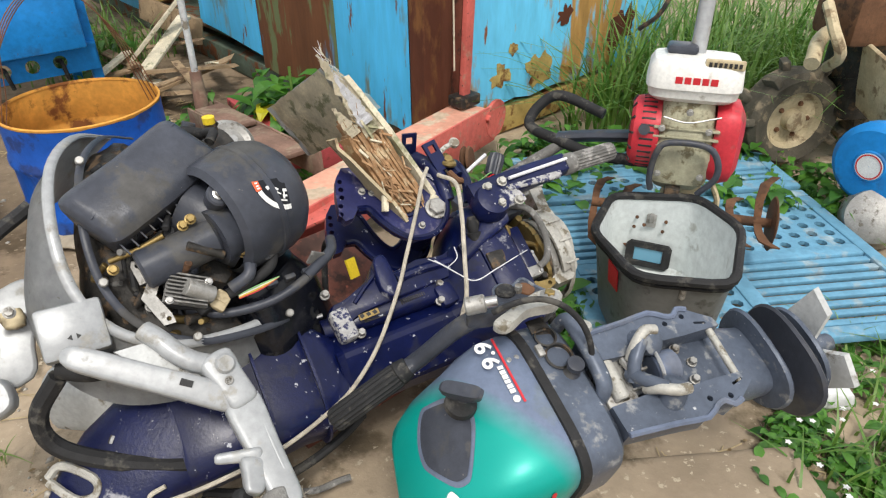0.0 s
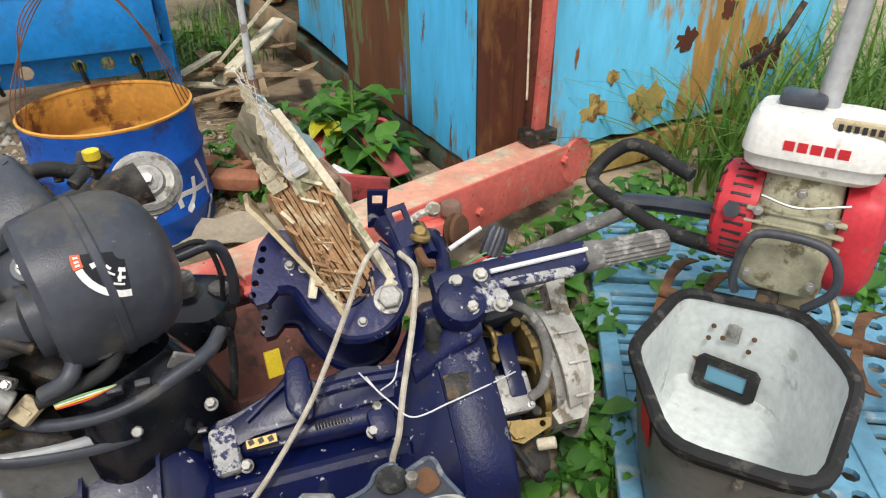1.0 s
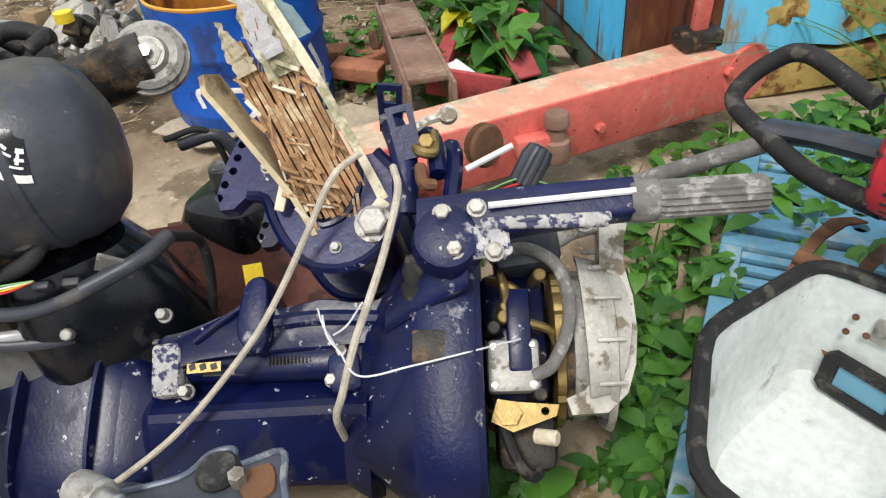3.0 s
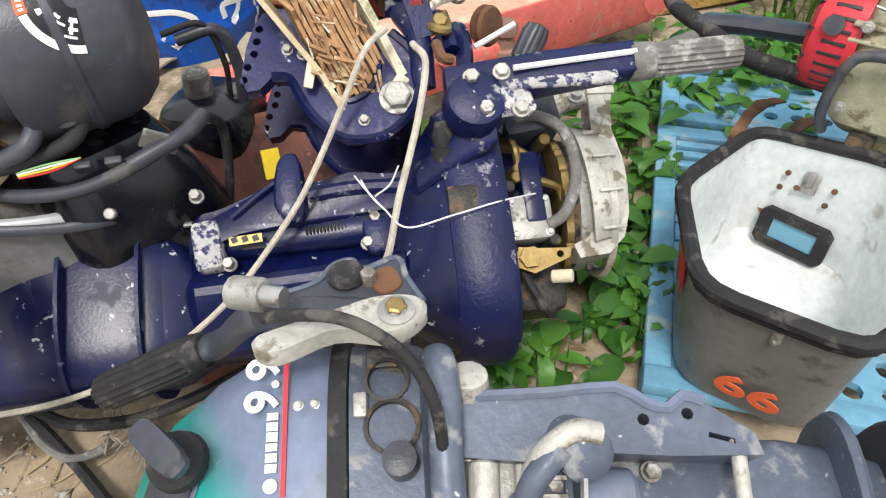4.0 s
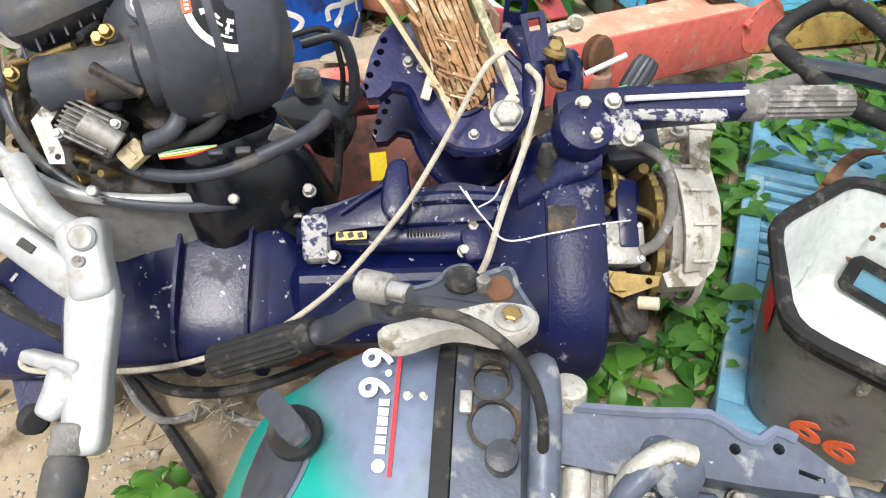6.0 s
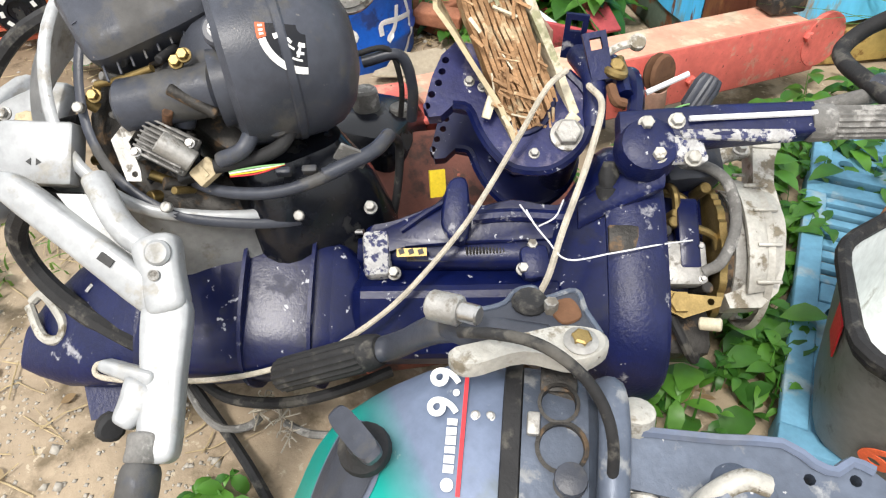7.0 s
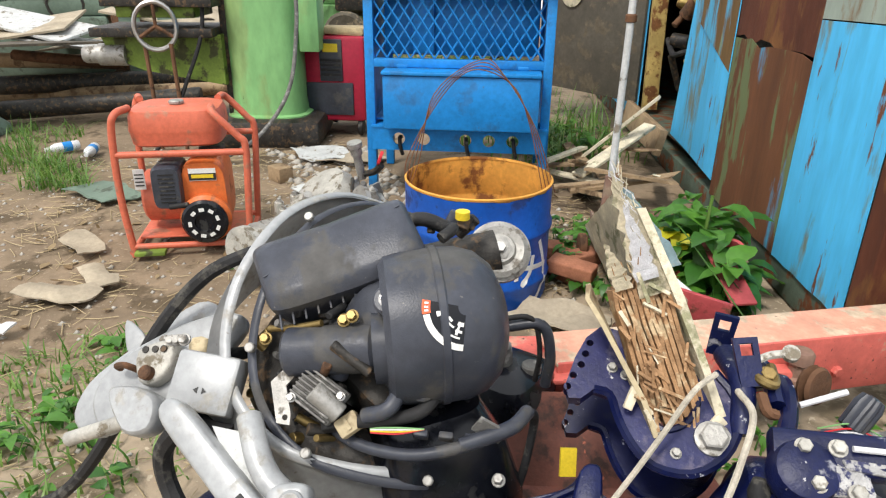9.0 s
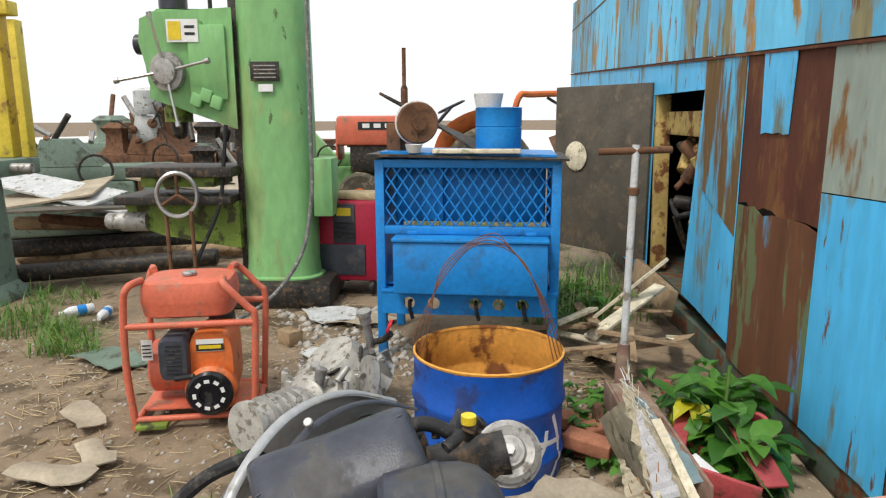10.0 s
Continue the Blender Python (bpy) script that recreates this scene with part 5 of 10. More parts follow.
    for x, y in ((0.055, 0.095), (0.33, 0.03), (0.315, -0.01), (0.1, -0.02)):
        hexbolt((x, y, 0.165), Z, 0.009, 0.02, ALU, sw)
    part("shift_rod", cyl((-0.05, 0.065, 0.12), (0.04, 0.06, 0.14), 0.005, n=8), CHROME, o)
    b = tube([(0.22 + 0.0008 * i, 0.02 + 0.008 * math.cos(i * 0.9), 0.165 + 0.008 * math.sin(i * 0.9)) for i in range(80)], 0.0022, 4, per=1)
    part("spring", b, DARKMETAL, o)
    part("warning_sticker", box((0.05, 0.014, 0.002), (0.13, 0.012, 0.186), (0, 0, 3)), BRASS, sw, "yellow and black warning sticker")
    for k in range(3):
        part("sticker_mark", box((0.009, 0.009, 0.002), (0.113 + 0.016 * k, 0.013, 0.1872), (0, 0, 20)), LABELDARK, sw)
    part("yellow_tag", box((0.03, 0.05, 0.006), (0.165, 0.165, 0.1), (30, 20, 15)), LABELYELLOW, o)
    # clamp brackets
    outer = [(0.198, 0.378), (0.174, 0.352), (0.158, 0.31), (0.148, 0.262), (0.155, 0.236), (0.175, 0.238), (0.195, 0.258), (0.222, 0.252), (0.238, 0.215), (0.262, 0.175), (0.298, 0.144), (0.355, 0.142), (0.402, 0.176), (0.425, 0.23), (0.418, 0.28), (0.388, 0.318), (0.362, 0.31), (0.362, 0.26), (0.345, 0.222), (0.31, 0.205), (0.29, 0.225), (0.275, 0.265), (0.262, 0.32), (0.235, 0.372)]
    holes = [circle(0.181 - 0.0055 * k - (0.002 * k if k > 2 else 0), 0.342 - 0.0215 * k, 0.0065, 10) for k in range(5)]
    for z, t in ((0.215, 0.028), (0.03, 0.028)):
        b = plate(outer, t, holes, m=Matrix.Translation((0.0, 0.0, z)))
        cb = part("clamp_bracket", b, NAVY_MAUVE if z > 0.1 else NAVY, o, "C-shaped clamp bracket with a row of holes")
        for seg in (outer[6:16],):
            part("raised_edge", tube([(x, y, z + t / 2) for x, y in seg], 0.008, 6, per=3), NAVY, cb)
        part("raised_edge", tube([(x, y, z + t / 2) for x, y in outer[16:24]], 0.006, 6, per=3), NAVY, cb)
    hexbolt((0.385, 0.203, 0.228), Z, 0.022, 0.022, ALU, o, "pivot_bolt", "large dull hex bolt head")
    part("pivot_tube", cyl((0.385, 0.203, 0.0), (0.385, 0.203, 0.23), 0.03, n=20), NAVY_WORN, o)
    for x, y in ((0.245, 0.29), (0.222, 0.3), (0.33, 0.17)):
        hexbolt((x, y, 0.229), Z, 0.007, 0.012, ALU, o)
    for k, (x, y, z, rx, rz) in enumerate(((0.405, 0.40, 0.2, 55, -8), (0.435, 0.325, 0.26, 15, 12))):
        b = plate([(-0.018, -0.035), (0.018, -0.035), (0.02, 0.045), (-0.02, 0.045)], 0.008, [[(-0.01, 0.015), (0.01, 0.015), (0.01, 0.035), (-0.01, 0.035)]], m=pose(x, y, z, rx, 0, rz))
        part("clamp_lever", b, NAVY_WORN, o, "slotted navy strap")
    part("clamp_boss", tube([(0.41, 0.37, 0.2), (0.43, 0.30, 0.235), (0.43, 0.22, 0.22)], 0.02, 10), NAVY_WORN, o)
    for pts in ([(0.47, 0.36, 0.1), (0.5, 0.33, 0.2), (0.5, 0.26, 0.23), (0.485, 0.2, 0.22)], [(0.44, 0.36, 0.18), (0.47, 0.34, 0.22), (0.48, 0.27, 0.24)]):
        part("linkage_arm", tube(pts, 0.014, 8), NAVY, o)
    part("shackle", tube([(0.44, 0.33, 0.235), (0.455, 0.30, 0.26), (0.475, 0.30, 0.255), (0.475, 0.34, 0.235)], 0.008, 8), BRASS, o, "rusty brass shackle")
    part("shackle", tube([(0.455, 0.28, 0.25), (0.46, 0.25, 0.26), (0.475, 0.25, 0.25)], 0.009, 8), RUSTY, o)
    hexbolt((0.465, 0.315, 0.25), Z, 0.012, 0.014, BRASS, o)
    part("white_lever", tube([(0.43, 0.325, 0.25), (0.465, 0.345, 0.262), (0.495, 0.352, 0.265)], 0.007, 8), WHITE_ALU, o)
    part("lever_eye", lathe([(0.007, -0.005), (0.014, -0.005), (0.014, 0.005), (0.007, 0.005)], 14, m=Matrix.Translation((0.498, 0.352, 0.266))), WHITE_ALU, o)
    b = lathe([(0.03, 0), (0.034, 0.006), (0.02, 0.012), (0.034, 0.018), (0.03, 0.024)], 18, m=Matrix.Translation((0.54, 0.335, 0.2)) @ pose(0, 0, 0, 30, 50, 0))
    part("sheave", b, RUSTY, o, "small rusty cable sheave")
    part("cable_end", cyl((0.52, 0.285, 0.22), (0.59, 0.315, 0.23), 0.005, n=8), TWINE, o)
    for c, mtl in ((0.0, LABELRED), (0.008, MACHGREEN), (-0.006, TWINE)):
        part("thin_wire", tube([(0.55, 0.25 + c, 0.2), (0.6, 0.262 + c, 0.21), (0.65, 0.255 + c, 0.19), (0.7, 0.25, 0.17)], 0.0014, 5), mtl, o)
    # steering arm with grip
    arm = part("tiller_arm", along_x([(0.455, 0.07, 0.04, 0.178, 0.285), (0.52, 0.068, 0.05, 0.178, 0.295), (0.6, 0.06, 0.048, 0.184, 0.305), (0.735, 0.052, 0.045, 0.191, 0.31)], 20, 5), NAVY_WORN, o, "navy tiller arm with salt crust")
    part("arm_crust", rough_up(box((0.11, 0.04, 0.022), (0.515, 0.142, 0.312), bevel=0.009, seg=5), 0.014, 90), SALT, arm, "thick white salt crust")
    part("arm_crust", rough_up(box((0.16, 0.016, 0.01), (0.62, 0.162, 0.324), bevel=0.004, seg=5), 0.008, 90), SALT, arm)
    part("arm_hub", lathe([(0.045, 0), (0.05, 0.02), (0.042, 0.05), (0.03, 0.055)], 20, m=Matrix.Translation((0.495, 0.15, 0.27))), NAVY_WORN, arm)
    for x, y in ((0.49, 0.18), (0.535, 0.185), (0.505, 0.13), (0.555, 0.125)):
        hexbolt((x, y, 0.32), Z, 0.01, 0.014, WHITE_ALU, arm)
    part("throttle_rod", cyl((0.55, 0.183, 0.335), (0.735, 0.193, 0.335), 0.0045, n=8), TWINE, arm, "white rod along the arm")
    part("arm_stay", along_x([(0.4, 0.05, 0.05, 0.07, 0.2), (0.46, 0.06, 0.05, 0.1, 0.24), (0.52, 0.06, 0.04, 0.12, 0.28)], 14, 3), NAVY_WORN, arm)
    b = lathe([(0.027, 0), (0.029, 0.008), (0.028, 0.035)], 24, m=Matrix.Translation((0.73, 0.188, 0.31)) @ pose(0, 0, 0, 0, 90, 1))
    part("grip_collar", b, GRIP, o)
    b = bmesh.new()
    rings = []
    for h, k in ((0.033, 0.9), (0.04, 1), (0.155, 1.0), (0.17, 0.95), (0.174, 0.75)):
        rings.append([b.verts.new(((0.0235 + 0.0022 * (1 if i % 3 == 0 else -0.6)) * k * math.cos(2 * math.pi * i / 54), (0.0235 + 0.0022 * (1 if i % 3 == 0 else -0.6)) * k * math.sin(2 * math.pi * i / 54), h)) for i in range(54)])
    for a, c in zip(rings, rings[1:]):
        for i in range(54):
            b.faces.new((a[i], a[(i + 1) % 54], c[(i + 1) % 54], c[i]))
    b.faces.new(rings[-1])
    b.transform(Matrix.Translation((0.73, 0.188, 0.31)) @ pose(0, 0, 0, 0, 90, 1))
    part("grip", b, GRIP, o, "grey ribbed rubber grip")
    # powerhead
    before = set(o.children)
    part("engine_block", box((0.1, 0.2, 0.16), (0.64, 0.05, 0.06), bevel=0.02), NAVY, o)
    part("cylinder_head", box((0.09, 0.09, 0.12), (0.65, -0.1, 0.06), bevel=0.02), DARKMETAL, o)
    part("air_box", box((0.1, 0.1, 0.11), (0.66, 0.19, 0.14), (0, 0, 6), bevel=0.015), BLACK, o)
    part("bracket_block", box((0.035, 0.12, 0.03), (0.645, 0.05, 0.175), bevel=0.006), NAVY, o)
    b = box((0.075, 0.075, 0.035), (0.635, -0.0, 0.17), bevel=0.008)
    cb = part("carburettor", b, ALU, o, "dull grey carburettor cover")
    for x, y in ((0.608, 0.027), (0.662, 0.027), (0.608, -0.027), (0.662, -0.027)):
        hexbolt((x, y, 0.186), Z, 0.005, 0.007, CHROME, cb, "screw")
    part("carb_bowl", cyl((0.635, 0.0, 0.1), (0.635, 0.0, 0.16), 0.035, n=18), ALU, cb)
    part("brass_lever", plate([(0.6, -0.075), (0.63, -0.09), (0.69, -0.07), (0.695, -0.055), (0.64, -0.05), (0.61, -0.045)], 0.006, [circle(0.675, -0.063, 0.006, 8)], m=Matrix.Translation((0, 0, 0.175))), BRASS, o)
    part("brass_nut", cyl((0.625, -0.065, 0.16), (0.625, -0.065, 0.19), 0.018, n=6), BRASS, o)
    part("brass_screw", cyl((0.66, -0.095, 0.16), (0.69, -0.1, 0.175), 0.011, n=10, bevel=0.002), PALEWOOD, o)
    for pts in ([(0.605, 0.13, 0.16), (0.635, 0.115, 0.18), (0.655, 0.1, 0.17)], [(0.62, 0.15, 0.15), (0.625, 0.12, 0.19), (0.63, 0.09, 0.18)], [(0.66, 0.06, 0.18), (0.69, 0.05, 0.17), (0.7, 0.03, 0.16)]):
        part("brass_link", tube(pts, 0.007, 8), BRASS, o)
    for x, y in ((0.615, 0.07), (0.62, 0.085), (0.6, 0.055), (0.67, 0.13), (0.66, -0.04)):
        part("fitting", cyl((x, y, 0.12), (x + 0.01, y, 0.185), 0.01, n=10, bevel=0.002), random.choice((DARKMETAL, BRASS, RUBBER)), o)
    part("fuel_hose", tube([(0.61, 0.16, 0.17), (0.66, 0.165, 0.2), (0.705, 0.13, 0.21), (0.715, 0.06, 0.205), (0.69, 0.0, 0.2), (0.665, -0.015, 0.185)], 0.0095, 10), GRIP, o, "grey rubber hose")
    part("fuel_hose", tube([(0.6, -0.02, 0.13), (0.63, -0.12, 0.16), (0.66, -0.15, 0.12), (0.68, -0.1, 0.08)], 0.008, 8), RUBBER, o)
    # flywheel and its guard
    fm = Matrix.Translation((0.695, 0.045, 0.06)) @ pose(0, 0, 0, 0, 90, 0)
    b = lathe([(0.118, 0), (0.124, 0.002), (0.124, 0.014), (0.118, 0.016)], 96, wave=0.016, waves=48, m=fm)
    part("ring_gear", b, BRASS, o, "yellowed toothed ring gear")
    part("flywheel", lathe([(0.112, 0.0), (0.116, 0.02), (0.105, 0.05), (0.07, 0.062), (0.03, 0.064), (0.03, 0.08), (0.001, 0.08)], 40, False, m=fm), DARKMETAL, o)
    part("flywheel_rim", lathe([(0.108, 0.026), (0.118, 0.028), (0.116, 0.048), (0.104, 0.054)], 40, False, m=fm), ALU, o)
    b = bmesh.new()
    n = 22
    secs = []
    for i in range(n + 1):
        a = radians(-40 + 112 * i / n)
        wide = 0.038 + 0.012 * math.sin(i / n * math.pi)
        y, z = 0.045 + 0.135 * math.sin(a) * 1.05, 0.06 + 0.135 * math.cos(a)
        ny, nz = math.sin(a), math.cos(a)
        secs.append([(0.752 - wide * 0.3, y, z), (0.705 + wide * 2.0, y - ny * 0.012, z - nz * 0.012), (0.705 + wide * 2.0, y - ny * 0.02, z - nz * 0.02), (0.752 - wide * 0.3, y - ny * 0.009, z - nz * 0.009)])
    part("flywheel_guard", loft(secs), WHITE_ALU, o, "whitened cast flywheel guard")
    part("guard_spoke", along_x([(0.70, 0.05, 0.03, 0.2, 0.12), (0.74, 0.035, 0.03, 0.215, 0.13), (0.79, 0.02, 0.02, 0.22, 0.13)], 12, 3), WHITE_ALU, o)
    for a in (35, 95, 150, 215):
        b = box((0.016, 0.13, 0.03), (0.775, 0, 0), bevel=0.005)
        b.transform(Matrix.Translation((0, 0.045, 0.06)) @ pose(0, 0, 0, a, 0, 0) @ Matrix.Translation((0, 0.06, 0)))
        part("guard_spoke", b, WHITE_ALU, o)
    part("guard_ring", lathe([(0.13, 0), (0.135, 0.01), (0.118, 0.016), (0.115, 0.004)], 40, False, m=Matrix.Translation((0.77, 0.045, 0.06)) @ pose(0, 0, 0, 0, 90, 0)), WHITE_ALU, o)
    for k in range(5):
        a = radians(-30 + 24 * k)
        y, z = 0.045 + 0.14 * math.sin(a) * 1.05, 0.06 + 0.137 * math.cos(a)
        part("guard_rib", box((0.04, 0.006, 0.006), (0.772, y, z - 0.003), (-math.degrees(a), 0, 0), bevel=0.002), WHITE_ALU, o)
    hexbolt((0.755, 0.21, 0.15), (0, 0.4, 1), 0.01, 0.016, ALU, o)
    for ob in shifted | (set(o.children) - before):
        ob.data.transform(Matrix.Translation((-0.06, 0, 0)))
        for sub in ob.children:
            sub.data.transform(Matrix.Translation((-0.06, 0, 0)))
    body = part("guard_casting", plate([(0.718, 0.226), (0.762, 0.222), (0.752, 0.19), (0.747, 0.15), (0.756, 0.1), (0.757, 0.05), (0.75, 0.0), (0.735, -0.04), (0.705, -0.066), (0.655, -0.068), (0.648, -0.045), (0.675, -0.035), (0.70, 0.0), (0.705, 0.03), (0.69, 0.055), (0.665, 0.075), (0.66, 0.1), (0.69, 0.12), (0.712, 0.15)], 0.05, [[(0.715, -0.035), (0.735, -0.01), (0.74, 0.025), (0.725, 0.03), (0.712, 0.0)]], m=Matrix.Translation((0, 0, 0.125))), WHITE_ALU, o, "whitened cast guard over the flywheel")
    for y in (0.055, 0.085):
        part("guard_rib", tube([(0.675, y, 0.151), (0.72, y + 0.006, 0.152), (0.754, y + 0.004, 0.151)], 0.003, 6), WHITE_ALU, body)
    part("guard_tab", box((0.05, 0.016, 0.07), (0.74, 0.222, 0.12), (0, 0, -4), bevel=0.004), WHITE_ALU, body)
    knob = lathe([(0.012, 0), (0.021, 0.006), (0.022, 0.05), (0.018, 0.065), (0.008, 0.068)], 32, wave=0.06, waves=10)
    knob.transform(Matrix.Translation((0.60, 0.265, 0.19)) @ basis_to((0.5, 0.75, 0.45)))
    part("ribbed_knob", knob, BLACK, o, "black ribbed knob")
    return m


navy_motor()


# ---- teal and grey outboard motor ----
from mathutils.bvhtree import BVHTree


def teal_motor():
    m = axes((0.632, 1.287, 0.45), (0.76, 0.65, 0.0), (0.6, -0.7, -0.35))
    inv = m.inverted()
    o = thing("outboard_motor", m, "teal and blue-grey small outboard motor lying on its side", "outboard motor")
    Z = Vector((0, 0, 1))

    def cowl(rows, mtl, name, label="", power=4.2):
        b = along_x([(0.03 + (r[0] - 0.03) * 0.8, *r[1:]) for r in rows], 40, power)
        for v in b.verts:
            if v.co.x < 0.03:
                v.co.x += (0.03 - v.co.x) * (1.3 * (v.co.y - 0.1) + 3.6 * (v.co.z + 0.02))
                v.co.y += (0.03 - v.co.x) ** 2 * 0.5
        return part(name, b, mtl, o, label)

    ROWS_TOP = [(0.028, 0.315, 0.232, -0.055, -0.032), (0.0, 0.32, 0.236, -0.055, -0.032), (-0.06, 0.32, 0.236, -0.057, -0.034), (-0.11, 0.305, 0.225, -0.062, -0.037), (-0.15, 0.275, 0.2, -0.068, -0.04), (-0.178, 0.22, 0.16, -0.075, -0.045), (-0.192, 0.15, 0.1, -0.08, -0.048)]
    top = cowl(ROWS_TOP, COWL, "upper_cowl", "teal cowl fading to blue-grey")
    gasket = part("seam_gasket", along_x([(0.028, 0.31, 0.228, -0.055, -0.032), (0.03, 0.326, 0.244, -0.055, -0.032), (0.048, 0.326, 0.244, -0.055, -0.032), (0.05, 0.31, 0.228, -0.055, -0.032)], 40, 4.2), RUBBER, o, "black rubber seam band")
    low = part("lower_cowl", along_x([(0.05, 0.318, 0.236, -0.055, -0.032), (0.12, 0.31, 0.23, -0.055, -0.034), (0.132, 0.29, 0.21, -0.055, -0.036), (0.14, 0.2, 0.16, -0.055, -0.04)], 40, 4.2), GREY_CAST, o, "blue-grey lower cowl with round ports")
    for x, y, r in ((0.088, 0.046, 0.021), (0.092, 0.0, 0.026)):
        part("port", lathe([(r, 0), (r * 1.08, 0.003), (r * 0.9, 0.004), (r * 0.86, -0.01), (0.001, -0.01)], 22, False, m=Matrix.Translation((x, y, 0.0855))), DARKMETAL, low, "dark round port")
    part("port", box((0.04, 0.03, 0.004), (0.088, 0.075, 0.082), bevel=0.002), DARKMETAL, low)
    part("choke_knob", lathe([(0.017, 0), (0.014, 0.004), (0.01, 0.01), (0.017, 0.024), (0.016, 0.032), (0.008, 0.034)], 16, m=Matrix.Translation((0.1, -0.035, 0.083))), BLACK, low)
    part("latch", box((0.014, 0.025, 0.012), (0.062, 0.022, 0.088), bevel=0.003), ALU, low)
    # lettering along the cowl
    up = 0.0866
    lm = Matrix.Translation((-0.034, 0.05, up)) @ pose(0, 0, 0, 0, 0, 90)
    text_part("model_number", "9.9", 0.046, lm, LABELWHITE, top, "white numerals 9.9", stretch=1.0)
    for k, w in enumerate((0.007, 0.008, 0.009, 0.007, 0.008, 0.008)):
        part("maker_bar", box((0.011, w, 0.0012), (-0.024, 0.018 - 0.0098 * k, up)), LABELWHITE, top)
    part("emblem", cyl((-0.024, -0.047, up - 0.001), (-0.024, -0.047, up + 0.0006), 0.0068, n=18), LABELWHITE, top)
    part("red_stripe", box((0.0045, 0.135, 0.0012), (-0.012, 0.01, up)), LABELRED, top, "thin red stripe")
    for x in (0.0, 0.016):
        hexbolt((x, 0.028, up - 0.004), Z, 0.0042, 0.004, CHROME, top, "screw")
    # starter handle in its recess
    tree = BVHTree.FromPolygons([v.co.copy() for v in top.data.vertices], [tuple(p.vertices) for p in top.data.polygons])

    def laid_on(outline, lift, aim):
        """A patch with a rounded outline (x, y), laid on the cowl along aim."""
        ring = smooth_line([(x, y, 0) for x, y in (outline[-1], *outline, outline[0], outline[1])], 5)[5:-5]
        mid = sum(ring, Vector()) / len(ring)
        b = bmesh.new()
        rows = []
        for k in (1.0, 0.85, 0.65, 0.4, 0.15):
            row = []
            for p in ring[:-1]:
                q = mid.lerp(p, k)
                hit, nor, _, _ = tree.ray_cast(q - aim * 0.5, aim)
                row.append(b.verts.new((hit + nor * lift) if hit else q))
            rows.append(row)
        for r0, r1 in zip(rows, rows[1:]):
            for i in range(len(r0)):
                b.faces.new((r0[i], r0[(i + 1) % len(r0)], r1[(i + 1) % len(r0)], r1[i]))
        b.faces.new(rows[-1])
        return b
    aim = Vector((0.22, 0.1, -1)).normalized()
    shape = [(-0.168, 0.02), (-0.15, 0.023), (-0.115, 0.013), (-0.1, 0.0), (-0.096, -0.02), (-0.1, -0.05), (-0.135, -0.112), (-0.15, -0.124), (-0.168, -0.118), (-0.19, -0.085), (-0.198, -0.06), (-0.19, -0.02)]
    cx_, cy_ = -0.147, -0.05
    part("recess_edge", laid_on([(cx_ + (x - cx_) * 1.16, cy_ + (y - cy_) * 1.14) for x, y in shape], 0.0012, aim), STEEL_BLUE, top, "blue-grey border of the recess")
    part("recess", laid_on(shape, 0.003, aim), BLACK, top, "dark recess for the starter handle")
    part("side_label", laid_on([(-0.178, -0.132), (-0.166, -0.165), (-0.182, -0.178), (-0.194, -0.145)], 0.002, aim), LABELWHITE, top, "worn white label")
    part("red_mark", laid_on([(-0.03, -0.17), (-0.022, -0.17), (-0.022, -0.2), (-0.03, -0.2)], 0.002, Vector((0, 0.7, -0.7)).normalized()), LABELRED, top, "worn red mark near the seam")
    part("handle_boss", lathe([(0.03, 0), (0.028, 0.012), (0.018, 0.02), (0.014, 0.034)], 20, m=Matrix.Translation((-0.118, -0.015, 0.07))), RUBBER, top)
    b = loft([[(x, y, z) for x, y in ring_of(w, 0.026, 20, 4)] for z, w in ((0, 0.05), (0.006, 0.075), (0.016, 0.08), (0.02, 0.07))])
    b.transform(pose(-0.118, -0.012, 0.104, 0, -16, -42))
    part("starter_handle", b, BLACK, top, "black T-shaped starter handle")
    turn = Matrix.Translation((0.05, 0, 0)) @ Matrix.Rotation(radians(5), 4, "Z") @ Matrix.Translation((-0.05, 0, 0))
    for ob in (top, gasket, low):
        for q in (ob, *ob.children):
            q.data.transform(turn)
    # tiller, hose and carrying handle
    t_end, t_mid, t_root, t_hub = (inv @ Vector(p) for p in ((0.305, 1.18, 0.355), (0.43, 1.285, 0.452), (0.545, 1.315, 0.575), (0.64, 1.375, 0.592)))
    d = (t_mid - t_end).normalized()
    b = bmesh.new()
    rings = []
    for h, k in ((0.0, 0.8), (0.008, 1), (0.155, 1.0), (0.165, 0.92)):
        rings.append([b.verts.new(((0.0245 + 0.0016 * (1 if i % 3 == 0 else -0.6)) * k * math.cos(2 * math.pi * i / 54), (0.0245 + 0.0016 * (1 if i % 3 == 0 else -0.6)) * k * math.sin(2 * math.pi * i / 54), h)) for i in range(54)])
    for a, c in zip(rings, rings[1:]):
        for i in range(54):
            b.faces.new((a[i], a[(i + 1) % 54], c[(i + 1) % 54], c[i]))
    b.faces.new(rings[0][::-1])
    b.faces.new(rings[-1])
    b.transform(Matrix.Translation(t_end) @ basis_to(d))
    part("grip", b, RUBBER, o, "black ribbed rubber grip")
    part("grip_collar", cyl(t_end + d * 0.163, t_end + d * 0.19, 0.026, 0.022, n=22, bevel=0.003), RUBBER, o)
    part("tiller_arm", tube([t_end + d * 0.18, t_mid + d * 0.03, t_root, t_hub], 0.019, 14, flat=0.75), BLACK, o, "black tiller arm")
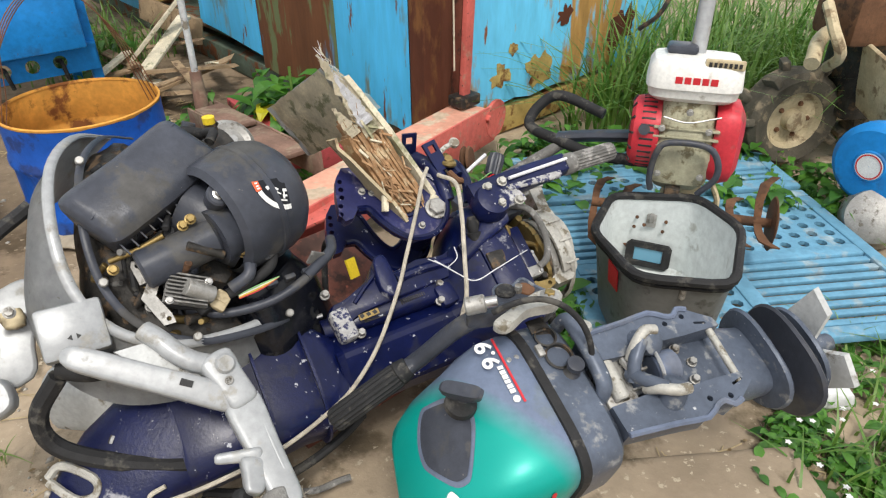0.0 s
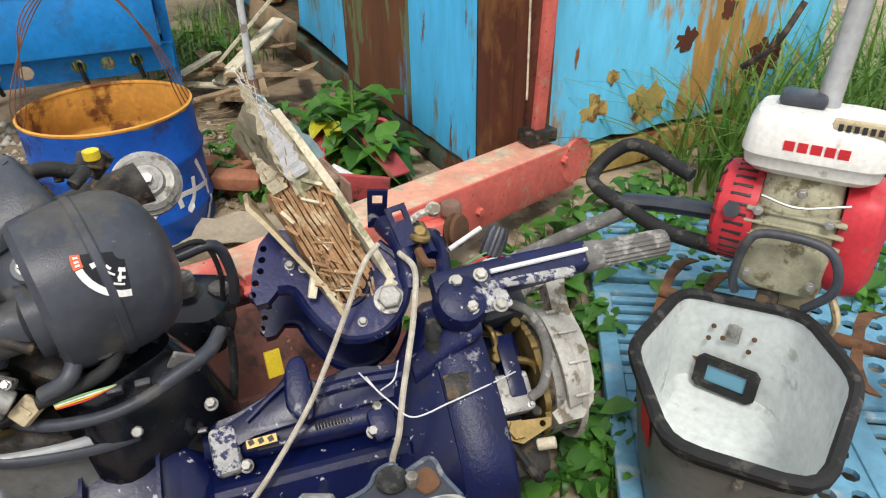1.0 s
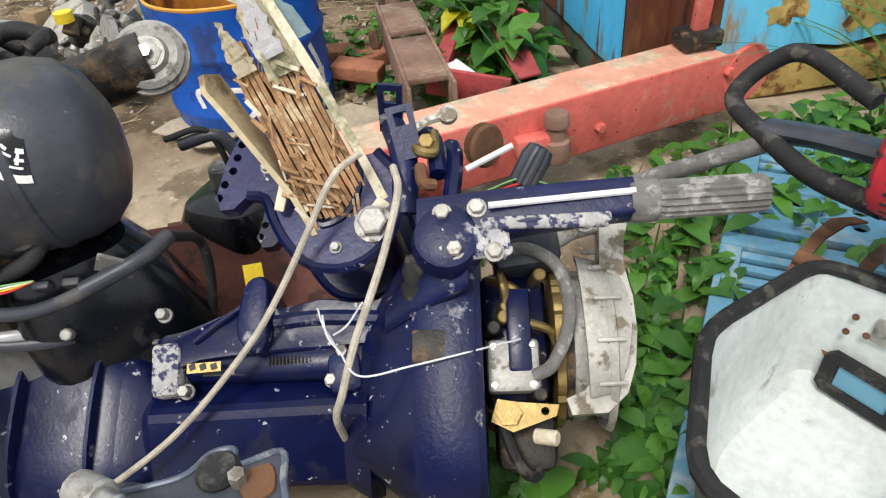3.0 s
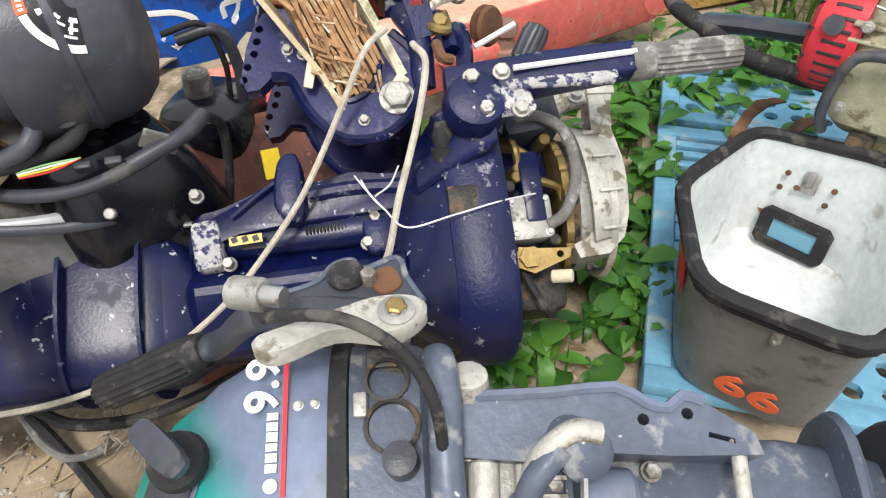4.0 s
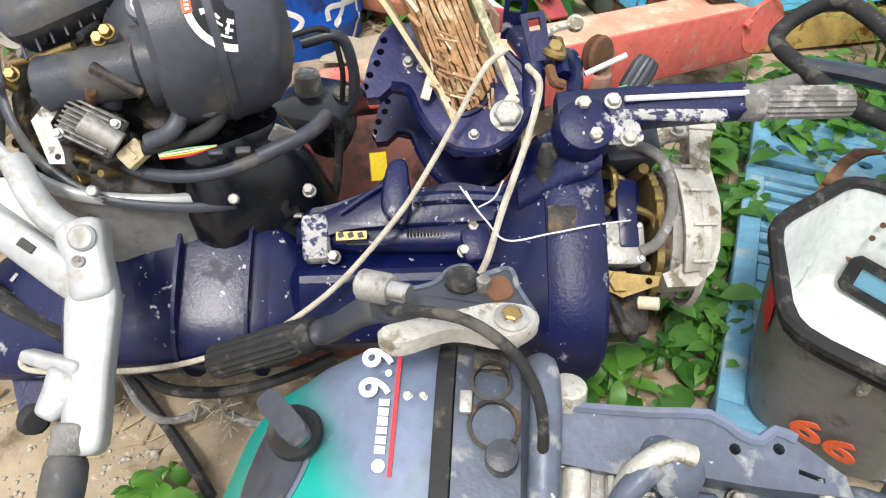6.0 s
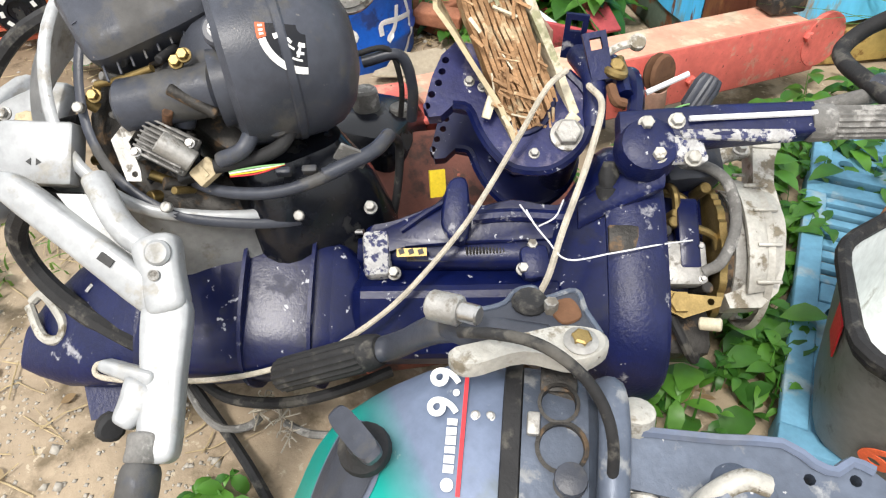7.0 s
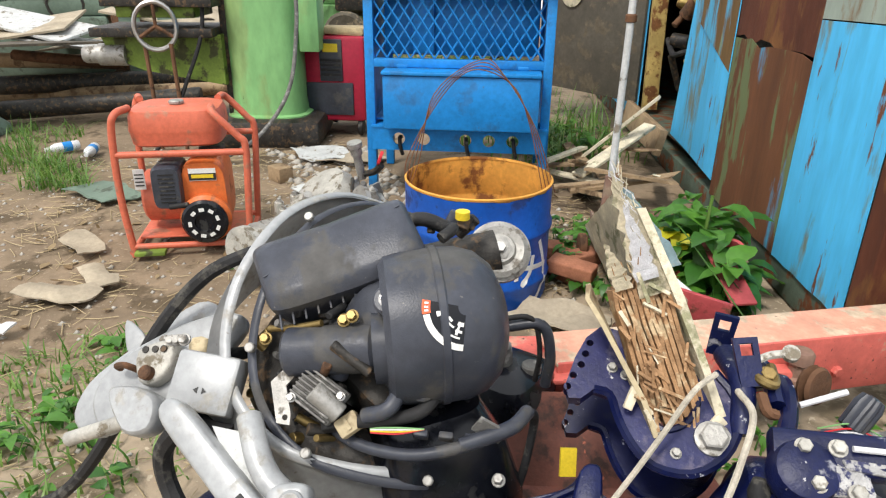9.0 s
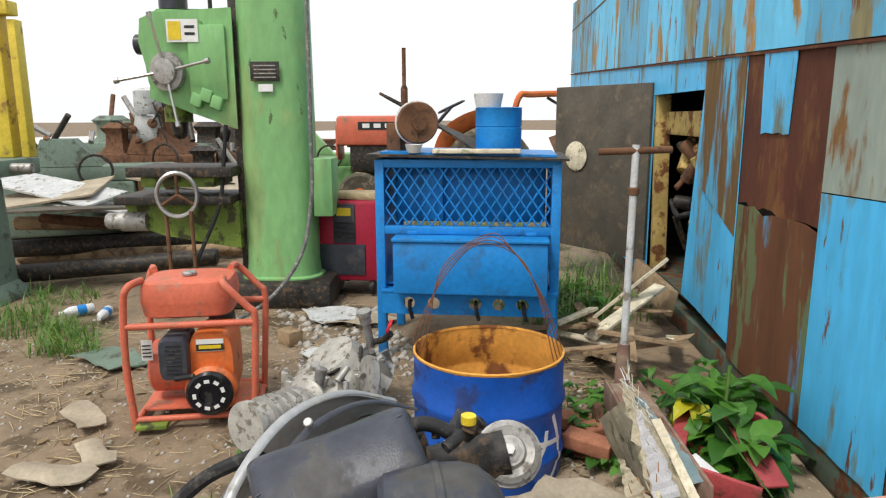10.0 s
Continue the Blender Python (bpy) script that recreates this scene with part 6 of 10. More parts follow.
    def flat_casting(outline, z0, z1, swell=0.0):
        """A thick plate from a plan outline, with an eased upper edge."""
        ring = smooth_line([(x, y, 0) for x, y in (outline[-1], *outline, outline[0], outline[1])], 4)[4:-4][:-1]
        mid = sum(ring, Vector()) / len(ring)
        secs = []
        for z, k in ((z0, 0.97), (z0 + (z1 - z0) * 0.15, 1.0), (z0 + (z1 - z0) * 0.8, 1.0), (z1, 0.95)):
            secs.append([inv @ (mid.lerp(p, k) + Vector((0, 0, z))) for p in ring])
        return loft(secs)
    lobes = [(0.545, 1.30), (0.575, 1.362), (0.570, 1.394), (0.580, 1.413), (0.598, 1.408), (0.612, 1.446), (0.642, 1.432), (0.676, 1.42), (0.674, 1.388), (0.625, 1.352), (0.585, 1.315)]
    tp = part("tiller_plate", flat_casting(lobes, 0.572, 0.603), BLACK, o, "dark lobed bracket behind the tiller")
    part("plate_rim", tube([inv @ Vector((x, y, 0.603)) for x, y in lobes[:8]], 0.0035, 8, per=5), GREY_CAST, tp)
    part("plate_screw", lathe([(0.02, 0), (0.021, 0.006), (0.017, 0.012), (0.006, 0.013)], 14, m=Matrix.Translation(inv @ Vector((0.594, 1.392, 0.6))) @ basis_to(inv.to_3x3() @ Vector((0, 0, 1)))), RUBBER, tp)
    part("plate_nut", cyl(inv @ Vector((0.617, 1.402, 0.598)), inv @ Vector((0.617, 1.402, 0.618)), 0.008, n=6), ALU, tp)
    part("plate_pocket", flat_casting([(0.612, 1.405), (0.618, 1.432), (0.645, 1.422), (0.64, 1.398)], 0.6, 0.606), RUSTY, tp)
    lever = [(0.606, 1.268), (0.611, 1.287), (0.637, 1.345), (0.655, 1.383), (0.684, 1.408), (0.704, 1.394), (0.697, 1.358), (0.655, 1.325), (0.637, 1.276), (0.622, 1.262)]
    part("steering_lever", flat_casting(lever, 0.606, 0.626), WHITE_ALU, o, "weathered pale grey lever")
    hb = inv.to_3x3() @ Vector((0.05, 0, 1))
    part("lever_washer", lathe([(0.017, 0), (0.018, 0.004), (0.011, 0.006), (0.009, 0.01)], 20, m=Matrix.Translation(inv @ Vector((0.682, 1.378, 0.625))) @ basis_to(hb)), ALU, o)
    part("lever_bolt", lathe([(0.0105, 0.004), (0.0105, 0.011), (0.008, 0.013)], 6, m=Matrix.Translation(inv @ Vector((0.682, 1.378, 0.625))) @ basis_to(hb)), BRASS, o, "rusty bolt head")
    part("hose_nut", cyl(inv @ Vector((0.545, 1.29, 0.628)), inv @ Vector((0.58, 1.305, 0.636)), 0.017, n=12, bevel=0.003), ALU, o, "dull ferrule")
    part("hose_nut", cyl(inv @ Vector((0.578, 1.304, 0.636)), inv @ Vector((0.6, 1.313, 0.64)), 0.011, n=12, bevel=0.002), CHROME, o)
    part("control_hose", tube([inv @ Vector(p) for p in HOSE], 0.006, 10), RUBBER, o, "black control hose")
    part("carrying_handle", tube([(0.125, 0.075, 0.05), (0.135, 0.07, 0.095), (0.142, 0.03, 0.102), (0.145, -0.03, 0.1), (0.148, -0.075, 0.085), (0.14, -0.09, 0.05)], 0.0165, 12, flat=0.8), GREY_CAST, o, "blue-grey carrying handle")
    part("choke_cable", cyl((0.1, 0.085, 0.08), (0.105, 0.08, 0.125), 0.005, n=8), CHROME, o)
    # leg, clamps, rods
    part("leg", along_x([(0.13, 0.2, 0.15, -0.06, -0.03), (0.18, 0.16, 0.12, -0.065, -0.03), (0.3, 0.13, 0.11, -0.065, -0.02), (0.36, 0.15, 0.13, -0.065, -0.02), (0.5, 0.16, 0.1, -0.065, -0.03), (0.57, 0.15, 0.08, -0.07, -0.035), (0.64, 0.13, 0.06, -0.08, -0.04), (0.72, 0.08, 0.05, -0.09, -0.04)], 24, 3), GREY_CAST, o, "grey cast leg")
    for y, s in ((0.012, 1), (-0.15, -1)):
        pts = [(0.145, -0.035), (0.15, 0.022), (0.25, 0.028), (0.31, 0.034), (0.34, 0.018), (0.36, 0.014), (0.375, 0.026), (0.395, 0.02), (0.44, -0.01), (0.445, -0.03), (0.36, -0.032), (0.3, -0.03), (0.24, -0.04)]
        hl = [circle(0.335, 0.002, 0.006, 8), circle(0.378, 0.008, 0.006, 8), [(0.395, -0.014), (0.42, -0.02), (0.42, -0.015), (0.396, -0.009)]]
        cpl = part("clamp_bracket", plate([(x, y + v * s) for x, v in pts], 0.05, [[(hx_, y + hv * s) for hx_, hv in h] for h in hl], m=Matrix.Translation((0, 0, 0.055))), GREY_CAST, o, "blue-grey clamp bracket")
        part("edge_rib", tube([(x, y + v * s, 0.081) for x, v in pts[1:8]], 0.006, 6, per=2), STEEL_BLUE, cpl)
        part("clamp_screw_boss", lathe([(0.024, -0.02), (0.026, 0.0), (0.026, 0.035), (0.018, 0.04)], 20, m=Matrix.Translation((0.265, y - 0.02 * s, 0.075)) @ pose(0, 0, 0, 30 * s, 20, 0)), GREY_CAST, cpl)
        part("clamp_handle", tube([(0.225, y - 0.05 * s, 0.08), (0.235, y - 0.035 * s, 0.105), (0.26, y - 0.018 * s, 0.118), (0.285, y - 0.018 * s, 0.112)], 0.011, 10), WHITE_ALU, cpl, "bare metal clamp handle")
        part("clamp_arm", tube([(0.215, y - 0.09 * s, 0.07), (0.225, y - 0.06 * s, 0.095), (0.25, y - 0.03 * s, 0.11)], 0.013, 10), GREY_CAST, cpl)
    part("tilt_rod", cyl((0.425, 0.0, 0.07), (0.42, -0.145, 0.07), 0.0075, n=10), WHITE_ALU, o, "thin tie rod")
    part("tilt_rod", tube([(0.215, -0.03, 0.07), (0.22, -0.08, 0.085), (0.26, -0.11, 0.08), (0.31, -0.12, 0.07)], 0.007, 8), ALU, o)
    part("swivel_block", box((0.07, 0.13, 0.06), (0.185, -0.065, 0.03), (0, 0, 0), bevel=0.012), ALU, o, "grimy cast swivel block")
    part("swivel_tube", cyl((0.18, -0.025, 0.065), (0.18, -0.105, 0.065), 0.016, n=16, bevel=0.003), WHITE_ALU, o)
    hexbolt((0.165, -0.01, 0.065), Z, 0.012, 0.012, ALU, o, "cross_screw")
    part("canister", lathe([(0.03, 0), (0.033, 0.005), (0.033, 0.05), (0.028, 0.055)], 20, m=Matrix.Translation((0.27, -0.06, 0.05)) @ pose(0, 0, 0, 0, 90, 0)), STEEL_BLUE, o, "small blue-grey canister")
    part("canister_bail", tube([(0.262, -0.09, 0.05), (0.268, -0.09, 0.09), (0.272, -0.03, 0.092), (0.27, -0.03, 0.05)], 0.004, 6), CHROME, o)
    for x, y in ((0.235, -0.07), (0.25, -0.045), (0.345, -0.03), (0.35, -0.1), (0.365, -0.065)):
        hexbolt((x, y, 0.045), Z, 0.008, 0.014, ALU, o)
    part("cylinder_fins", box((0.05, 0.07, 0.05), (0.235, -0.065, 0.03), bevel=0.006), GREY_CAST, o)
    for k in range(4):
        part("fin", box((0.05, 0.004, 0.05), (0.235, -0.09 + 0.017 * k, 0.04)), ALU, o)
    part("filler", lathe([(0.02, 0), (0.022, 0.01), (0.02, 0.03), (0.014, 0.034)], 14, m=Matrix.Translation((0.165, 0.04, 0.06)) @ pose(0, 0, 0, -30, 0, 0)), WHITE_ALU, o)
    # plates and propeller end
    for x, w, d, cy, mtl in ((0.545, 0.23, 0.16, -0.07, GREY_CAST), (0.60, 0.25, 0.2, -0.09, BLACK), (0.645, 0.2, 0.16, -0.08, GREY_CAST)):
        b = loft([[(x + dx + 0.25 * (p[0] - cy) ** 2 * 4, p[0], p[1]) for p in ring_of(w * k, d * k, 28, 2.3, cy, -0.02)] for dx, k in ((-0.006, 0.96), (0, 1), (0.006, 0.96))])
        part("anti_splash_plate", b, mtl, o, "dark worn plate")
    part("propeller_blade", loft([[(0.70 + 0.02 * k, -0.06 + y, -0.03 + z + 0.02 * k) for y, z in ((-0.02, 0.0), (0.0, 0.1), (0.06, 0.115), (0.07, 0.02))] for k in (0, 0.4)]), GREYSKIN, o)
    part("propeller_blade", loft([[(0.70 + 0.02 * k, -0.09 + y, -0.05 + z + 0.02 * k) for y, z in ((0.02, 0.0), (-0.05, 0.09), (-0.11, 0.06), (-0.07, -0.02))] for k in (0, 0.4)]), GREYSKIN, o)
    part("hub", cyl((0.68, -0.08, -0.03), (0.76, -0.08, -0.03), 0.03, 0.02, n=18, bevel=0.004), GREY_CAST, o)
    return m


teal_motor()


# ---- silver outboard motor with black engine, cowl missing ----
def plane_mat(at, normal, upish):
    n = Vector(normal).normalized()
    u = (Vector(upish) - n * Vector(upish).dot(n)).normalized()
    r = u.cross(n)
    return Matrix(((r[0], u[0], n[0], at[0]), (r[1], u[1], n[1], at[1]), (r[2], u[2], n[2], at[2]), (0, 0, 0, 1)))


FACE = Vector((0.62, -0.42, 0.66))


def silver_motor():
    o = thing("outboard_motor", Matrix.Translation((0.0, 1.3, 0.0)), "silver outboard motor with exposed black engine, tipped over", "outboard motor")
    off = Matrix.Translation((0.0, -1.3, 0.0))

    def put(name, b, mtl, label="", parent=None, smooth=True):
        b.transform(off)
        return part(name, b, mtl, parent or o, label, smooth)

    ax = Vector((0.30, 0.93, 0.05)).normalized()
    base = Vector((-0.006, 1.342, 0.684))
    cm = Matrix.Translation(base) @ basis_to(ax)
    cover = put("flywheel_cover", lathe([(0.108, -0.03), (0.122, -0.02), (0.126, 0.0), (0.13, 0.06), (0.128, 0.10), (0.118, 0.13), (0.095, 0.155), (0.055, 0.172), (0.001, 0.178)], 44, False, m=cm), BLACK, "domed black flywheel cover")
    put("cover_ring", lathe([(0.128, 0.052), (0.1325, 0.056), (0.1325, 0.066), (0.129, 0.07)], 44, False, m=cm), BLACK, parent=cover)
    put("starter_bulge", tube([(-0.08, 1.34, 0.69), (-0.03, 1.345, 0.67), (0.03, 1.37, 0.63)], 0.075, 18), BLACK, parent=cover)
    put("bulge", tube([(0.005, 1.29, 0.665), (0.03, 1.36, 0.67), (0.03, 1.45, 0.675)], 0.06, 18), BLACK, parent=cover)
    for p in ((0.033, 1.303, 0.765), (0.092, 1.336, 0.632)):
        q = Vector(p)
        put("bolt_boss", cyl(q - FACE * 0.05, q, 0.024, n=18, bevel=0.004), BLACK, parent=cover)
        b = lathe([(0.013, 0), (0.013, 0.003), (0.01, 0.004)], 14)
        lathe([(0.0095, 0.003), (0.0095, 0.012), (0.008, 0.014)], 6, bm=b)
        b.transform(Matrix.Translation(q) @ basis_to(FACE))
        put("bolt", b, CHROME, parent=cover)
    # curved label on the dome flank
    def dome(a, h, lift=0.0015):
        prof = ((-0.03, 0.12), (0.0, 0.126), (0.06, 0.13), (0.10, 0.128), (0.13, 0.118), (0.155, 0.095), (0.172, 0.055), (0.178, 0.001))
        for (h0, r0), (h1, r1) in zip(prof, prof[1:]):
            if h <= h1:
                r = r0 + (r1 - r0) * (h - h0) / (h1 - h0)
                break
        return cm @ Vector(((r + lift) * math.cos(a), (r + lift) * math.sin(a), h))
    toward = (cm.inverted().to_3x3() @ FACE)
    a0 = math.atan2(toward[1], toward[0])

    def patch(cells, mtl, name, label="", lift=0.0015):
        """Cells of a ring sector laid on the dome: inner and outer radius, first and last angle."""
        b = bmesh.new()
        for (r0, r1, t0, t1) in cells:
            n = max(3, int(abs(t1 - t0) / 6))
            g = []
            for i in range(n + 1):
                t = radians(t0 + (t1 - t0) * i / n)
                g.append([b.verts.new(dome(a0 + (0.009 + r * math.sin(t)) / 0.13, 0.095 + r * math.cos(t), lift)) for r in (r0, (r0 + r1) / 2, r1)])
            for i in range(n):
                for j in range(2):
                    b.faces.new((g[i][j], g[i + 1][j], g[i + 1][j + 1], g[i][j + 1]))
        return put(name, b, mtl, label, cover)
    patch([(0.012, 0.066, 197, 100)], BLACK_GLOSS, "label", "dark curved label with a white arc", 0.001)
    patch([(0.056, 0.066, 176, 100)], LABELWHITE, "label_arc", "white arc", 0.002)
    patch([(0.054, 0.067, 197, 177)], LABELORANGE, "label_arc", "orange end of the arc", 0.002)
    patch([(0.057, 0.063, 194, 191), (0.057, 0.063, 188, 185), (0.057, 0.063, 183, 180)], LABELWHITE, "label_mark", "", 0.003)
    patch([(0.036, 0.046, 178, 168), (0.028, 0.032, 158, 142), (0.034, 0.037, 150, 128), (0.028, 0.044, 120, 114), (0.024, 0.03, 124, 104), (0.036, 0.04, 122, 106), (0.046, 0.049, 126, 108)], LABELWHITE, "label_mark", "", 0.002)
    # cylinder, airbox
    put("starter_motor", cyl((-0.075, 1.165, 0.645), (0.01, 1.295, 0.668), 0.041, n=26, bevel=0.006), BLACK, "ribbed black starter motor body")
    am = plane_mat((-0.125, 1.28, 0.775), (0.45, -0.38, 0.8), (-0.75, 0.3, 0.6)) @ pose(0, 0, 0, 0, 0, 20)
    b = loft([[(x, y, z) for x, y in ring_of(w, h, 36, 9, cx, 0)] for z, w, h, cx in ((-0.07, 0.26, 0.13, 0), (-0.005, 0.28, 0.145, 0), (0.01, 0.28, 0.145, 0), (0.024, 0.262, 0.12, 0.0), (0.03, 0.235, 0.095, 0.0))])
    for v in b.verts:
        v.co.y += -0.12 * v.co.x * (1 if v.co.x < 0 else 0.4)
    b.transform(am)
    air = put("air_box", b, BLACK, "ribbed black air box")
    for k in range(5):
        b = box((0.007, 0.022, 0.006), (-0.03 + 0.0125 * k, -0.062, 0.0), (0, 0, -14), bevel=0.002)
        b.transform(am @ pose(0, -0.006, 0.002, 50, 0, 0))
        put("vent_slot", b, BLACK_GLOSS, parent=air)
    for k in range(12):
        b = box((0.003, 0.03, 0.004), (-0.13 + 0.022 * k, -0.066, -0.008), (0, 0, -8))
        b.transform(am)
        put("rib", b, BLACK, parent=air)
    b = box((0.26, 0.002, 0.002), (0, 0.02, 0.0285), (0, 0, 6))
    b.transform(am)
    put("ridge", b, BLACK, parent=air)
    # dark bits under the cover
    put("engine_block", box((0.16, 0.2, 0.16), (-0.09, 1.36, 0.55), (20, 20, 20), bevel=0.03), DARKMETAL)
    put("gloss_housing", loft([[(x, y, z) for x, y in ring_of(w, d, 28, 3.5, cx, cy)] for z, w, d, cx, cy in ((0.16, 0.26, 0.28, 0.0, 1.42), (0.36, 0.26, 0.28, 0.015, 1.405), (0.48, 0.22, 0.24, 0.02, 1.385), (0.55, 0.16, 0.18, 0.01, 1.375))]), BLACK_GLOSS, "glossy black lower housing")
    for k in range(3):
        put("housing_tab", box((0.024, 0.012, 0.018), (0.1 + 0.022 * k, 1.33 + 0.035 * k, 0.545), (30, 0, 55), bevel=0.003), BLACK)
    random.seed(11)
    for k in range(16):
        p = Vector((random.uniform(-0.12, 0.05), random.uniform(1.17, 1.28), random.uniform(0.58, 0.72)))
        p -= FACE * random.uniform(0.0, 0.05)
        q = p + Vector((random.uniform(-0.05, 0.05), random.uniform(-0.03, 0.06), random.uniform(-0.04, 0.04)))
        put("engine_fitting", cyl(p, q, random.uniform(0.007, 0.018), n=10, bevel=0.002), random.choice((DARKMETAL, BLACK, RUSTY, ALU, RUBBER)))
    for p in ((-0.015, 1.262, 0.72), (-0.028, 1.252, 0.708), (-0.115, 1.14, 0.655), (-0.07, 1.16, 0.565), (0.055, 1.31, 0.628)):
        hexbolt(Vector(p) + off.translation, FACE, 0.0085, 0.014, BRASS if p[2] > 0.6 else ALU, o)
    # regulator with fins
    rm = plane_mat((0.0, 1.195, 0.598), FACE, (-0.55, -0.5, 0.4))
    b = box((0.062, 0.085, 0.016), bevel=0.004)
    b.transform(rm)
    reg = put("rectifier", b, GRIP, "grey finned rectifier")
    for k in range(8):
        b = box((0.0035, 0.08, 0.014), (-0.027 + 0.0077 * k, 0, 0.014), bevel=0.001)
        b.transform(rm)
        put("fin", b, GRIP, parent=reg)
    b = plate([(-0.05, 0.02), (-0.02, 0.055), (0.03, 0.05), (0.03, 0.07), (-0.03, 0.08), (-0.075, 0.03), (-0.065, 0.01)], 0.004, [circle(-0.06, 0.024, 0.005, 8)], m=rm)
    put("rectifier_bracket", b, ALU)
    tab = plate([(-0.012, 0), (0.012, 0), (0.01, 0.045), (-0.006, 0.05), (-0.012, 0.04)], 0.003, [circle(0, 0.037, 0.005, 8)], m=plane_mat((-0.075, 1.17, 0.615), FACE, (-0.3, 0.1, 0.9)))
    put("bracket_tab", tab, ALU)
    for dx, dy in ((-0.028, 0.03), (0.02, -0.035)):
        hexbolt(rm @ Vector((dx, dy, 0.018)) + off.translation, FACE, 0.006, 0.01, CHROME, o)
    b = box((0.04, 0.032, 0.024), bevel=0.005)
    b.transform(plane_mat((0.045, 1.228, 0.56), FACE, (-0.3, -0.25, 0.5)))
    yc = put("connector", b, CREAM, "dirty yellow wiring connector")
    b = box((0.006, 0.02, 0.003), (0, 0, 0.0135))
    b.transform(plane_mat((0.045, 1.228, 0.56), FACE, (-0.3, -0.25, 0.5)))
    put("clip", b, CREAM, parent=yc)
    # wiring
    for pts, r, mtl in (([(0.055, 1.24, 0.57), (0.08, 1.29, 0.575), (0.1, 1.33, 0.59), (0.095, 1.36, 0.61)], 0.016, RUBBER),
                        ([(-0.02, 1.2, 0.54), (0.05, 1.235, 0.525), (0.12, 1.3, 0.53), (0.16, 1.37, 0.55), (0.17, 1.44, 0.565)], 0.014, BLACK),
                        ([(0.16, 1.37, 0.553), (0.175, 1.45, 0.57), (0.15, 1.5, 0.57)], 0.017, BLACK),
                        ([(-0.09, 1.15, 0.6), (-0.05, 1.165, 0.575), (0.0, 1.195, 0.555), (0.04, 1.225, 0.55)], 0.008, RUBBER),
                        ([(0.06, 1.25, 0.58), (0.085, 1.28, 0.6), (0.07, 1.31, 0.62)], 0.018, BLACK),
                        ([(-0.05, 1.22, 0.7), (-0.09, 1.18, 0.68), (-0.13, 1.15, 0.665)], 0.008, BRASS),
                        ([(-0.22, 1.42, 0.78), (-0.18, 1.46, 0.80), (-0.15, 1.5, 0.785)], 0.019, RUBBER),
                        ([(-0.15, 1.5, 0.785), (-0.11, 1.49, 0.8), (-0.1, 1.46, 0.79)], 0.015, RUBBER),
                        ([(0.15, 1.5, 0.57), (0.1, 1.55, 0.5), (0.1, 1.53, 0.38), (0.12, 1.47, 0.3), (0.06, 1.4, 0.25)], 0.011, RUBBER),
                        ([(-0.12, 1.62, 0.56), (-0.08, 1.68, 0.57), (-0.07, 1.7, 0.5), (-0.08, 1.7, 0.42)], 0.016, BLACK),
                        ([(-0.13, 1.6, 0.575), (-0.09, 1.66, 0.585), (-0.08, 1.68, 0.51), (-0.09, 1.68, 0.43)], 0.008, RUBBER)):
        put("harness", tube(pts, r * 0.72, 10), mtl)
    for k, mtl in enumerate((LABELRED, LABELYELLOW, LABELWHITE, MACHGREEN)):
        put("thin_wire", tube([(0.07, 1.255, 0.553 + 0.003 * k), (0.1, 1.29, 0.56 + 0.004 * k), (0.125, 1.325, 0.575)], 0.0016, 5), mtl)
    put("zip_tie", box((0.05, 0.006, 0.03), (0.165, 1.42, 0.57), (10, 30, 60)), GRIP)
    # aluminium pulley and top bits
    pm = plane_mat((-0.189, 1.638, 0.70), (0.62, -0.3, 0.6), (0, 0, 1))
    b = lathe([(0.06, -0.02), (0.066, -0.018), (0.066, -0.006), (0.058, -0.004), (0.06, 0.006), (0.05, 0.012), (0.035, 0.006), (0.03, 0.016), (0.012, 0.018)], 36, m=pm)
    pul = put("recoil_pulley", b, ALU, "pitted aluminium disc")
    put("pulley_nut", lathe([(0.026, 0.006), (0.026, 0.018), (0.02, 0.02)], 6, m=pm), ALU, parent=pul)
    put("pulley_nut", lathe([(0.012, 0.018), (0.011, 0.03)], 6, m=pm), CHROME, parent=pul)
    put("pulley_mount", cyl((-0.2, 1.64, 0.69), (-0.25, 1.5, 0.66), 0.05, n=18), DARKMETAL)
    for k in range(10):
        p = Vector((-0.23 + random.uniform(-0.06, 0.08), 1.45 + random.uniform(-0.08, 0.1), 0.765 + random.uniform(-0.03, 0.03)))
        put("engine_fitting", cyl(p, p + Vector((random.uniform(-0.04, 0.04), random.uniform(-0.04, 0.04), random.uniform(0.0, 0.04))), random.uniform(0.007, 0.02), n=10, bevel=0.002), random.choice((DARKMETAL, BLACK, ALU, RUBBER)))
    put("yellow_cap", cyl((-0.15, 1.53, 0.80), (-0.15, 1.53, 0.815), 0.014, n=12), LABELYELLOW)
    # silver pan: a bent band with an inner lip
    rim = [(-0.42, 1.50, 0.74), (-0.37, 1.37, 0.80), (-0.30, 1.24, 0.80), (-0.215, 1.135, 0.735), (-0.15, 1.085, 0.64), (-0.08, 1.085, 0.565), (0.0, 1.13, 0.515), (0.06, 1.21, 0.49), (0.10, 1.30, 0.475), (0.07, 1.38, 0.45)]
    low = [(-0.50, 1.46, 0.60), (-0.46, 1.32, 0.64), (-0.38, 1.17, 0.62), (-0.29, 1.06, 0.55), (-0.2, 1.02, 0.46), (-0.1, 1.04, 0.40), (0.0, 1.11, 0.38), (0.05, 1.2, 0.37), (0.09, 1.29, 0.37), (0.05, 1.38, 0.37)]
    ra, rb = smooth_line(rim, 5), smooth_line(low, 5)
    b = bmesh.new()
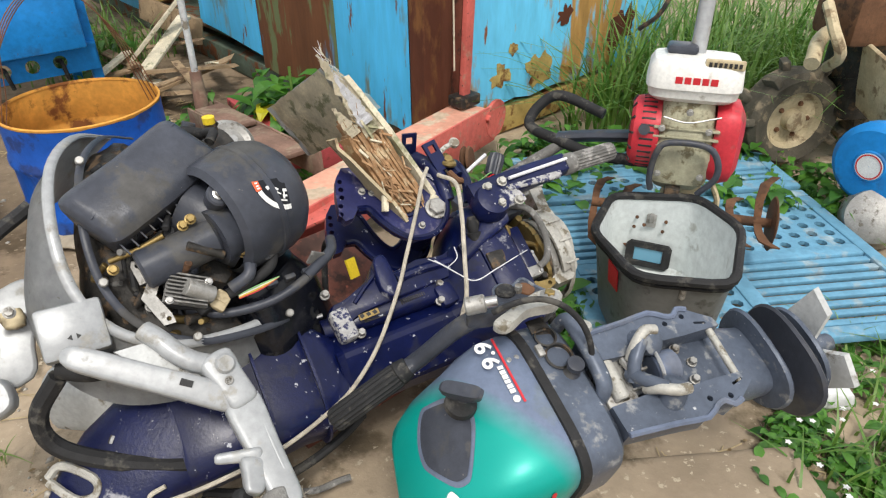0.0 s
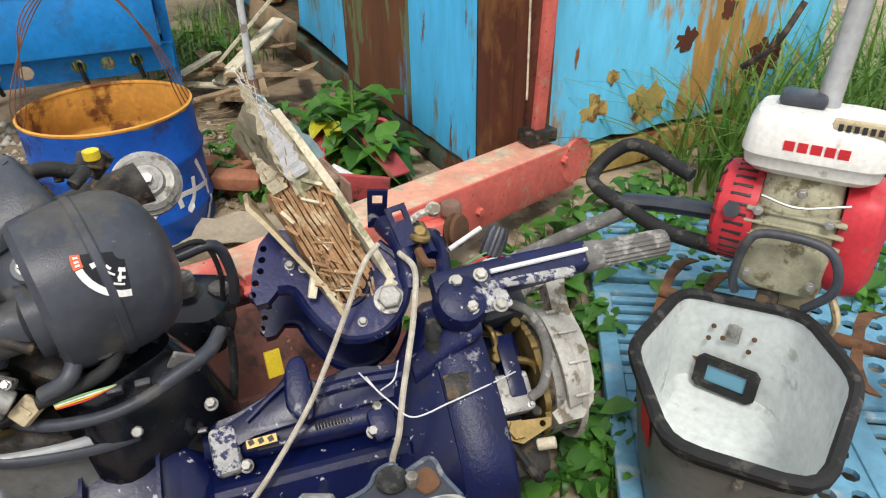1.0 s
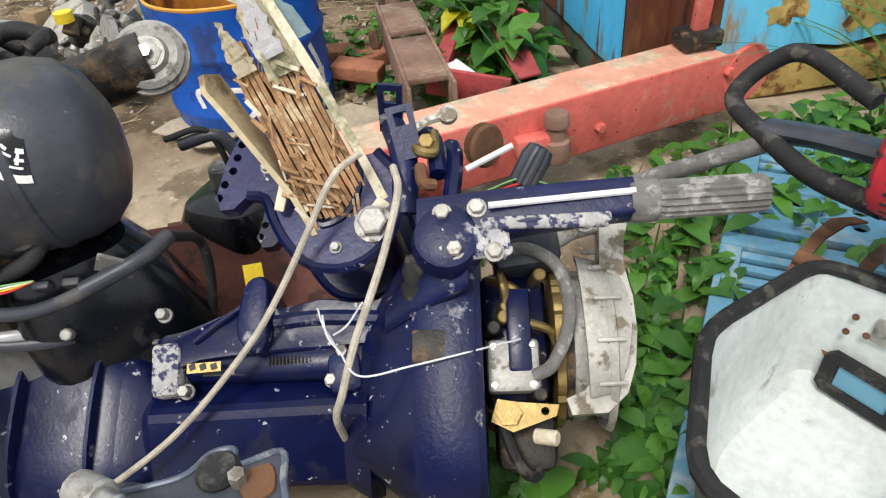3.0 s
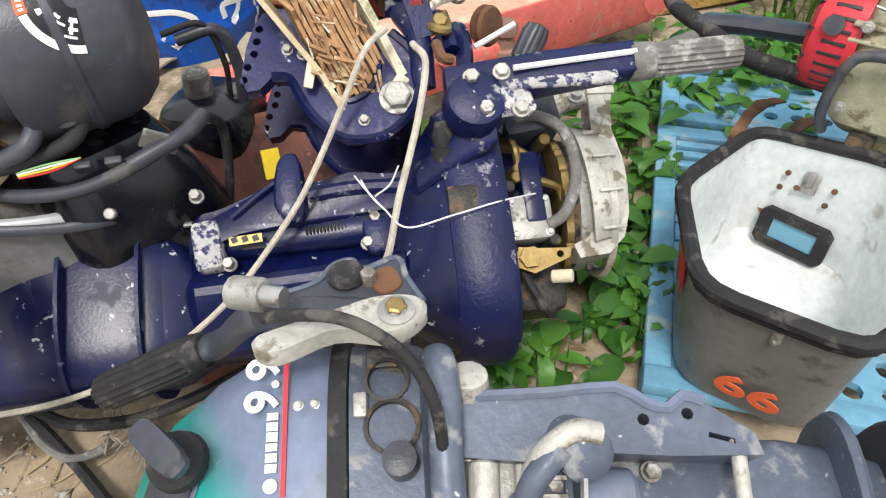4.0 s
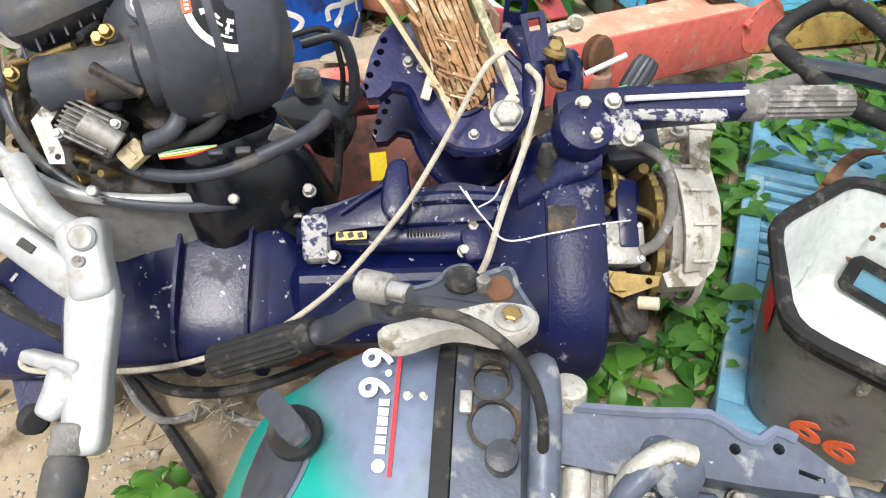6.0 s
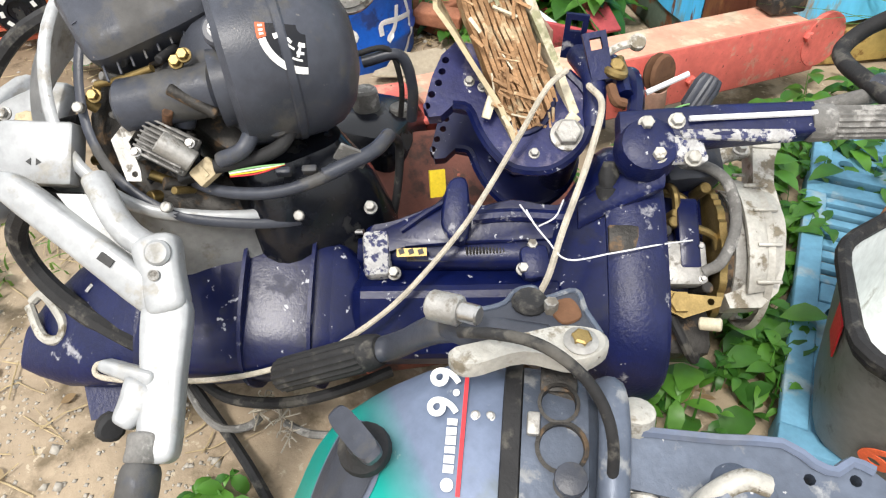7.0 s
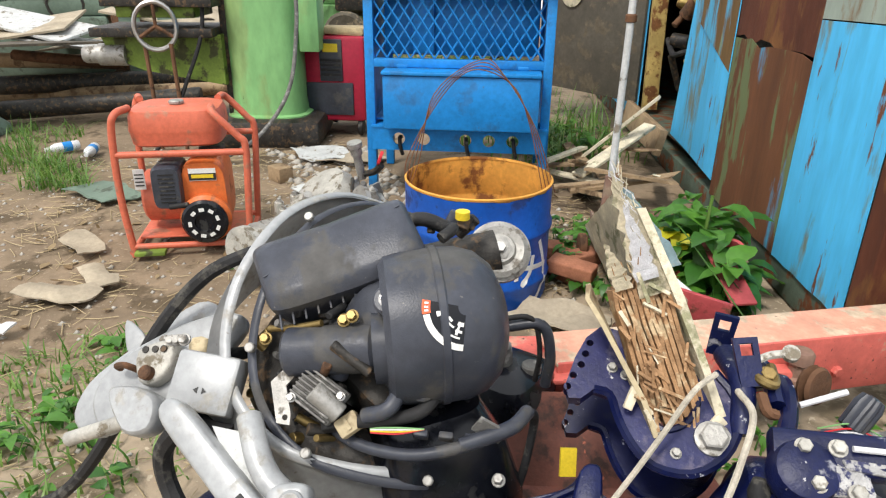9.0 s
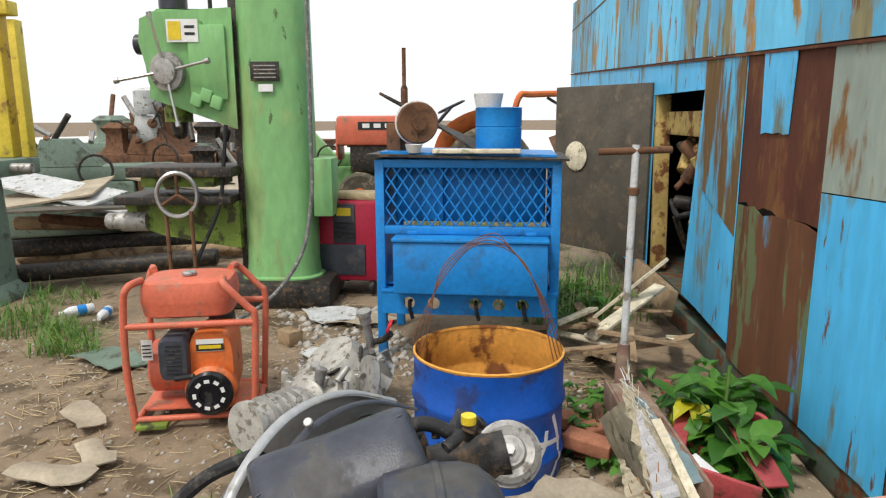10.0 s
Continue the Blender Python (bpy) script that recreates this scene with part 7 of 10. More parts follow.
    rows = [[b.verts.new(p) for p in ra], [b.verts.new(p.lerp(q, 0.35) + Vector((-0.02, -0.02, 0.0))) for p, q in zip(ra, rb)], [b.verts.new(p) for p in rb]]
    for r0, r1 in zip(rows, rows[1:]):
        for i in range(len(r0) - 1):
            b.faces.new((r0[i], r0[i + 1], r1[i + 1], r1[i]))
    bmesh.ops.solidify(b, geom=b.faces[:], thickness=0.006)
    pan = put("lower_pan", b, SILVER, "silver lower cowling pan")
    put("pan_rim", tube([Vector(p) + Vector((-0.008, -0.008, 0.0)) for p in rim], 0.0105, 10, per=5, flat=0.55), SILVER, parent=pan)
    put("pan_lip", tube([Vector(p) + Vector((0.026, 0.03, -0.012)) for p in rim], 0.008, 8, per=5, flat=0.35), BLACK, parent=pan)
    for p in rim[2:9:2]:
        q = Vector(p) + Vector((0.03, 0.03, 0.0))
        put("pan_bolt", cyl(q, q + FACE * 0.014, 0.009, n=8, bevel=0.002), ALU, parent=pan)
    # cast block with arrows, lever arms and leg
    bmx = plane_mat((-0.145, 1.04, 0.575), FACE, (-0.45, 0.4, 0.68))
    b = box((0.115, 0.10, 0.05), bevel=0.008)
    b.transform(bmx)
    blk = put("bracket_block", b, SILVER, "silver cast block with two small arrows")
    for s in (-1, 1):
        b = plate([(s * 0.004, -0.005), (s * 0.012, 0.0), (s * 0.004, 0.006)], 0.001, m=bmx @ Matrix.Translation((0.0, -0.015, 0.0256)))
        put("arrow", b, LABELDARK, parent=blk)
    put("bracket_pad", tube([(-0.16, 1.0, 0.515), (-0.11, 1.02, 0.505), (-0.08, 1.06, 0.50)], 0.024, 10), RUBBER)

    def bar(p, q, w0, w1, t, mtl, name, label="", n=24, power=3.5, parent=None):
        p, q = Vector(p), Vector(q)
        d = (q - p).normalized()
        nn = (FACE - d * FACE.dot(d)).normalized()
        s = d.cross(nn)
        secs = []
        for k, f in ((0, 0.35), (0.015, 0.62), (0.05, 0.86), (0.1, 0.97), (0.2, 1), (0.5, 0.95), (0.85, 1), (0.93, 0.97), (0.97, 0.86), (0.99, 0.68), (1.0, 0.45)):
            w = (w0 + (w1 - w0) * k) * f
            tt = t * (0.5 + 0.5 * f)
            c = p.lerp(q, k)
            secs.append([c + s * a + nn * e for a, e in ring_of(w, tt, n, power)])
        return put(name, loft(secs), mtl, label, parent)
    # forked arm: an outer and an inner prong that meet in a knuckle
    arm = bar((-0.10, 0.972, 0.585), (0.165, 1.088, 0.452), 0.046, 0.054, 0.045, SILVER, "lever_arm", "silver forked arm of the folding tiller", power=5)
    put("inner_prong", tube([(-0.02, 1.085, 0.575), (0.012, 1.083, 0.565), (0.045, 1.083, 0.543), (0.075, 1.09, 0.524), (0.105, 1.108, 0.508)], 0.021, 14, flat=0.9), SILVER, parent=arm)
    bar((0.095, 1.118, 0.522), (0.178, 1.088, 0.446), 0.07, 0.058, 0.046, SILVER, "knuckle", power=4.5, parent=arm)
    put("fork_web", loft([[Vector(p) + FACE * k for p in ((-0.045, 1.03, 0.56), (-0.005, 1.075, 0.56), (0.06, 1.095, 0.515), (0.09, 1.085, 0.495), (0.03, 1.045, 0.515))] for k in (-0.016, 0.002)]), GREYSKIN, parent=arm)
    put("knuckle_boss", cyl(Vector((0.118, 1.118, 0.505)), Vector((0.118, 1.118, 0.505)) + FACE * 0.032, 0.019, n=20, bevel=0.004), SILVER, parent=arm)
    put("knuckle_mark", lathe([(0.0055, 0), (0.007, 0.0012), (0.0085, 0)], 16, m=Matrix.Translation(Vector((0.135, 1.1, 0.484)) + FACE * 0.027) @ basis_to(FACE)), ALU, parent=arm)
    put("pivot_screw", lathe([(0.014, 0), (0.014, 0.012), (0.009, 0.016), (0.009, 0.03)], 14, m=Matrix.Translation((0.115, 1.118, 0.495)) @ basis_to((0.8, 0.3, 0.5))), BRASS, "copper-coloured pivot screw")
    put("notch", box((0.022, 0.012, 0.006), (0.093, 1.045, 0.515), (40, 30, 30)), LABELDARK)
    leg = bar((0.155, 1.098, 0.46), (0.325, 0.984, 0.341), 0.074, 0.054, 0.038, SILVER, "tiller_leg", "silver tiller leg, bleached white", power=5.5)
    bar((0.245, 1.03, 0.402), (0.178, 0.98, 0.414), 0.03, 0.018, 0.03, SILVER, "leg_wing", power=4, parent=leg)
    bar((0.24, 1.02, 0.398), (0.262, 0.965, 0.372), 0.07, 0.03, 0.032, SILVER, "leg_wing", power=4, parent=leg)
    bar((0.175, 1.107, 0.468), (0.30, 1.018, 0.379), 0.012, 0.01, 0.012, SILVER, "leg_rib", power=3, parent=leg)
    put("leg_hinge", cyl(Vector((0.158, 1.072, 0.44)), Vector((0.185, 1.11, 0.447)), 0.016, n=16, bevel=0.003), BLACK, parent=leg)
    bar((0.286, 0.99, 0.364), (0.315, 0.966, 0.344), 0.05, 0.05, 0.05, GRIP, "leg_collar", n=20, power=2)
    bar((0.31, 0.97, 0.347), (0.42, 0.875, 0.265), 0.055, 0.058, 0.055, BLACK, "leg_grip", "black rubber grip", n=20, power=2)
    put("leg_knob", rough_up(cyl((0.235, 0.95, 0.36), (0.258, 0.955, 0.372), 0.02, n=12, bevel=0.005), 0.004, 40), RUBBER, parent=leg)
    # silver skirt, swivel castings and lugs on the far side
    nrm = Vector((0.5, -0.5, 0.7)).normalized()

    def sheet(outline, lift, thick, mtl, name, label="", parent=None, bend=0.0, n=4):
        ring = smooth_line([outline[-1], *outline, outline[0], outline[1]], n)[n:-n][:-1]
        mid = sum(ring, Vector()) / len(ring)
        secs = []
        for k, inset in ((0.0, 0.004), (0.2, 0.0), (0.75, 0.0), (0.93, 0.003), (1.0, 0.007)):
            secs.append([p + (mid - p).normalized() * inset + nrm * (lift + thick * k - bend * (p - mid).length_squared) for p in ring])
        return put(name, loft(secs), mtl, label, parent)
    skirt = sheet([(-0.435, 1.047, 0.607), (-0.383, 1.08, 0.595), (-0.36, 1.014, 0.531), (-0.352, 0.943, 0.475), (-0.35, 0.829, 0.392), (-0.419, 0.773, 0.402), (-0.456, 0.815, 0.457), (-0.445, 0.925, 0.528)], -0.035, 0.012, SILVER, "skirt", "smooth silver skirt plate", None, 0.5)
    sheet([(-0.509, 0.904, 0.56), (-0.452, 0.934, 0.54), (-0.434, 0.911, 0.511), (-0.46, 0.895, 0.518)], -0.045, 0.01, SILVER, "skirt_ear", parent=skirt)
    disc = sheet([(-0.399, 0.829, 0.428), (-0.43, 0.86, 0.471), (-0.426, 0.922, 0.513), (-0.397, 1.028, 0.568), (-0.354, 1.114, 0.599), (-0.311, 1.128, 0.577), (-0.286, 1.053, 0.507), (-0.26, 1.003, 0.453), (-0.325, 0.909, 0.432), (-0.335, 0.849, 0.396)], -0.012, 0.018, SILVER, "swivel_disc", "rounded silver swivel casting", None, 0.6)
    sheet([(-0.397, 0.953, 0.514), (-0.369, 1.015, 0.539), (-0.331, 1.009, 0.507), (-0.327, 0.97, 0.476), (-0.352, 0.943, 0.475)], 0.0, 0.035, WHITE_ALU, "clamp_lug", parent=disc, n=3)
    sheet([(-0.364, 0.899, 0.452), (-0.335, 0.945, 0.468), (-0.289, 0.979, 0.456), (-0.256, 0.958, 0.417), (-0.288, 0.911, 0.406)], 0.004, 0.05, SILVER, "swivel_hub", parent=disc)
    sheet([(-0.345, 1.05, 0.55), (-0.318, 1.075, 0.555), (-0.3, 1.06, 0.53), (-0.322, 1.035, 0.53)], 0.0, 0.03, CREAM, "cream_block", parent=disc, n=2)
    for q, r in (((-0.385, 0.968, 0.518), 0.007), ((-0.372, 0.985, 0.522), 0.007), ((-0.36, 1.0, 0.526), 0.007)):
        put("lug_hole", cyl(Vector(q) + nrm * 0.033, Vector(q) + nrm * 0.0365, r, n=12), DARKMETAL, parent=disc)
    put("hub_pin", cyl(Vector((-0.345, 0.965, 0.488)) + nrm * 0.02, Vector((-0.345, 0.965, 0.488)) + nrm * 0.05, 0.014, n=16, bevel=0.003), RUSTY, parent=disc)
    put("hook", tube([Vector((-0.40, 0.905, 0.49)) + nrm * 0.01, Vector((-0.395, 0.91, 0.492)) + nrm * 0.03, Vector((-0.385, 0.925, 0.495)) + nrm * 0.03, Vector((-0.38, 0.935, 0.49)) + nrm * 0.012], 0.0065, 8), RUSTY, parent=disc)
    put("push_rod", cyl((-0.30, 0.93, 0.44), (-0.40, 0.78, 0.36), 0.015, n=14, bevel=0.003), WHITE_ALU, parent=disc)
    for q in ((-0.262, 1.085, 0.555), (-0.235, 1.06, 0.53)):
        put("rubber_stop", tube([Vector(q), Vector(q) + Vector((0.03, 0.035, 0.012))], 0.016, 12, flat=0.7), RUBBER, parent=disc)
    for k in range(4):
        hexbolt(Vector((-0.27 - 0.04 * k, 1.02 - 0.01 * k, 0.6 - 0.02 * k)) + off.translation, FACE, 0.009, 0.014, ALU, o)
    put("main_cable", tube([(-0.36, 1.2, 0.72), (-0.40, 1.08, 0.66), (-0.43, 0.96, 0.52), (-0.46, 0.86, 0.32), (-0.56, 0.7, 0.1), (-0.72, 0.5, 0.02)], 0.015, 8), RUBBER, "thick black cable")
    put("main_cable", tube([(-0.16, 0.99, 0.5), (-0.2, 0.95, 0.42), (-0.19, 0.95, 0.34), (-0.1, 0.98, 0.3), (0.02, 1.04, 0.27), (0.1, 1.1, 0.26)], 0.018, 8), RUBBER)
    # dark filler mass and added clutter close the gap in the pan behind the cover
    core = [Vector(p) - FACE * 0.075 for p in ((-0.36, 1.46, 0.70), (-0.26, 1.32, 0.72), (-0.17, 1.21, 0.65), (-0.09, 1.15, 0.565), (0.0, 1.19, 0.50), (0.06, 1.27, 0.47))]
    put("crankcase", rough_up(tube(core, 0.075, 16), 0.012, 22, 3.0), DARKMETAL, "dark filler mass added inside the pan")
    line = smooth_line(core, 8)
    random.seed(44)
    for k in range(46):
        c = random.choice(line[4:-4])
        p = c + FACE * random.uniform(0.055, 0.085) + Vector((random.uniform(-0.05, 0.05), random.uniform(-0.04, 0.05), random.uniform(-0.04, 0.04)))
        q = p + Vector((random.uniform(-0.05, 0.05), random.uniform(-0.05, 0.05), random.uniform(-0.03, 0.03)))
        put("engine_fitting", cyl(p, q, random.uniform(0.004, 0.013), n=10, bevel=0.001), random.choice((DARKMETAL, BLACK, RUBBER, ALU, RUBBER, BRASS, GRIP)))
    for k in range(7):
        c0, c1 = random.choice(line[2:14]), random.choice(line[20:38])
        mid = (c0 + c1) / 2
        put("engine_hose", tube([c0 + FACE * 0.06, c0.lerp(mid, 0.6) + FACE * random.uniform(0.075, 0.1), mid.lerp(c1, 0.5) + FACE * random.uniform(0.07, 0.1), c1 + FACE * 0.06], random.uniform(0.0035, 0.008), 8), random.choice((RUBBER, RUBBER, BLACK, GRIP)))
    # support under the tipped engine
    put("drive_leg", along_x([(-0.5, 0.16, 0.2, 1.22, 0.14), (-0.2, 0.2, 0.22, 1.28, 0.18), (0.02, 0.22, 0.2, 1.36, 0.2)], 20, 3), GREYSKIN)
    return o


silver_motor()

# ---- fuel tank behind ----
bm = loft([[(x, y, z) for x, y in ring_of(w, d, 28, 4)] for z, w, d in ((0.0, 0.2, 0.2), (0.02, 0.22, 0.23), (0.22, 0.22, 0.23), (0.26, 0.18, 0.2), (0.275, 0.1, 0.12))])
tk = thing("fuel_canister", Matrix.Translation((-0.30, 1.74, 0.06)) @ pose(0, 0, 0, 0, 0, 30), "black plastic fuel canister with grey screw cap", "canister")
part("body", bm, BLACK_GLOSS, tk)
part("cap", lathe([(0.032, 0), (0.034, 0.006), (0.03, 0.05), (0.024, 0.056)], 20, wave=0.03, waves=10, m=Matrix.Translation((-0.02, 0.0, 0.27))), GRIP, tk, "grey screw cap")
part("vent", cyl((0.06, 0.02, 0.26), (0.06, 0.02, 0.285), 0.025, n=16, bevel=0.004), GRIP, tk)



# ---- broken transom board clamped in the bracket ----
def board():
    foot, top = Vector((0.262, 1.73, 0.545)), Vector((0.115, 1.715, 0.775))
    d = (top - foot).normalized()
    face = Vector((0.62, -0.42, 0.66))
    face = (face - d * face.dot(d)).normalized()
    s = d.cross(face)
    m = Matrix(((s[0], d[0], face[0], foot[0]), (s[1], d[1], face[1], foot[1]), (s[2], d[2], face[2], foot[2]), (0, 0, 0, 1)))
    o = thing("broken_board", m, "broken plywood transom piece with grey skin and splinters", "wood")
    L = (top - foot).length
    random.seed(21)
    for k in range(11):
        x = -0.045 + 0.0085 * k
        h0, h1 = random.uniform(-0.01, 0.02), L - random.uniform(-0.02, 0.05)
        b = bmesh.new()
        secs = []
        for i in range(9):
            y = h0 + (h1 - h0) * i / 8
            j, q = random.uniform(-0.0015, 0.0015), 0.017 + random.uniform(-0.006, 0.006)
            secs.append([(x - 0.0033 + j, y, -0.03), (x + 0.0033 + j, y, -0.03), (x + 0.0033 + j, y, q), (x - 0.0033 + j, y, q)])
        part("ply_strip", loft(secs), PLY, o, smooth=False)
    for k in range(46):
        x, y = random.uniform(-0.05, 0.045), random.uniform(0.0, L * 0.95)
        if random.random() < 0.55:
            x, y = random.uniform(-0.055, 0.0), random.uniform(0.02, 0.12)
        a = random.uniform(60, 150)
        w = random.uniform(0.0025, 0.006)
        b = box((random.uniform(0.02, 0.055), w, w * 0.7), (x, y, 0.022 + random.uniform(0, 0.012)), (random.uniform(-30, 30), random.uniform(-25, 25), a))
        part("splinter", b, random.choice((PLY, PLY, PALEWOOD)), o, smooth=False)
    b = loft([[(x + dx, y, z) for x, z in ((0.05, -0.035), (0.064, -0.035), (0.064, 0.03), (0.05, 0.03))] for y, dx in ((0.0, 0), (0.08, 0.0), (0.2, -0.004), (L + 0.02, -0.012), (L + 0.09, -0.02))])
    part("skin_strip", rough_up(b, 0.003, 60), PALEWOOD, o, "pale laminate edge", smooth=False)
    b = loft([[(x + dx, y, z) for x, z in ((-0.058, -0.03), (-0.05, -0.03), (-0.05 - k, 0.035), (-0.058 - k, 0.035))] for y, dx, k in ((0.0, 0, 0.0), (0.06, 0, 0.002), (L * 0.5, -0.004, 0.01), (L * 0.75, -0.01, 0.02), (L * 0.9, -0.016, 0.022), (L * 0.97, -0.02, 0.012))])
    part("skin_strip", rough_up(b, 0.004, 50), CREAM, o, "cream laminate edge curling away")
    # one torn tongue of laminate at the upper end: grey skin, pale core, blue skin
    def torn_sheet(x0, w0, x1, y0, y1, z, mtl, name, label, seed, rag, ends=1):
        b = bmesh.new()
        n = 16
        left, right = [], []
        for i in range(n + 1):
            t = i / n
            ww = w0 * (1 - t ** 1.7) * 0.5 + 0.001
            cx = x0 + (x1 - x0) * t
            ja, jb = rag * noise.noise(Vector((i * 1.3, seed, 0))), rag * noise.noise(Vector((i * 1.1, seed + 4, 2)))
            zz = z - 0.012 * t + 0.004 * noise.noise(Vector((i * 0.7, seed, 5)))
            left.append(b.verts.new((cx - ww + ja, y0 + (y1 - y0) * t, zz)))
            right.append(b.verts.new((cx + ww + jb, y0 + (y1 - y0) * t + 0.3 * ja, zz + 0.004)))
        for i in range(n):
            b.faces.new((left[i], right[i], right[i + 1], left[i + 1]))
        bmesh.ops.solidify(b, geom=b.faces[:], thickness=0.005)
        part(name, b, mtl, o, label, smooth=False)
    # the slab of gelcoat still hanging on behind the torn core, and its pale underside
    inv = m.inverted()
    quad = [inv @ Vector(p) for p in ((-0.265, 1.915, 0.68), (0.035, 1.735, 0.885), (0.148, 1.715, 0.755), (-0.172, 1.955, 0.53))]

    def slab(drop, shrink, thick, mtl, name, label, seed):
        b = bmesh.new()
        nor = (quad[1] - quad[0]).cross(quad[3] - quad[0]).normalized()
        nor = -nor if nor.z < 0 else nor
        grid = []
        for i in range(13):
            row = []
            for j in range(11):
                u, w = shrink + (1 - shrink) * i / 12, j / 10
                p = quad[0].lerp(quad[1], u).lerp(quad[3].lerp(quad[2], u), w)
                if i == 0 or j == 0:
                    p += (quad[0] - quad[2]).normalized() * (0.016 * noise.noise(Vector((i * 1.7 + seed, j * 1.9, seed))) + 0.01 * noise.noise(Vector((i * 5.0, j * 5.0, seed))))
                row.append(b.verts.new(p - nor * drop + nor * 0.004 * noise.noise(Vector((i * 0.5, j * 0.5, seed)))))
            grid.append(row)
        for r0, r1 in zip(grid, grid[1:]):
            for j in range(10):
                b.faces.new((r0[j], r0[j + 1], r1[j + 1], r1[j]))
        bmesh.ops.solidify(b, geom=b.faces[:], thickness=thick)
        part(name, b, mtl, o, label, smooth=False)
    slab(0.0, 0.0, 0.006, GREYSKIN, "grey_skin", "peeling grey gelcoat skin", 7.0)
    slab(0.008, 0.12, 0.014, PALEWOOD, "torn_core", "pale torn core under the skin", 11.0)
    torn_sheet(0.022, 0.06, 0.012, L * 0.8, L + 0.165, 0.022, PALEWOOD, "torn_laminate", "jagged pale torn laminate", 9, 0.012)
    torn_sheet(0.05, 0.05, 0.02, L * 0.93, L + 0.15, 0.014, BLUESKIN, "torn_laminate", "pale blue torn gelcoat", 15, 0.009)
    torn_sheet(0.012, 0.035, 0.016, L * 0.9, L + 0.11, 0.028, TWINE, "torn_laminate", "white glass fibre layer", 23, 0.012)
    torn_sheet(-0.03, 0.03, -0.035, L * 0.88, L + 0.05, 0.024, PALEWOOD, "torn_laminate", "jagged pale torn laminate", 31, 0.01)
    for k in range(70):
        t = random.random()
        x = 0.055 - 0.035 * t + random.choice((-0.045, -0.03, 0.0)) * (1 - t) + random.uniform(-0.006, 0.006)
        y = L * 0.9 + 0.19 * t
        b = cyl((x, y, 0.018), (x + random.uniform(-0.02, 0.012), y + random.uniform(0.008, 0.032), 0.018 + random.uniform(-0.01, 0.016)), 0.0011, 0.0003, n=4)
        part("fibre", b, random.choice((PALEWOOD, TWINE)), o)
    for k in range(26):
        x, y = random.uniform(-0.05, 0.04), L * random.uniform(0.82, 0.97)
        b = cyl((x, y, 0.016), (x + random.uniform(-0.012, 0.012), y + random.uniform(0.015, 0.04), 0.02 + random.uniform(-0.01, 0.012)), 0.0018, 0.0006, n=4)
        part("fibre", b, PLY, o)
    part("wedge", box((0.055, 0.022, 0.03), (0.035, -0.012, 0.02), (0, 0, 25), bevel=0.003), PALEWOOD, o)
    part("wedge", box((0.04, 0.014, 0.014), (-0.07, 0.07, 0.025), (0, 0, 50), bevel=0.002), PALEWOOD, o)


board()


# ---- ropes and cables ----
def rope(name, pts, r, mtl, label, cat, twist=True):
    line = smooth_line(pts, 8)
    bm = bmesh.new()
    if twist:
        for k in range(3):
            hp_ = []
            run = 0.0
            for i, p in enumerate(line):
                d = (line[min(i + 1, len(line) - 1)] - line[max(i - 1, 0)]).normalized()
                u = d.cross(Vector((0.2, 0.1, 1))).normalized()
                w = u.cross(d)
                if i:
                    run += (p - line[i - 1]).length
                a = run / r * 0.55 + k * 2.094
                hp_.append(p + (u * math.cos(a) + w * math.sin(a)) * r * 0.42)
            tube(hp_, r * 0.62, 6, bm=bm, per=2)
    else:
        tube(pts, r, 8, bm=bm, per=8)
    return solo(name, bm, mtl, label, cat)


rope("rope", ROPE_A, 0.0048, ROPE, "dirty white rope tied to the clamp and trailing over the motors", "rope", False)
rope("rope", ROPE_B, 0.0055, ROPE, "grey-white rope hanging from the clamp over the navy motor", "rope", False)
for w in (WIRE_A, WIRE_B, WIRE_C):
    rope("twine", w, 0.0014, TWINE, "thin white twine knotted over the navy motor", "twine", False)
rope("cable", CABLE_A, 0.011, RUBBER, "black rubber cable lying on bare earth", "cable", False)
rope("cable", CABLE_B, 0.011, RUBBER, "black rubber cable under the tiller grip", "cable", False)
rope("cable", CABLE_C, 0.008, GRIP, "dusty grey cord on bare earth", "cable", False)
rope("cable", CABLE_D, 0.008, GRIP, "dusty grey cord end on bare earth", "cable", False)
random.seed(4)
for c in TWINE_TUFTS:
    bm = bmesh.new()
    for k in range(16):
        e = Vector(c) + Vector((random.gauss(0, 0.018), random.gauss(0, 0.018), random.gauss(0.004, 0.012)))
        mdl = (Vector(c) + e) / 2 + Vector((random.gauss(0, 0.006), random.gauss(0, 0.006), 0.006))
        tube([c, mdl, e], 0.0016, 4, bm=bm, per=3)
    solo("frayed_knot", bm, ROPE, "frayed white knot of old cord", "knot", group="frayed knots")


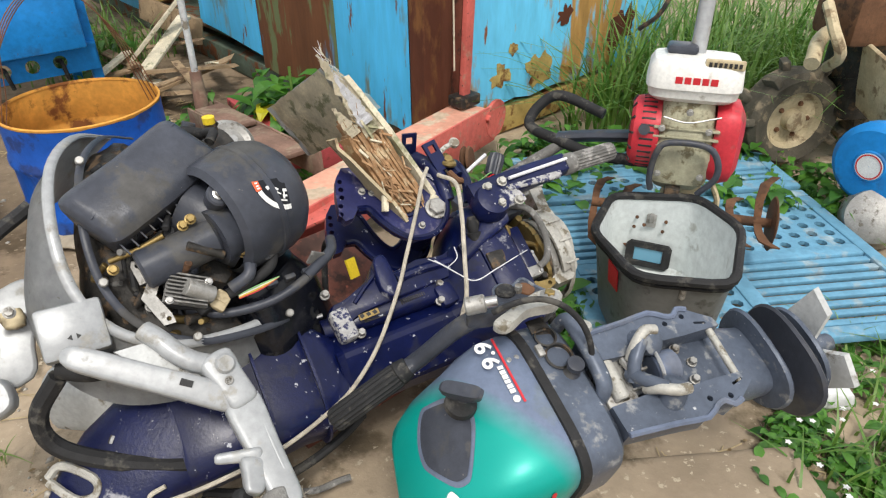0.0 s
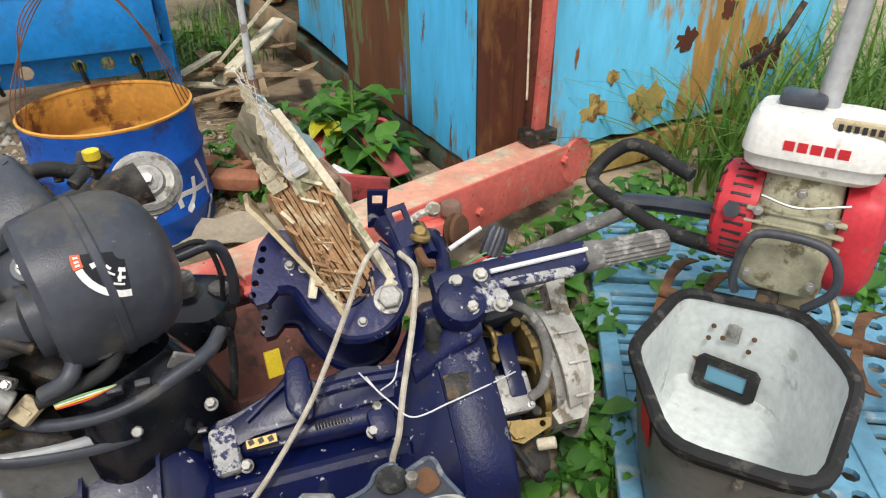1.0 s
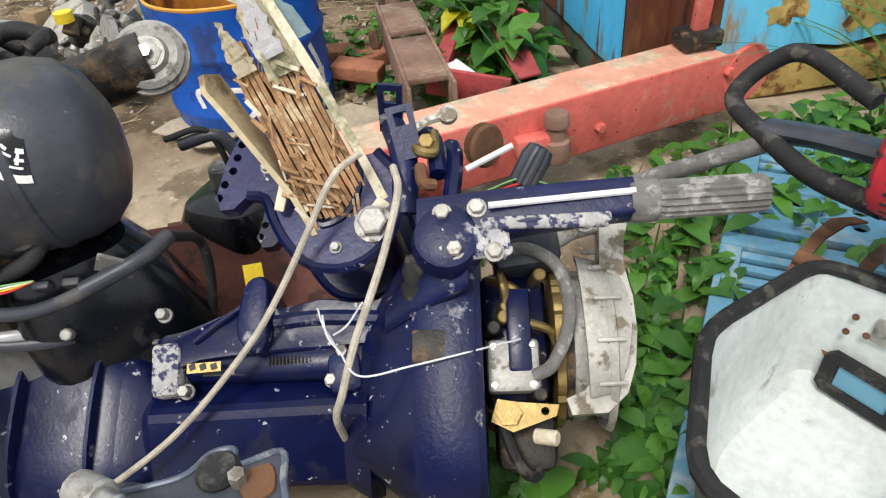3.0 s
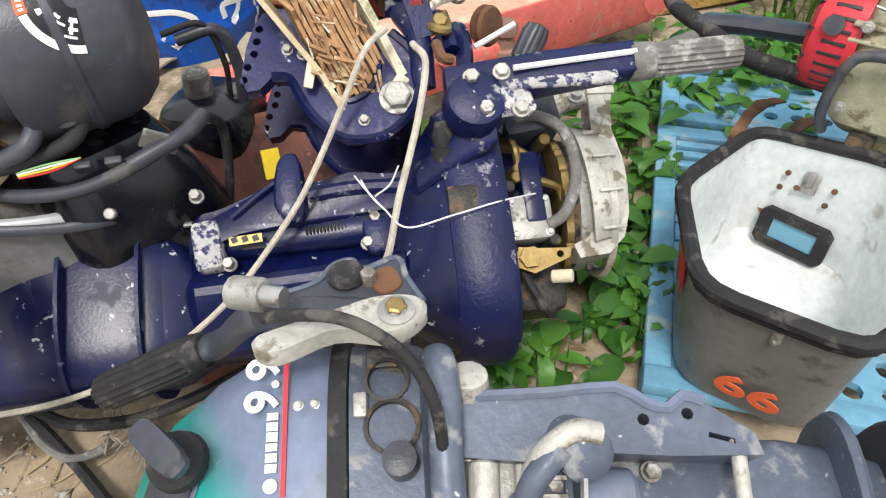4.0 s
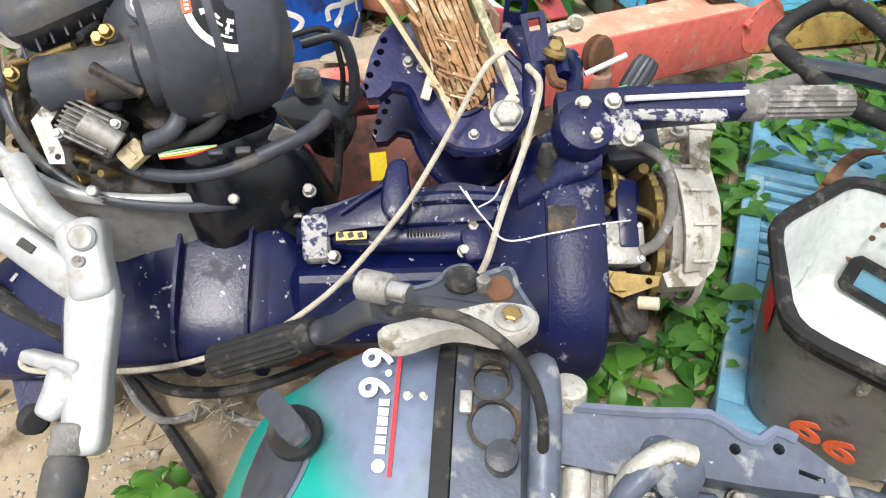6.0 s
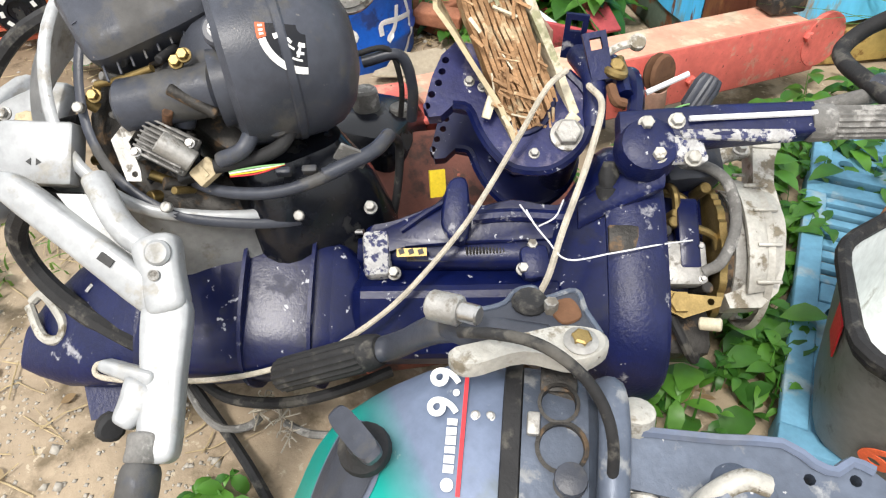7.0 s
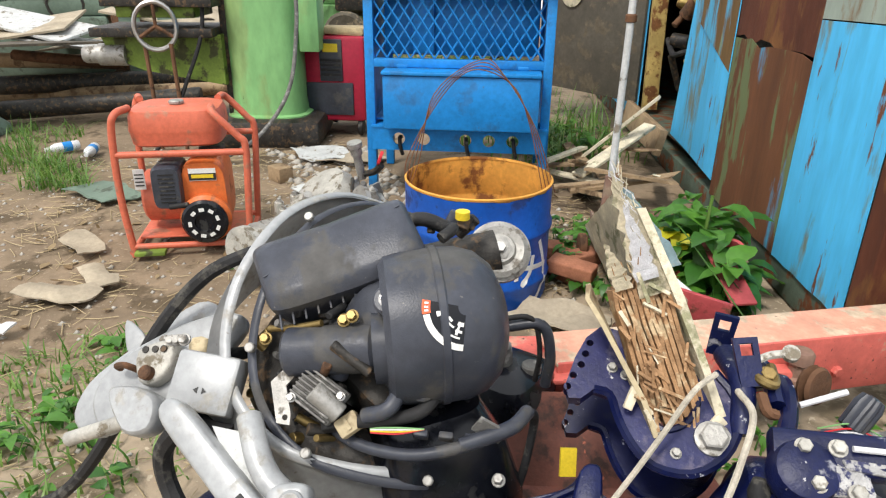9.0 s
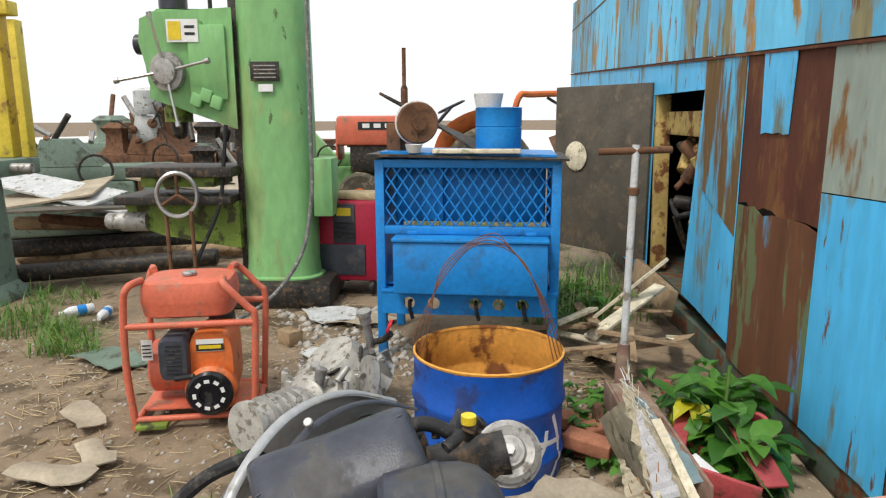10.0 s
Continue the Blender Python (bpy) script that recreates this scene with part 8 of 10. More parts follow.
# ---- open cowl standing on the pallet ----
def cowl_tub():
    corners = [Vector(p) for p in ((0.822, 1.82, 0.415), (1.05, 1.84, 0.43), (1.068, 2.14, 0.425), (0.95, 2.345, 0.395), (0.69, 2.37, 0.345), (0.675, 2.06, 0.385))]
    feet = [Vector(p) for p in ((0.81, 1.90, 0.095), (1.03, 1.93, 0.095), (1.045, 2.16, 0.095), (0.945, 2.35, 0.095), (0.715, 2.375, 0.095), (0.712, 2.09, 0.095))]
    c = Vector((0.88, 2.08, 0.16))
    o = thing("engine_cowl", Matrix.Translation((0.88, 2.08, 0.095)), "grey engine cowl standing open on a pallet, pale inside", "cowl")
    off = Matrix.Translation((-0.88, -2.08, -0.095))

    def eased(pts, r=0.055):
        """A straight-sided outline with rounded corners."""
        out = []
        for i, p in enumerate(pts):
            a, b = (pts[i - 1] - p).normalized() * r + p, (pts[(i + 1) % len(pts)] - p).normalized() * r + p
            out += [a, a * 0.42 + p * 0.45 + b * 0.13, a * 0.13 + p * 0.45 + b * 0.42, b]
        return out
    R0, B0 = eased(corners), eased(feet)

    def lerp(t, s=1.0, dz=0.0):
        out = []
        for p, q in zip(R0, B0):
            v = p.lerp(q, t)
            out.append(Vector((c[0] + (v[0] - c[0]) * s, c[1] + (v[1] - c[1]) * s, v[2] + dz)))
        return out
    b = loft([lerp(0.0), lerp(0.5), lerp(0.93), lerp(1.0, 0.95)], caps=False)
    b.faces.new(b.verts[-len(R0):])
    b.transform(off)
    part("shell", b, BOXGREY, o, "grey painted outside")
    b = loft([lerp(0.0, 0.985), lerp(0.5, 0.97), lerp(0.9, 0.96), lerp(0.96, 0.88)], caps=False)
    b.verts.ensure_lookup_table()
    b.faces.new(b.verts[-len(R0):])
    b.transform(off)
    part("lining", b, BOXWHITE, o, "pale stained inside")
    b = tube([p for p in lerp(0.02, 1.008)], 0.013, 8, per=1, closed=True)
    b.transform(off)
    part("rim_seal", b, RUBBER, o, "black rubber rim seal")
    b = tube([p for p in lerp(0.09, 1.012)], 0.006, 6, per=1, closed=True)
    b.transform(off)
    part("rim_bead", b, RUBBER, o)
    # window, catch and rivets on the inner back wall
    wm = plane_mat((0.833, 2.335, 0.162), (-0.05, -1, 0.12), (0, 0.1, 1)) 
    fr = plate([(-0.06, -0.042), (0.06, -0.042), (0.072, -0.03), (0.072, 0.03), (0.06, 0.042), (-0.06, 0.042), (-0.072, 0.03), (-0.072, -0.03)], 0.016, [[(-0.046, -0.024), (0.046, -0.024), (0.046, 0.024), (-0.046, 0.024)]], m=wm)
    fr.transform(off)
    wf = part("window_frame", fr, RUBBER, o, "black rubber window frame", smooth=False)
    b = box((0.09, 0.046, 0.003))
    b.transform(off @ wm)
    part("pane", b, PANE, wf, "pane with the blue seen through it painted on", smooth=False)
    cm2 = plane_mat((0.825, 2.345, 0.285), (-0.05, -1, 0.1), (0, 0.1, 1))
    b = box((0.03, 0.045, 0.008), bevel=0.003)
    b.transform(off @ cm2)
    part("catch", b, ALU, o)
    b = box((0.014, 0.03, 0.012), (0, 0.012, 0.006), bevel=0.003)
    b.transform(off @ cm2)
    part("catch", b, ALU, o)
    for x, y in ((-0.045, 0.005), (0.045, 0.005), (-0.05, -0.03), (0.04, -0.03), (-0.02, -0.018)):
        hexbolt(off @ (cm2 @ Vector((x, y, 0.002))), (0, -1, 0.4), 0.0045, 0.005, RUSTY, o, "rivet")
    # outside marks: latch, red square, painted numerals
    b = box((0.016, 0.012, 0.034), (0.937, 1.845, 0.37), (12, 0, 5), bevel=0.003)
    b.transform(off)
    lt = part("latch", b, ALU, o)
    for z in (0.375, 0.395):
        hexbolt(off @ Vector((0.937, 1.838, z - 0.015)), (0, -1, -0.1), 0.004, 0.004, CHROME, lt, "rivet")
    b = box((0.06, 0.07, 0.003))
    b.transform(plane_mat((0.757, 1.935, 0.325), (-0.85, -0.5, -0.1), (0, 0, 1)))
    b.transform(off)
    part("red_square", b, LABELRED, o, "flaking red square")
    text_part("painted_numerals", "66", 0.085, off @ Matrix.Translation((0.93, 1.878, 0.19)) @ pose(0, 0, 0, 103, 0, 6) , LABELORANGE, o, "orange hand-painted numerals 66", 0.001, 1.25)


cowl_tub()


# ---- petrol tiller with white tank ----
def tiller():
    m = Matrix.Translation((0.872, 2.45, 0.08)) @ pose(0, 0, 0, -4, 0, 4) @ Matrix.Diagonal((0.9, 0.9, 0.9, 1))
    o = thing("garden_tiller", m, "red and white petrol engine garden tiller with rusty tines", "tiller")
    b = loft([[(x, y, z) for x, y in ring_of(w, d, 32, 5, 0, 0)] for z, w, d in ((0.645, 0.25, 0.2), (0.66, 0.285, 0.235), (0.685, 0.295, 0.245), (0.69, 0.305, 0.255), (0.70, 0.305, 0.255), (0.755, 0.295, 0.24), (0.775, 0.27, 0.21), (0.782, 0.2, 0.15))])
    tank = part("fuel_tank", b, TANKWHITE, o, "white fuel tank")
    for k, w in enumerate((0.022, 0.02, 0.022, 0.02, 0.022)):
        part("maker_bar", box((w, 0.002, 0.022), (-0.052 + 0.027 * k, -0.1265, 0.722), (4, 0, 0)), LABELRED, tank)
    part("tank_cap", box((0.1, 0.09, 0.03), (-0.05, 0.02, 0.795), bevel=0.012), BLACK, tank)
    part("guard", box((0.12, 0.02, 0.03), (0.08, -0.1, 0.775), bevel=0.004), CREAM, tank)
    for k in range(7):
        part("guard_slot", box((0.009, 0.004, 0.014), (0.035 + 0.015 * k, -0.112, 0.775)), LABELDARK, tank)
    part("crankcase", loft([[(x, y, z) for x, y in ring_of(w, d, 28, 4, 0, 0)] for z, w, d in ((0.33, 0.15, 0.15), (0.36, 0.2, 0.22), (0.46, 0.22, 0.26), (0.55, 0.2, 0.24), (0.645, 0.16, 0.18))]), ENGINEGREY, o, "oily cream crankcase")
    for z in (0.5, 0.53, 0.56):
        part("crankcase_rib", box((0.21, 0.25, 0.008), (0, 0, z), bevel=0.003), ENGINEGREY, o)
    for x, z in ((-0.07, 0.4), (0.07, 0.4), (-0.08, 0.56), (0.07, 0.56), (0, 0.62)):
        hexbolt((x, -0.125, z), (0, -1, 0), 0.009, 0.012, ALU, o)
    fm = Matrix.Translation((-0.085, 0.0, 0.505)) @ pose(0, 0, 0, 0, -90, 0)
    fan = part("fan_housing", lathe([(0.125, 0), (0.128, 0.05), (0.12, 0.085), (0.105, 0.095), (0.06, 0.097)], 40, m=fm), HONDARED, o, "red starter housing with slots")
    for k in range(14):
        a = 2 * math.pi * k / 14
        b = box((0.026, 0.007, 0.005), (0.113, 0, 0.0905), (0, 25, 0))
        b.transform(fm @ pose(0, 0, 0, 0, 0, math.degrees(a)))
        part("slot", b, LABELDARK, fan)
    for k in range(34):
        b = box((0.005, 0.007, 0.045), (0.1262, 0, 0.04), (0, -2, 0), bevel=0.001)
        b.transform(fm @ pose(0, 0, 0, 0, 0, 360 * k / 34))
        part("slot", b, LABELDARK, fan)
    part("housing_button", cyl((-0.135, -0.125, 0.55), (-0.135, -0.135, 0.552), 0.019, n=18), BLACK, fan)
    bm2 = loft([[(x, y, z) for y, z in ring_of(w, h, 30, 3.2, 0, 0.5)] for x, w, h in ((0.09, 0.22, 0.26), (0.13, 0.24, 0.29), (0.165, 0.22, 0.27), (0.185, 0.15, 0.2))])
    part("side_cover", bm2, HONDARED, o, "red side cover")
    part("bumper", tube([(-0.085, -0.13, 0.345), (-0.095, -0.16, 0.40), (-0.085, -0.17, 0.49), (-0.05, -0.165, 0.525), (0.06, -0.165, 0.525), (0.105, -0.17, 0.49), (0.115, -0.165, 0.42), (0.07, -0.14, 0.345)], 0.011, 10), BLACK, o, "black bumper hoop")
    part("throttle_rod", tube([(-0.08, -0.13, 0.6), (0.0, -0.14, 0.59), (0.1, -0.12, 0.61)], 0.003, 6), CHROME, o)
    part("gearbox", loft([[(x, y, z) for x, y in ring_of(w, d, 20, 4, 0.03, 0.03)] for z, w, d in ((0.12, 0.1, 0.12), (0.2, 0.14, 0.16), (0.34, 0.13, 0.15))]), CREAM, o, "cream tine gearbox")
    part("mount_box", box((0.05, 0.06, 0.05), (-0.01, -0.1, 0.325), bevel=0.004), DARKMETAL, o)
    part("side_bracket", tube([(0.12, -0.05, 0.36), (0.15, -0.06, 0.29), (0.13, -0.02, 0.2)], 0.02, 8, flat=0.5), CREAM, o)
    part("tine_shaft", cyl((-0.28, 0.02, 0.2), (0.36, 0.02, 0.2), 0.018, n=12), RUSTY, o)
    part("end_disc", lathe([(0.095, -0.004), (0.1, 0.0), (0.06, 0.012), (0.001, 0.016)], 28, m=Matrix.Translation((0.36, 0.02, 0.2)) @ pose(0, 0, 0, 0, 90, 0)), RUSTY, o, "rusty dished end disc")
    random.seed(8)
    for x in (-0.27, -0.16, 0.22, 0.31):
        for a in (random.uniform(0, 60), random.uniform(170, 240)):
            b = loft([[(0.012 * sx + bend, r, 0.003 * sz) for sx, sz in ((-w, -1), (w, -1), (w, 1), (-w, 1))] for r, w, bend in ((0.0, 1.0, 0), (0.08, 1.2, 0.0), (0.14, 1.5, 0.012), (0.17, 1.2, 0.045))])
            b.transform(Matrix.Translation((x, 0.02, 0.2)) @ pose(0, 0, 0, a, 0, 0))
            part("tine", b, RUSTY, o, "rusty bent tine")
    part("steering_column", cyl((0.0, 0.03, 0.77), (0.01, 0.13, 1.1), 0.026, n=16), SILVER, o, "grey handlebar column")
    part("clamp_block", box((0.06, 0.06, 0.08), (0.01, 0.12, 1.06), (-15, 0, 0), bevel=0.01), BLACK, o)
    part("handlebar", tube([(-0.12, 0.1, 1.2), (-0.08, 0.08, 1.08), (0.0, 0.11, 1.06), (0.1, 0.1, 1.08), (0.2, 0.16, 1.12)], 0.015, 10), SILVER, o)
    part("lever", tube([(-0.1, 0.03, 1.0), (-0.14, 0.02, 0.9), (-0.2, 0.05, 0.84)], 0.008, 8), DARKMETAL, o)
    return m


tiller()

# handle frame with a D-shaped loop
hl = thing("pump_handle_frame", Matrix.Identity(4), "black tube handle frame with a D-shaped loop", "handle")
part("loop", tube([(0.60, 2.66, 0.50), (0.44, 2.70, 0.535), (0.37, 2.69, 0.50), (0.34, 2.64, 0.45), (0.375, 2.585, 0.44), (0.47, 2.525, 0.44), (0.60, 2.46, 0.435), (0.74, 2.42, 0.45)], 0.019, 12), RUBBER, hl, "black D-shaped loop")
part("mount", tube([(0.47, 2.55, 0.44), (0.58, 2.54, 0.465), (0.72, 2.50, 0.50)], 0.042, 12, flat=0.5), BLACK, hl)
part("shaft", tube([(0.19, 2.36, 0.235), (0.32, 2.44, 0.32), (0.49, 2.53, 0.43)], 0.019, 12), GRIP, hl, "dark grey tube")
part("socket", box((0.06, 0.1, 0.07), (0.20, 2.35, 0.23), (10, 0, -40), bevel=0.008), BLACK, hl)

# ---- walking tractor with lugged wheel ----
def walking_tractor():
    o = thing("walking_tractor", Matrix.Translation((1.30, 3.58, 0)), "dusty two-wheel walking tractor with cream rims", "walking tractor")
    for k, (x, y) in enumerate(((0.0, 0.0), (0.45, 0.25))):
        wm = Matrix.Translation((x, y, 0.24)) @ pose(0, 0, 0, 90, 0, 30)
        b = lathe([(0.13, -0.06), (0.19, -0.075), (0.215, -0.05), (0.22, 0.0), (0.215, 0.05), (0.19, 0.075), (0.13, 0.06)], 36, False, m=wm)
        w = part("tyre", b, TYRE, o, "muddy tyre")
        part("rim", lathe([(0.14, -0.05), (0.145, 0.05), (0.13, 0.06), (0.11, 0.035), (0.05, 0.03), (0.045, 0.07), (0.02, 0.075), (0.001, 0.075)], 28, False, m=wm), CREAM, w, "cream pressed rim")
        for j in range(14):
            lug = box((0.06, 0.035, 0.075), (0.225, 0, 0.035 * (1 if j % 2 else -1)), (18 if j % 2 else -18, 0, 0), bevel=0.008)
            lug.transform(wm @ pose(0, 0, 0, 0, 0, j * 360 / 14))
            part("lug", lug, TYRE, w)
        for j in range(5):
            a = 2 * math.pi * j / 5
            hexbolt(wm @ Vector((0.075 * math.cos(a), 0.075 * math.sin(a), 0.033)), wm.to_3x3() @ Vector((0, 0, 1)), 0.009, 0.012, RUSTY, w)
    part("axle", cyl((0.0, 0.0, 0.24), (0.45, 0.25, 0.24), 0.035, n=14), CREAM, o)
    part("gear_case", box((0.22, 0.24, 0.5), (0.25, 0.12, 0.5), (0, 0, 30), bevel=0.03), DARKMETAL, o)
    part("engine", box((0.34, 0.3, 0.26), (0.22, 0.06, 0.72), (0, 0, 25), bevel=0.03), RUSTY, o)
    part("frame_bar", tube([(0.0, -0.25, 0.55), (0.05, -0.05, 0.62), (0.25, 0.1, 0.66), (0.5, 0.3, 0.7)], 0.03, 10), CREAM, o)
    part("mud_guard", box((0.02, 0.25, 0.3), (0.27, -0.15, 0.45), (10, -15, 20), bevel=0.006), CREAM, o)
    part("hook", tube([(0.02, -0.1, 0.75), (0.05, -0.2, 0.68), (0.1, -0.2, 0.58), (0.08, -0.1, 0.5)], 0.022, 8), CREAM, o)


walking_tractor()
bt = thing("water_pump", Matrix.Translation((1.56, 3.02, 0.0)) @ pose(0, 0, 0, 0, 0, -12), "blue painted water pump standing in weeds", "pump")
part("cover", lathe([(0.001, -0.03), (0.14, -0.03), (0.155, -0.02), (0.155, 0.02), (0.13, 0.045), (0.06, 0.05), (0.055, 0.055), (0.001, 0.055)], 36, False, m=Matrix.Translation((0, 0, 0.3)) @ pose(0, 0, 0, 90, 0, -25)), CABBLUE, bt, "round blue cover")
part("badge", lathe([(0.001, 0.056), (0.05, 0.056), (0.05, 0.054)], 24, False, m=Matrix.Translation((0, 0, 0.3)) @ pose(0, 0, 0, 90, 0, -25)), LABELWHITE, bt, "round white badge")
part("badge_ring", lathe([(0.042, 0.0575), (0.047, 0.0575)], 24, False, m=Matrix.Translation((0, 0, 0.3)) @ pose(0, 0, 0, 90, 0, -25)), LABELRED, bt)
part("body", box((0.2, 0.25, 0.32), (0.06, 0.16, 0.18), bevel=0.03), CABBLUE, bt)
part("casing", lathe([(0.1, 0), (0.12, 0.03), (0.1, 0.12), (0.05, 0.14)], 20, m=Matrix.Translation((0.05, 0.0, 0.08)) @ pose(0, 0, 0, 60, 0, 0)), ALU, bt)

# ---- trolley jack, upright pole, scrap round it ----
jk = thing("trolley_jack", Matrix.Identity(4), "dusty red-brown trolley jack with tall handle", "jack")
JA, JB = Vector((-1.33, 2.89, 0.16)), Vector((-0.5, 2.45, 0.2))
jd = (JB - JA).normalized()
jy = math.degrees(math.atan2(jd[1], jd[0]))
for s in (-1, 1):
    b = box(((JB - JA).length, 0.012, 0.12), (0, 0, 0), bevel=0.003)
    b.transform(Matrix.Translation((JA + JB) / 2 + Vector((-jd[1], jd[0], 0)) * 0.07 * s) @ pose(0, 0, 0, 0, -2.5, jy))
    part("side_plate", b, JACKRED, jk)
b = box((0.36, 0.13, 0.02), (0, 0, 0), bevel=0.004)
b.transform(Matrix.Translation(JA + jd * 0.24 + Vector((0, 0, 0.055))) @ pose(0, 0, 0, 0, -2.5, jy))
part("top_plate", b, JACKRED, jk)
b = box((0.4, 0.13, 0.02), (0, 0, 0), bevel=0.004)
b.transform(Matrix.Translation(JA + jd * 0.66 + Vector((0, 0, 0.045))) @ pose(0, 0, 0, 0, -2.5, jy))
part("lift_arm", b, JACKRED, jk)
for s, r in ((0.03, 0.06), (0.85, 0.05)):
    p = JA + jd * s
    for q in (-1, 1):
        w = Vector((-jd[1], jd[0], 0)) * q
        part("wheel", cyl(Vector((p[0], p[1], 0.06)) + w * 0.085, Vector((p[0], p[1], 0.06)) + w * 0.12, 0.06, n=18, bevel=0.006), RUSTY, jk)
part("handle_socket", cyl(JA + Vector((0, 0, 0.04)), JA + Vector((-0.005, 0.005, 0.22)), 0.035, 0.026, n=16), JACKRED, jk)
part("handle", cyl(JA + Vector((-0.005, 0.005, 0.2)), JA + Vector((-0.03, 0.04, 1.07)), 0.016, n=12), GREYSKIN, jk, "rust-flecked grey pole")
part("cross_bar", cyl(JA + Vector((-0.10, -0.10, 1.04)), JA + Vector((0.04, 0.17, 1.05)), 0.015, n=12, bevel=0.003), RUSTY, jk)
part("handle_ring", lathe([(0.016, 0), (0.024, 0.005), (0.024, 0.03), (0.016, 0.035)], 14, m=Matrix.Translation(JA + Vector((-0.025, 0.033, 0.86)))), RUSTY, jk)

for pts, sz, mtl, nm, lb in (((-0.72, 2.98, 0.17, 6, 12, -28), (0.42, 0.09, 0.012), RED_BIT, "steel_strip", "old red steel strip with bolt holes"), ((-0.95, 2.86, 0.12, 0, 5, -50), (0.5, 0.06, 0.05), RED_BIT, "steel_angle", "old red steel angle lying in weeds"), ((-0.62, 2.68, 0.14, 0, 4, 30), (0.3, 0.02, 0.1), RED_BIT, "steel_channel", "old red channel offcut"), ((-1.15, 3.05, 0.10, 0, 6, -30), (0.55, 0.05, 0.04), RED_BIT, "steel_bar", "old red bar lying in weeds")):
    b = box(sz, pts[:3], pts[3:], bevel=0.004)
    ob = solo(nm, b, mtl, lb, "scrap metal")
bm = lathe([(0.04, -0.02), (0.055, -0.02), (0.055, 0.02), (0.04, 0.02), (0.04, -0.02)], 22, False, m=pose(-0.78, 3.05, 0.21, 20, 10, 0))
solo("steel_ring", bm, RED_BIT, "red-brown steel ring on the red strip", "ring")
for x, y, z, rz in ((-1.2, 2.6, 0.03, 20), (-1.12, 2.56, 0.09, 35), (-1.42, 2.68, 0.035, 60), (-1.3, 2.75, 0.03, 100)):
    solo("brick", rough_up(box((0.19, 0.09, 0.06), (0, 0, 0), bevel=0.008, seg=3), 0.006, 18, x), BRICK, "broken red brick lying by the drum", "brick", pose(x, y, z, 3, 4, rz), "loose bricks")
bm = rough_up(box((0.14, 0.1, 0.03), (0, 0, 0), bevel=0.01, seg=4), 0.02, 16)
solo("crumpled_wrapper", bm, PLASTICBAG, "crumpled white wrapper among red scrap", "wrapper", pose(-0.72, 2.72, 0.13, 20, 15, 0))
random.seed(31)
for k in range(15):
    x, y = -2.05 + random.uniform(-0.35, 0.45), 3.42 + random.uniform(-0.3, 0.3)
    ln = random.uniform(0.25, 0.7)
    b = loft([[(-ln / 2, -0.5 * w, -t), (-ln / 2, 0.5 * w, -t), (-ln / 2, 0.5 * w, t), (-ln / 2, -0.5 * w, t)] if s == 0 else [(ln / 2 + random.uniform(-0.06, 0.06), v * w, q) for v, q in ((-0.5, -t), (0.5, -t), (0.5, t), (-0.5, t))] for s in (0, 1) for w, t in ((random.Random(k).uniform(0.03, 0.09), random.Random(k).uniform(0.004, 0.012)),)])
    b.transform(pose(x, y, 0.05 + 0.012 * k, random.uniform(-15, 15), random.uniform(-18, 8), random.choice((-55, -30, 20, 50)) + random.uniform(-15, 15)))
    solo("split_plank", b, random.choice((PLANK, PLANK, PALEWOOD)), "split weathered timber on a scrap heap by the container", "plank", group="split planks", smooth=False)
for p, q, w in (((-2.35, 3.45, 0.1), (-2.0, 3.75, 0.55), 0.06), ((-2.1, 3.3, 0.12), (-2.15, 3.85, 0.35), 0.09)):
    p, q = Vector(p), Vector(q)
    b = box(((q - p).length, w, 0.018), (0, 0, 0), bevel=0.003)
    b.transform(Matrix.Translation((p + q) / 2) @ (q - p).to_track_quat("X", "Z").to_matrix().to_4x4())
    solo("split_plank", b, PALEWOOD, "pale split board leaning on the container skid", "plank", group="split planks", smooth=False)
b = box((0.95, 0.05, 0.16), (0, 0, 0), bevel=0.006)
b.transform(CM @ pose(2.5, 0.12, 0.24, 12, 0, 0))
solo("timber_beam", b, PLANK, "brown timber beam along the door sill", "timber")

# ---- grey gearbox with taps ----
gb = thing("gearbox_casting", Matrix.Translation((-2.0, 1.86, 0)) @ pose(0, 0, 0, 0, 0, -28), "grey aluminium gearbox casting with flanges on the ground", "gearbox")
part("bell", lathe([(0.2, 0), (0.215, 0.015), (0.2, 0.03), (0.17, 0.06), (0.14, 0.2), (0.12, 0.24)], 30, m=Matrix.Translation((-0.05, 0.02, 0.08)) @ pose(0, 0, 0, 25, 20, 0)), WHITE_ALU, gb, "bell-shaped casting")
part("case", loft([[(x, y, z) for x, y in ring_of(w, d, 24, 3.5, cx, cy)] for z, w, d, cx, cy in ((0.0, 0.3, 0.34, 0.1, -0.1), (0.12, 0.32, 0.36, 0.1, -0.1), (0.2, 0.25, 0.3, 0.08, -0.08), (0.24, 0.16, 0.2, 0.06, -0.05))]), WHITE_ALU, gb)
part("nose", lathe([(0.11, 0), (0.12, 0.02), (0.09, 0.04), (0.08, 0.3), (0.1, 0.32), (0.1, 0.35)], 24, m=Matrix.Translation((0.25, -0.12, 0.14)) @ pose(0, 0, 0, 0, 84, -30)), WHITE_ALU, gb)
part("flange", lathe([(0.14, 0), (0.15, 0.008), (0.15, 0.03), (0.07, 0.032), (0.065, 0.01)], 28, m=Matrix.Translation((0.18, 0.12, 0.18)) @ pose(0, 0, 0, 60, 50, 0)), ALU, gb)
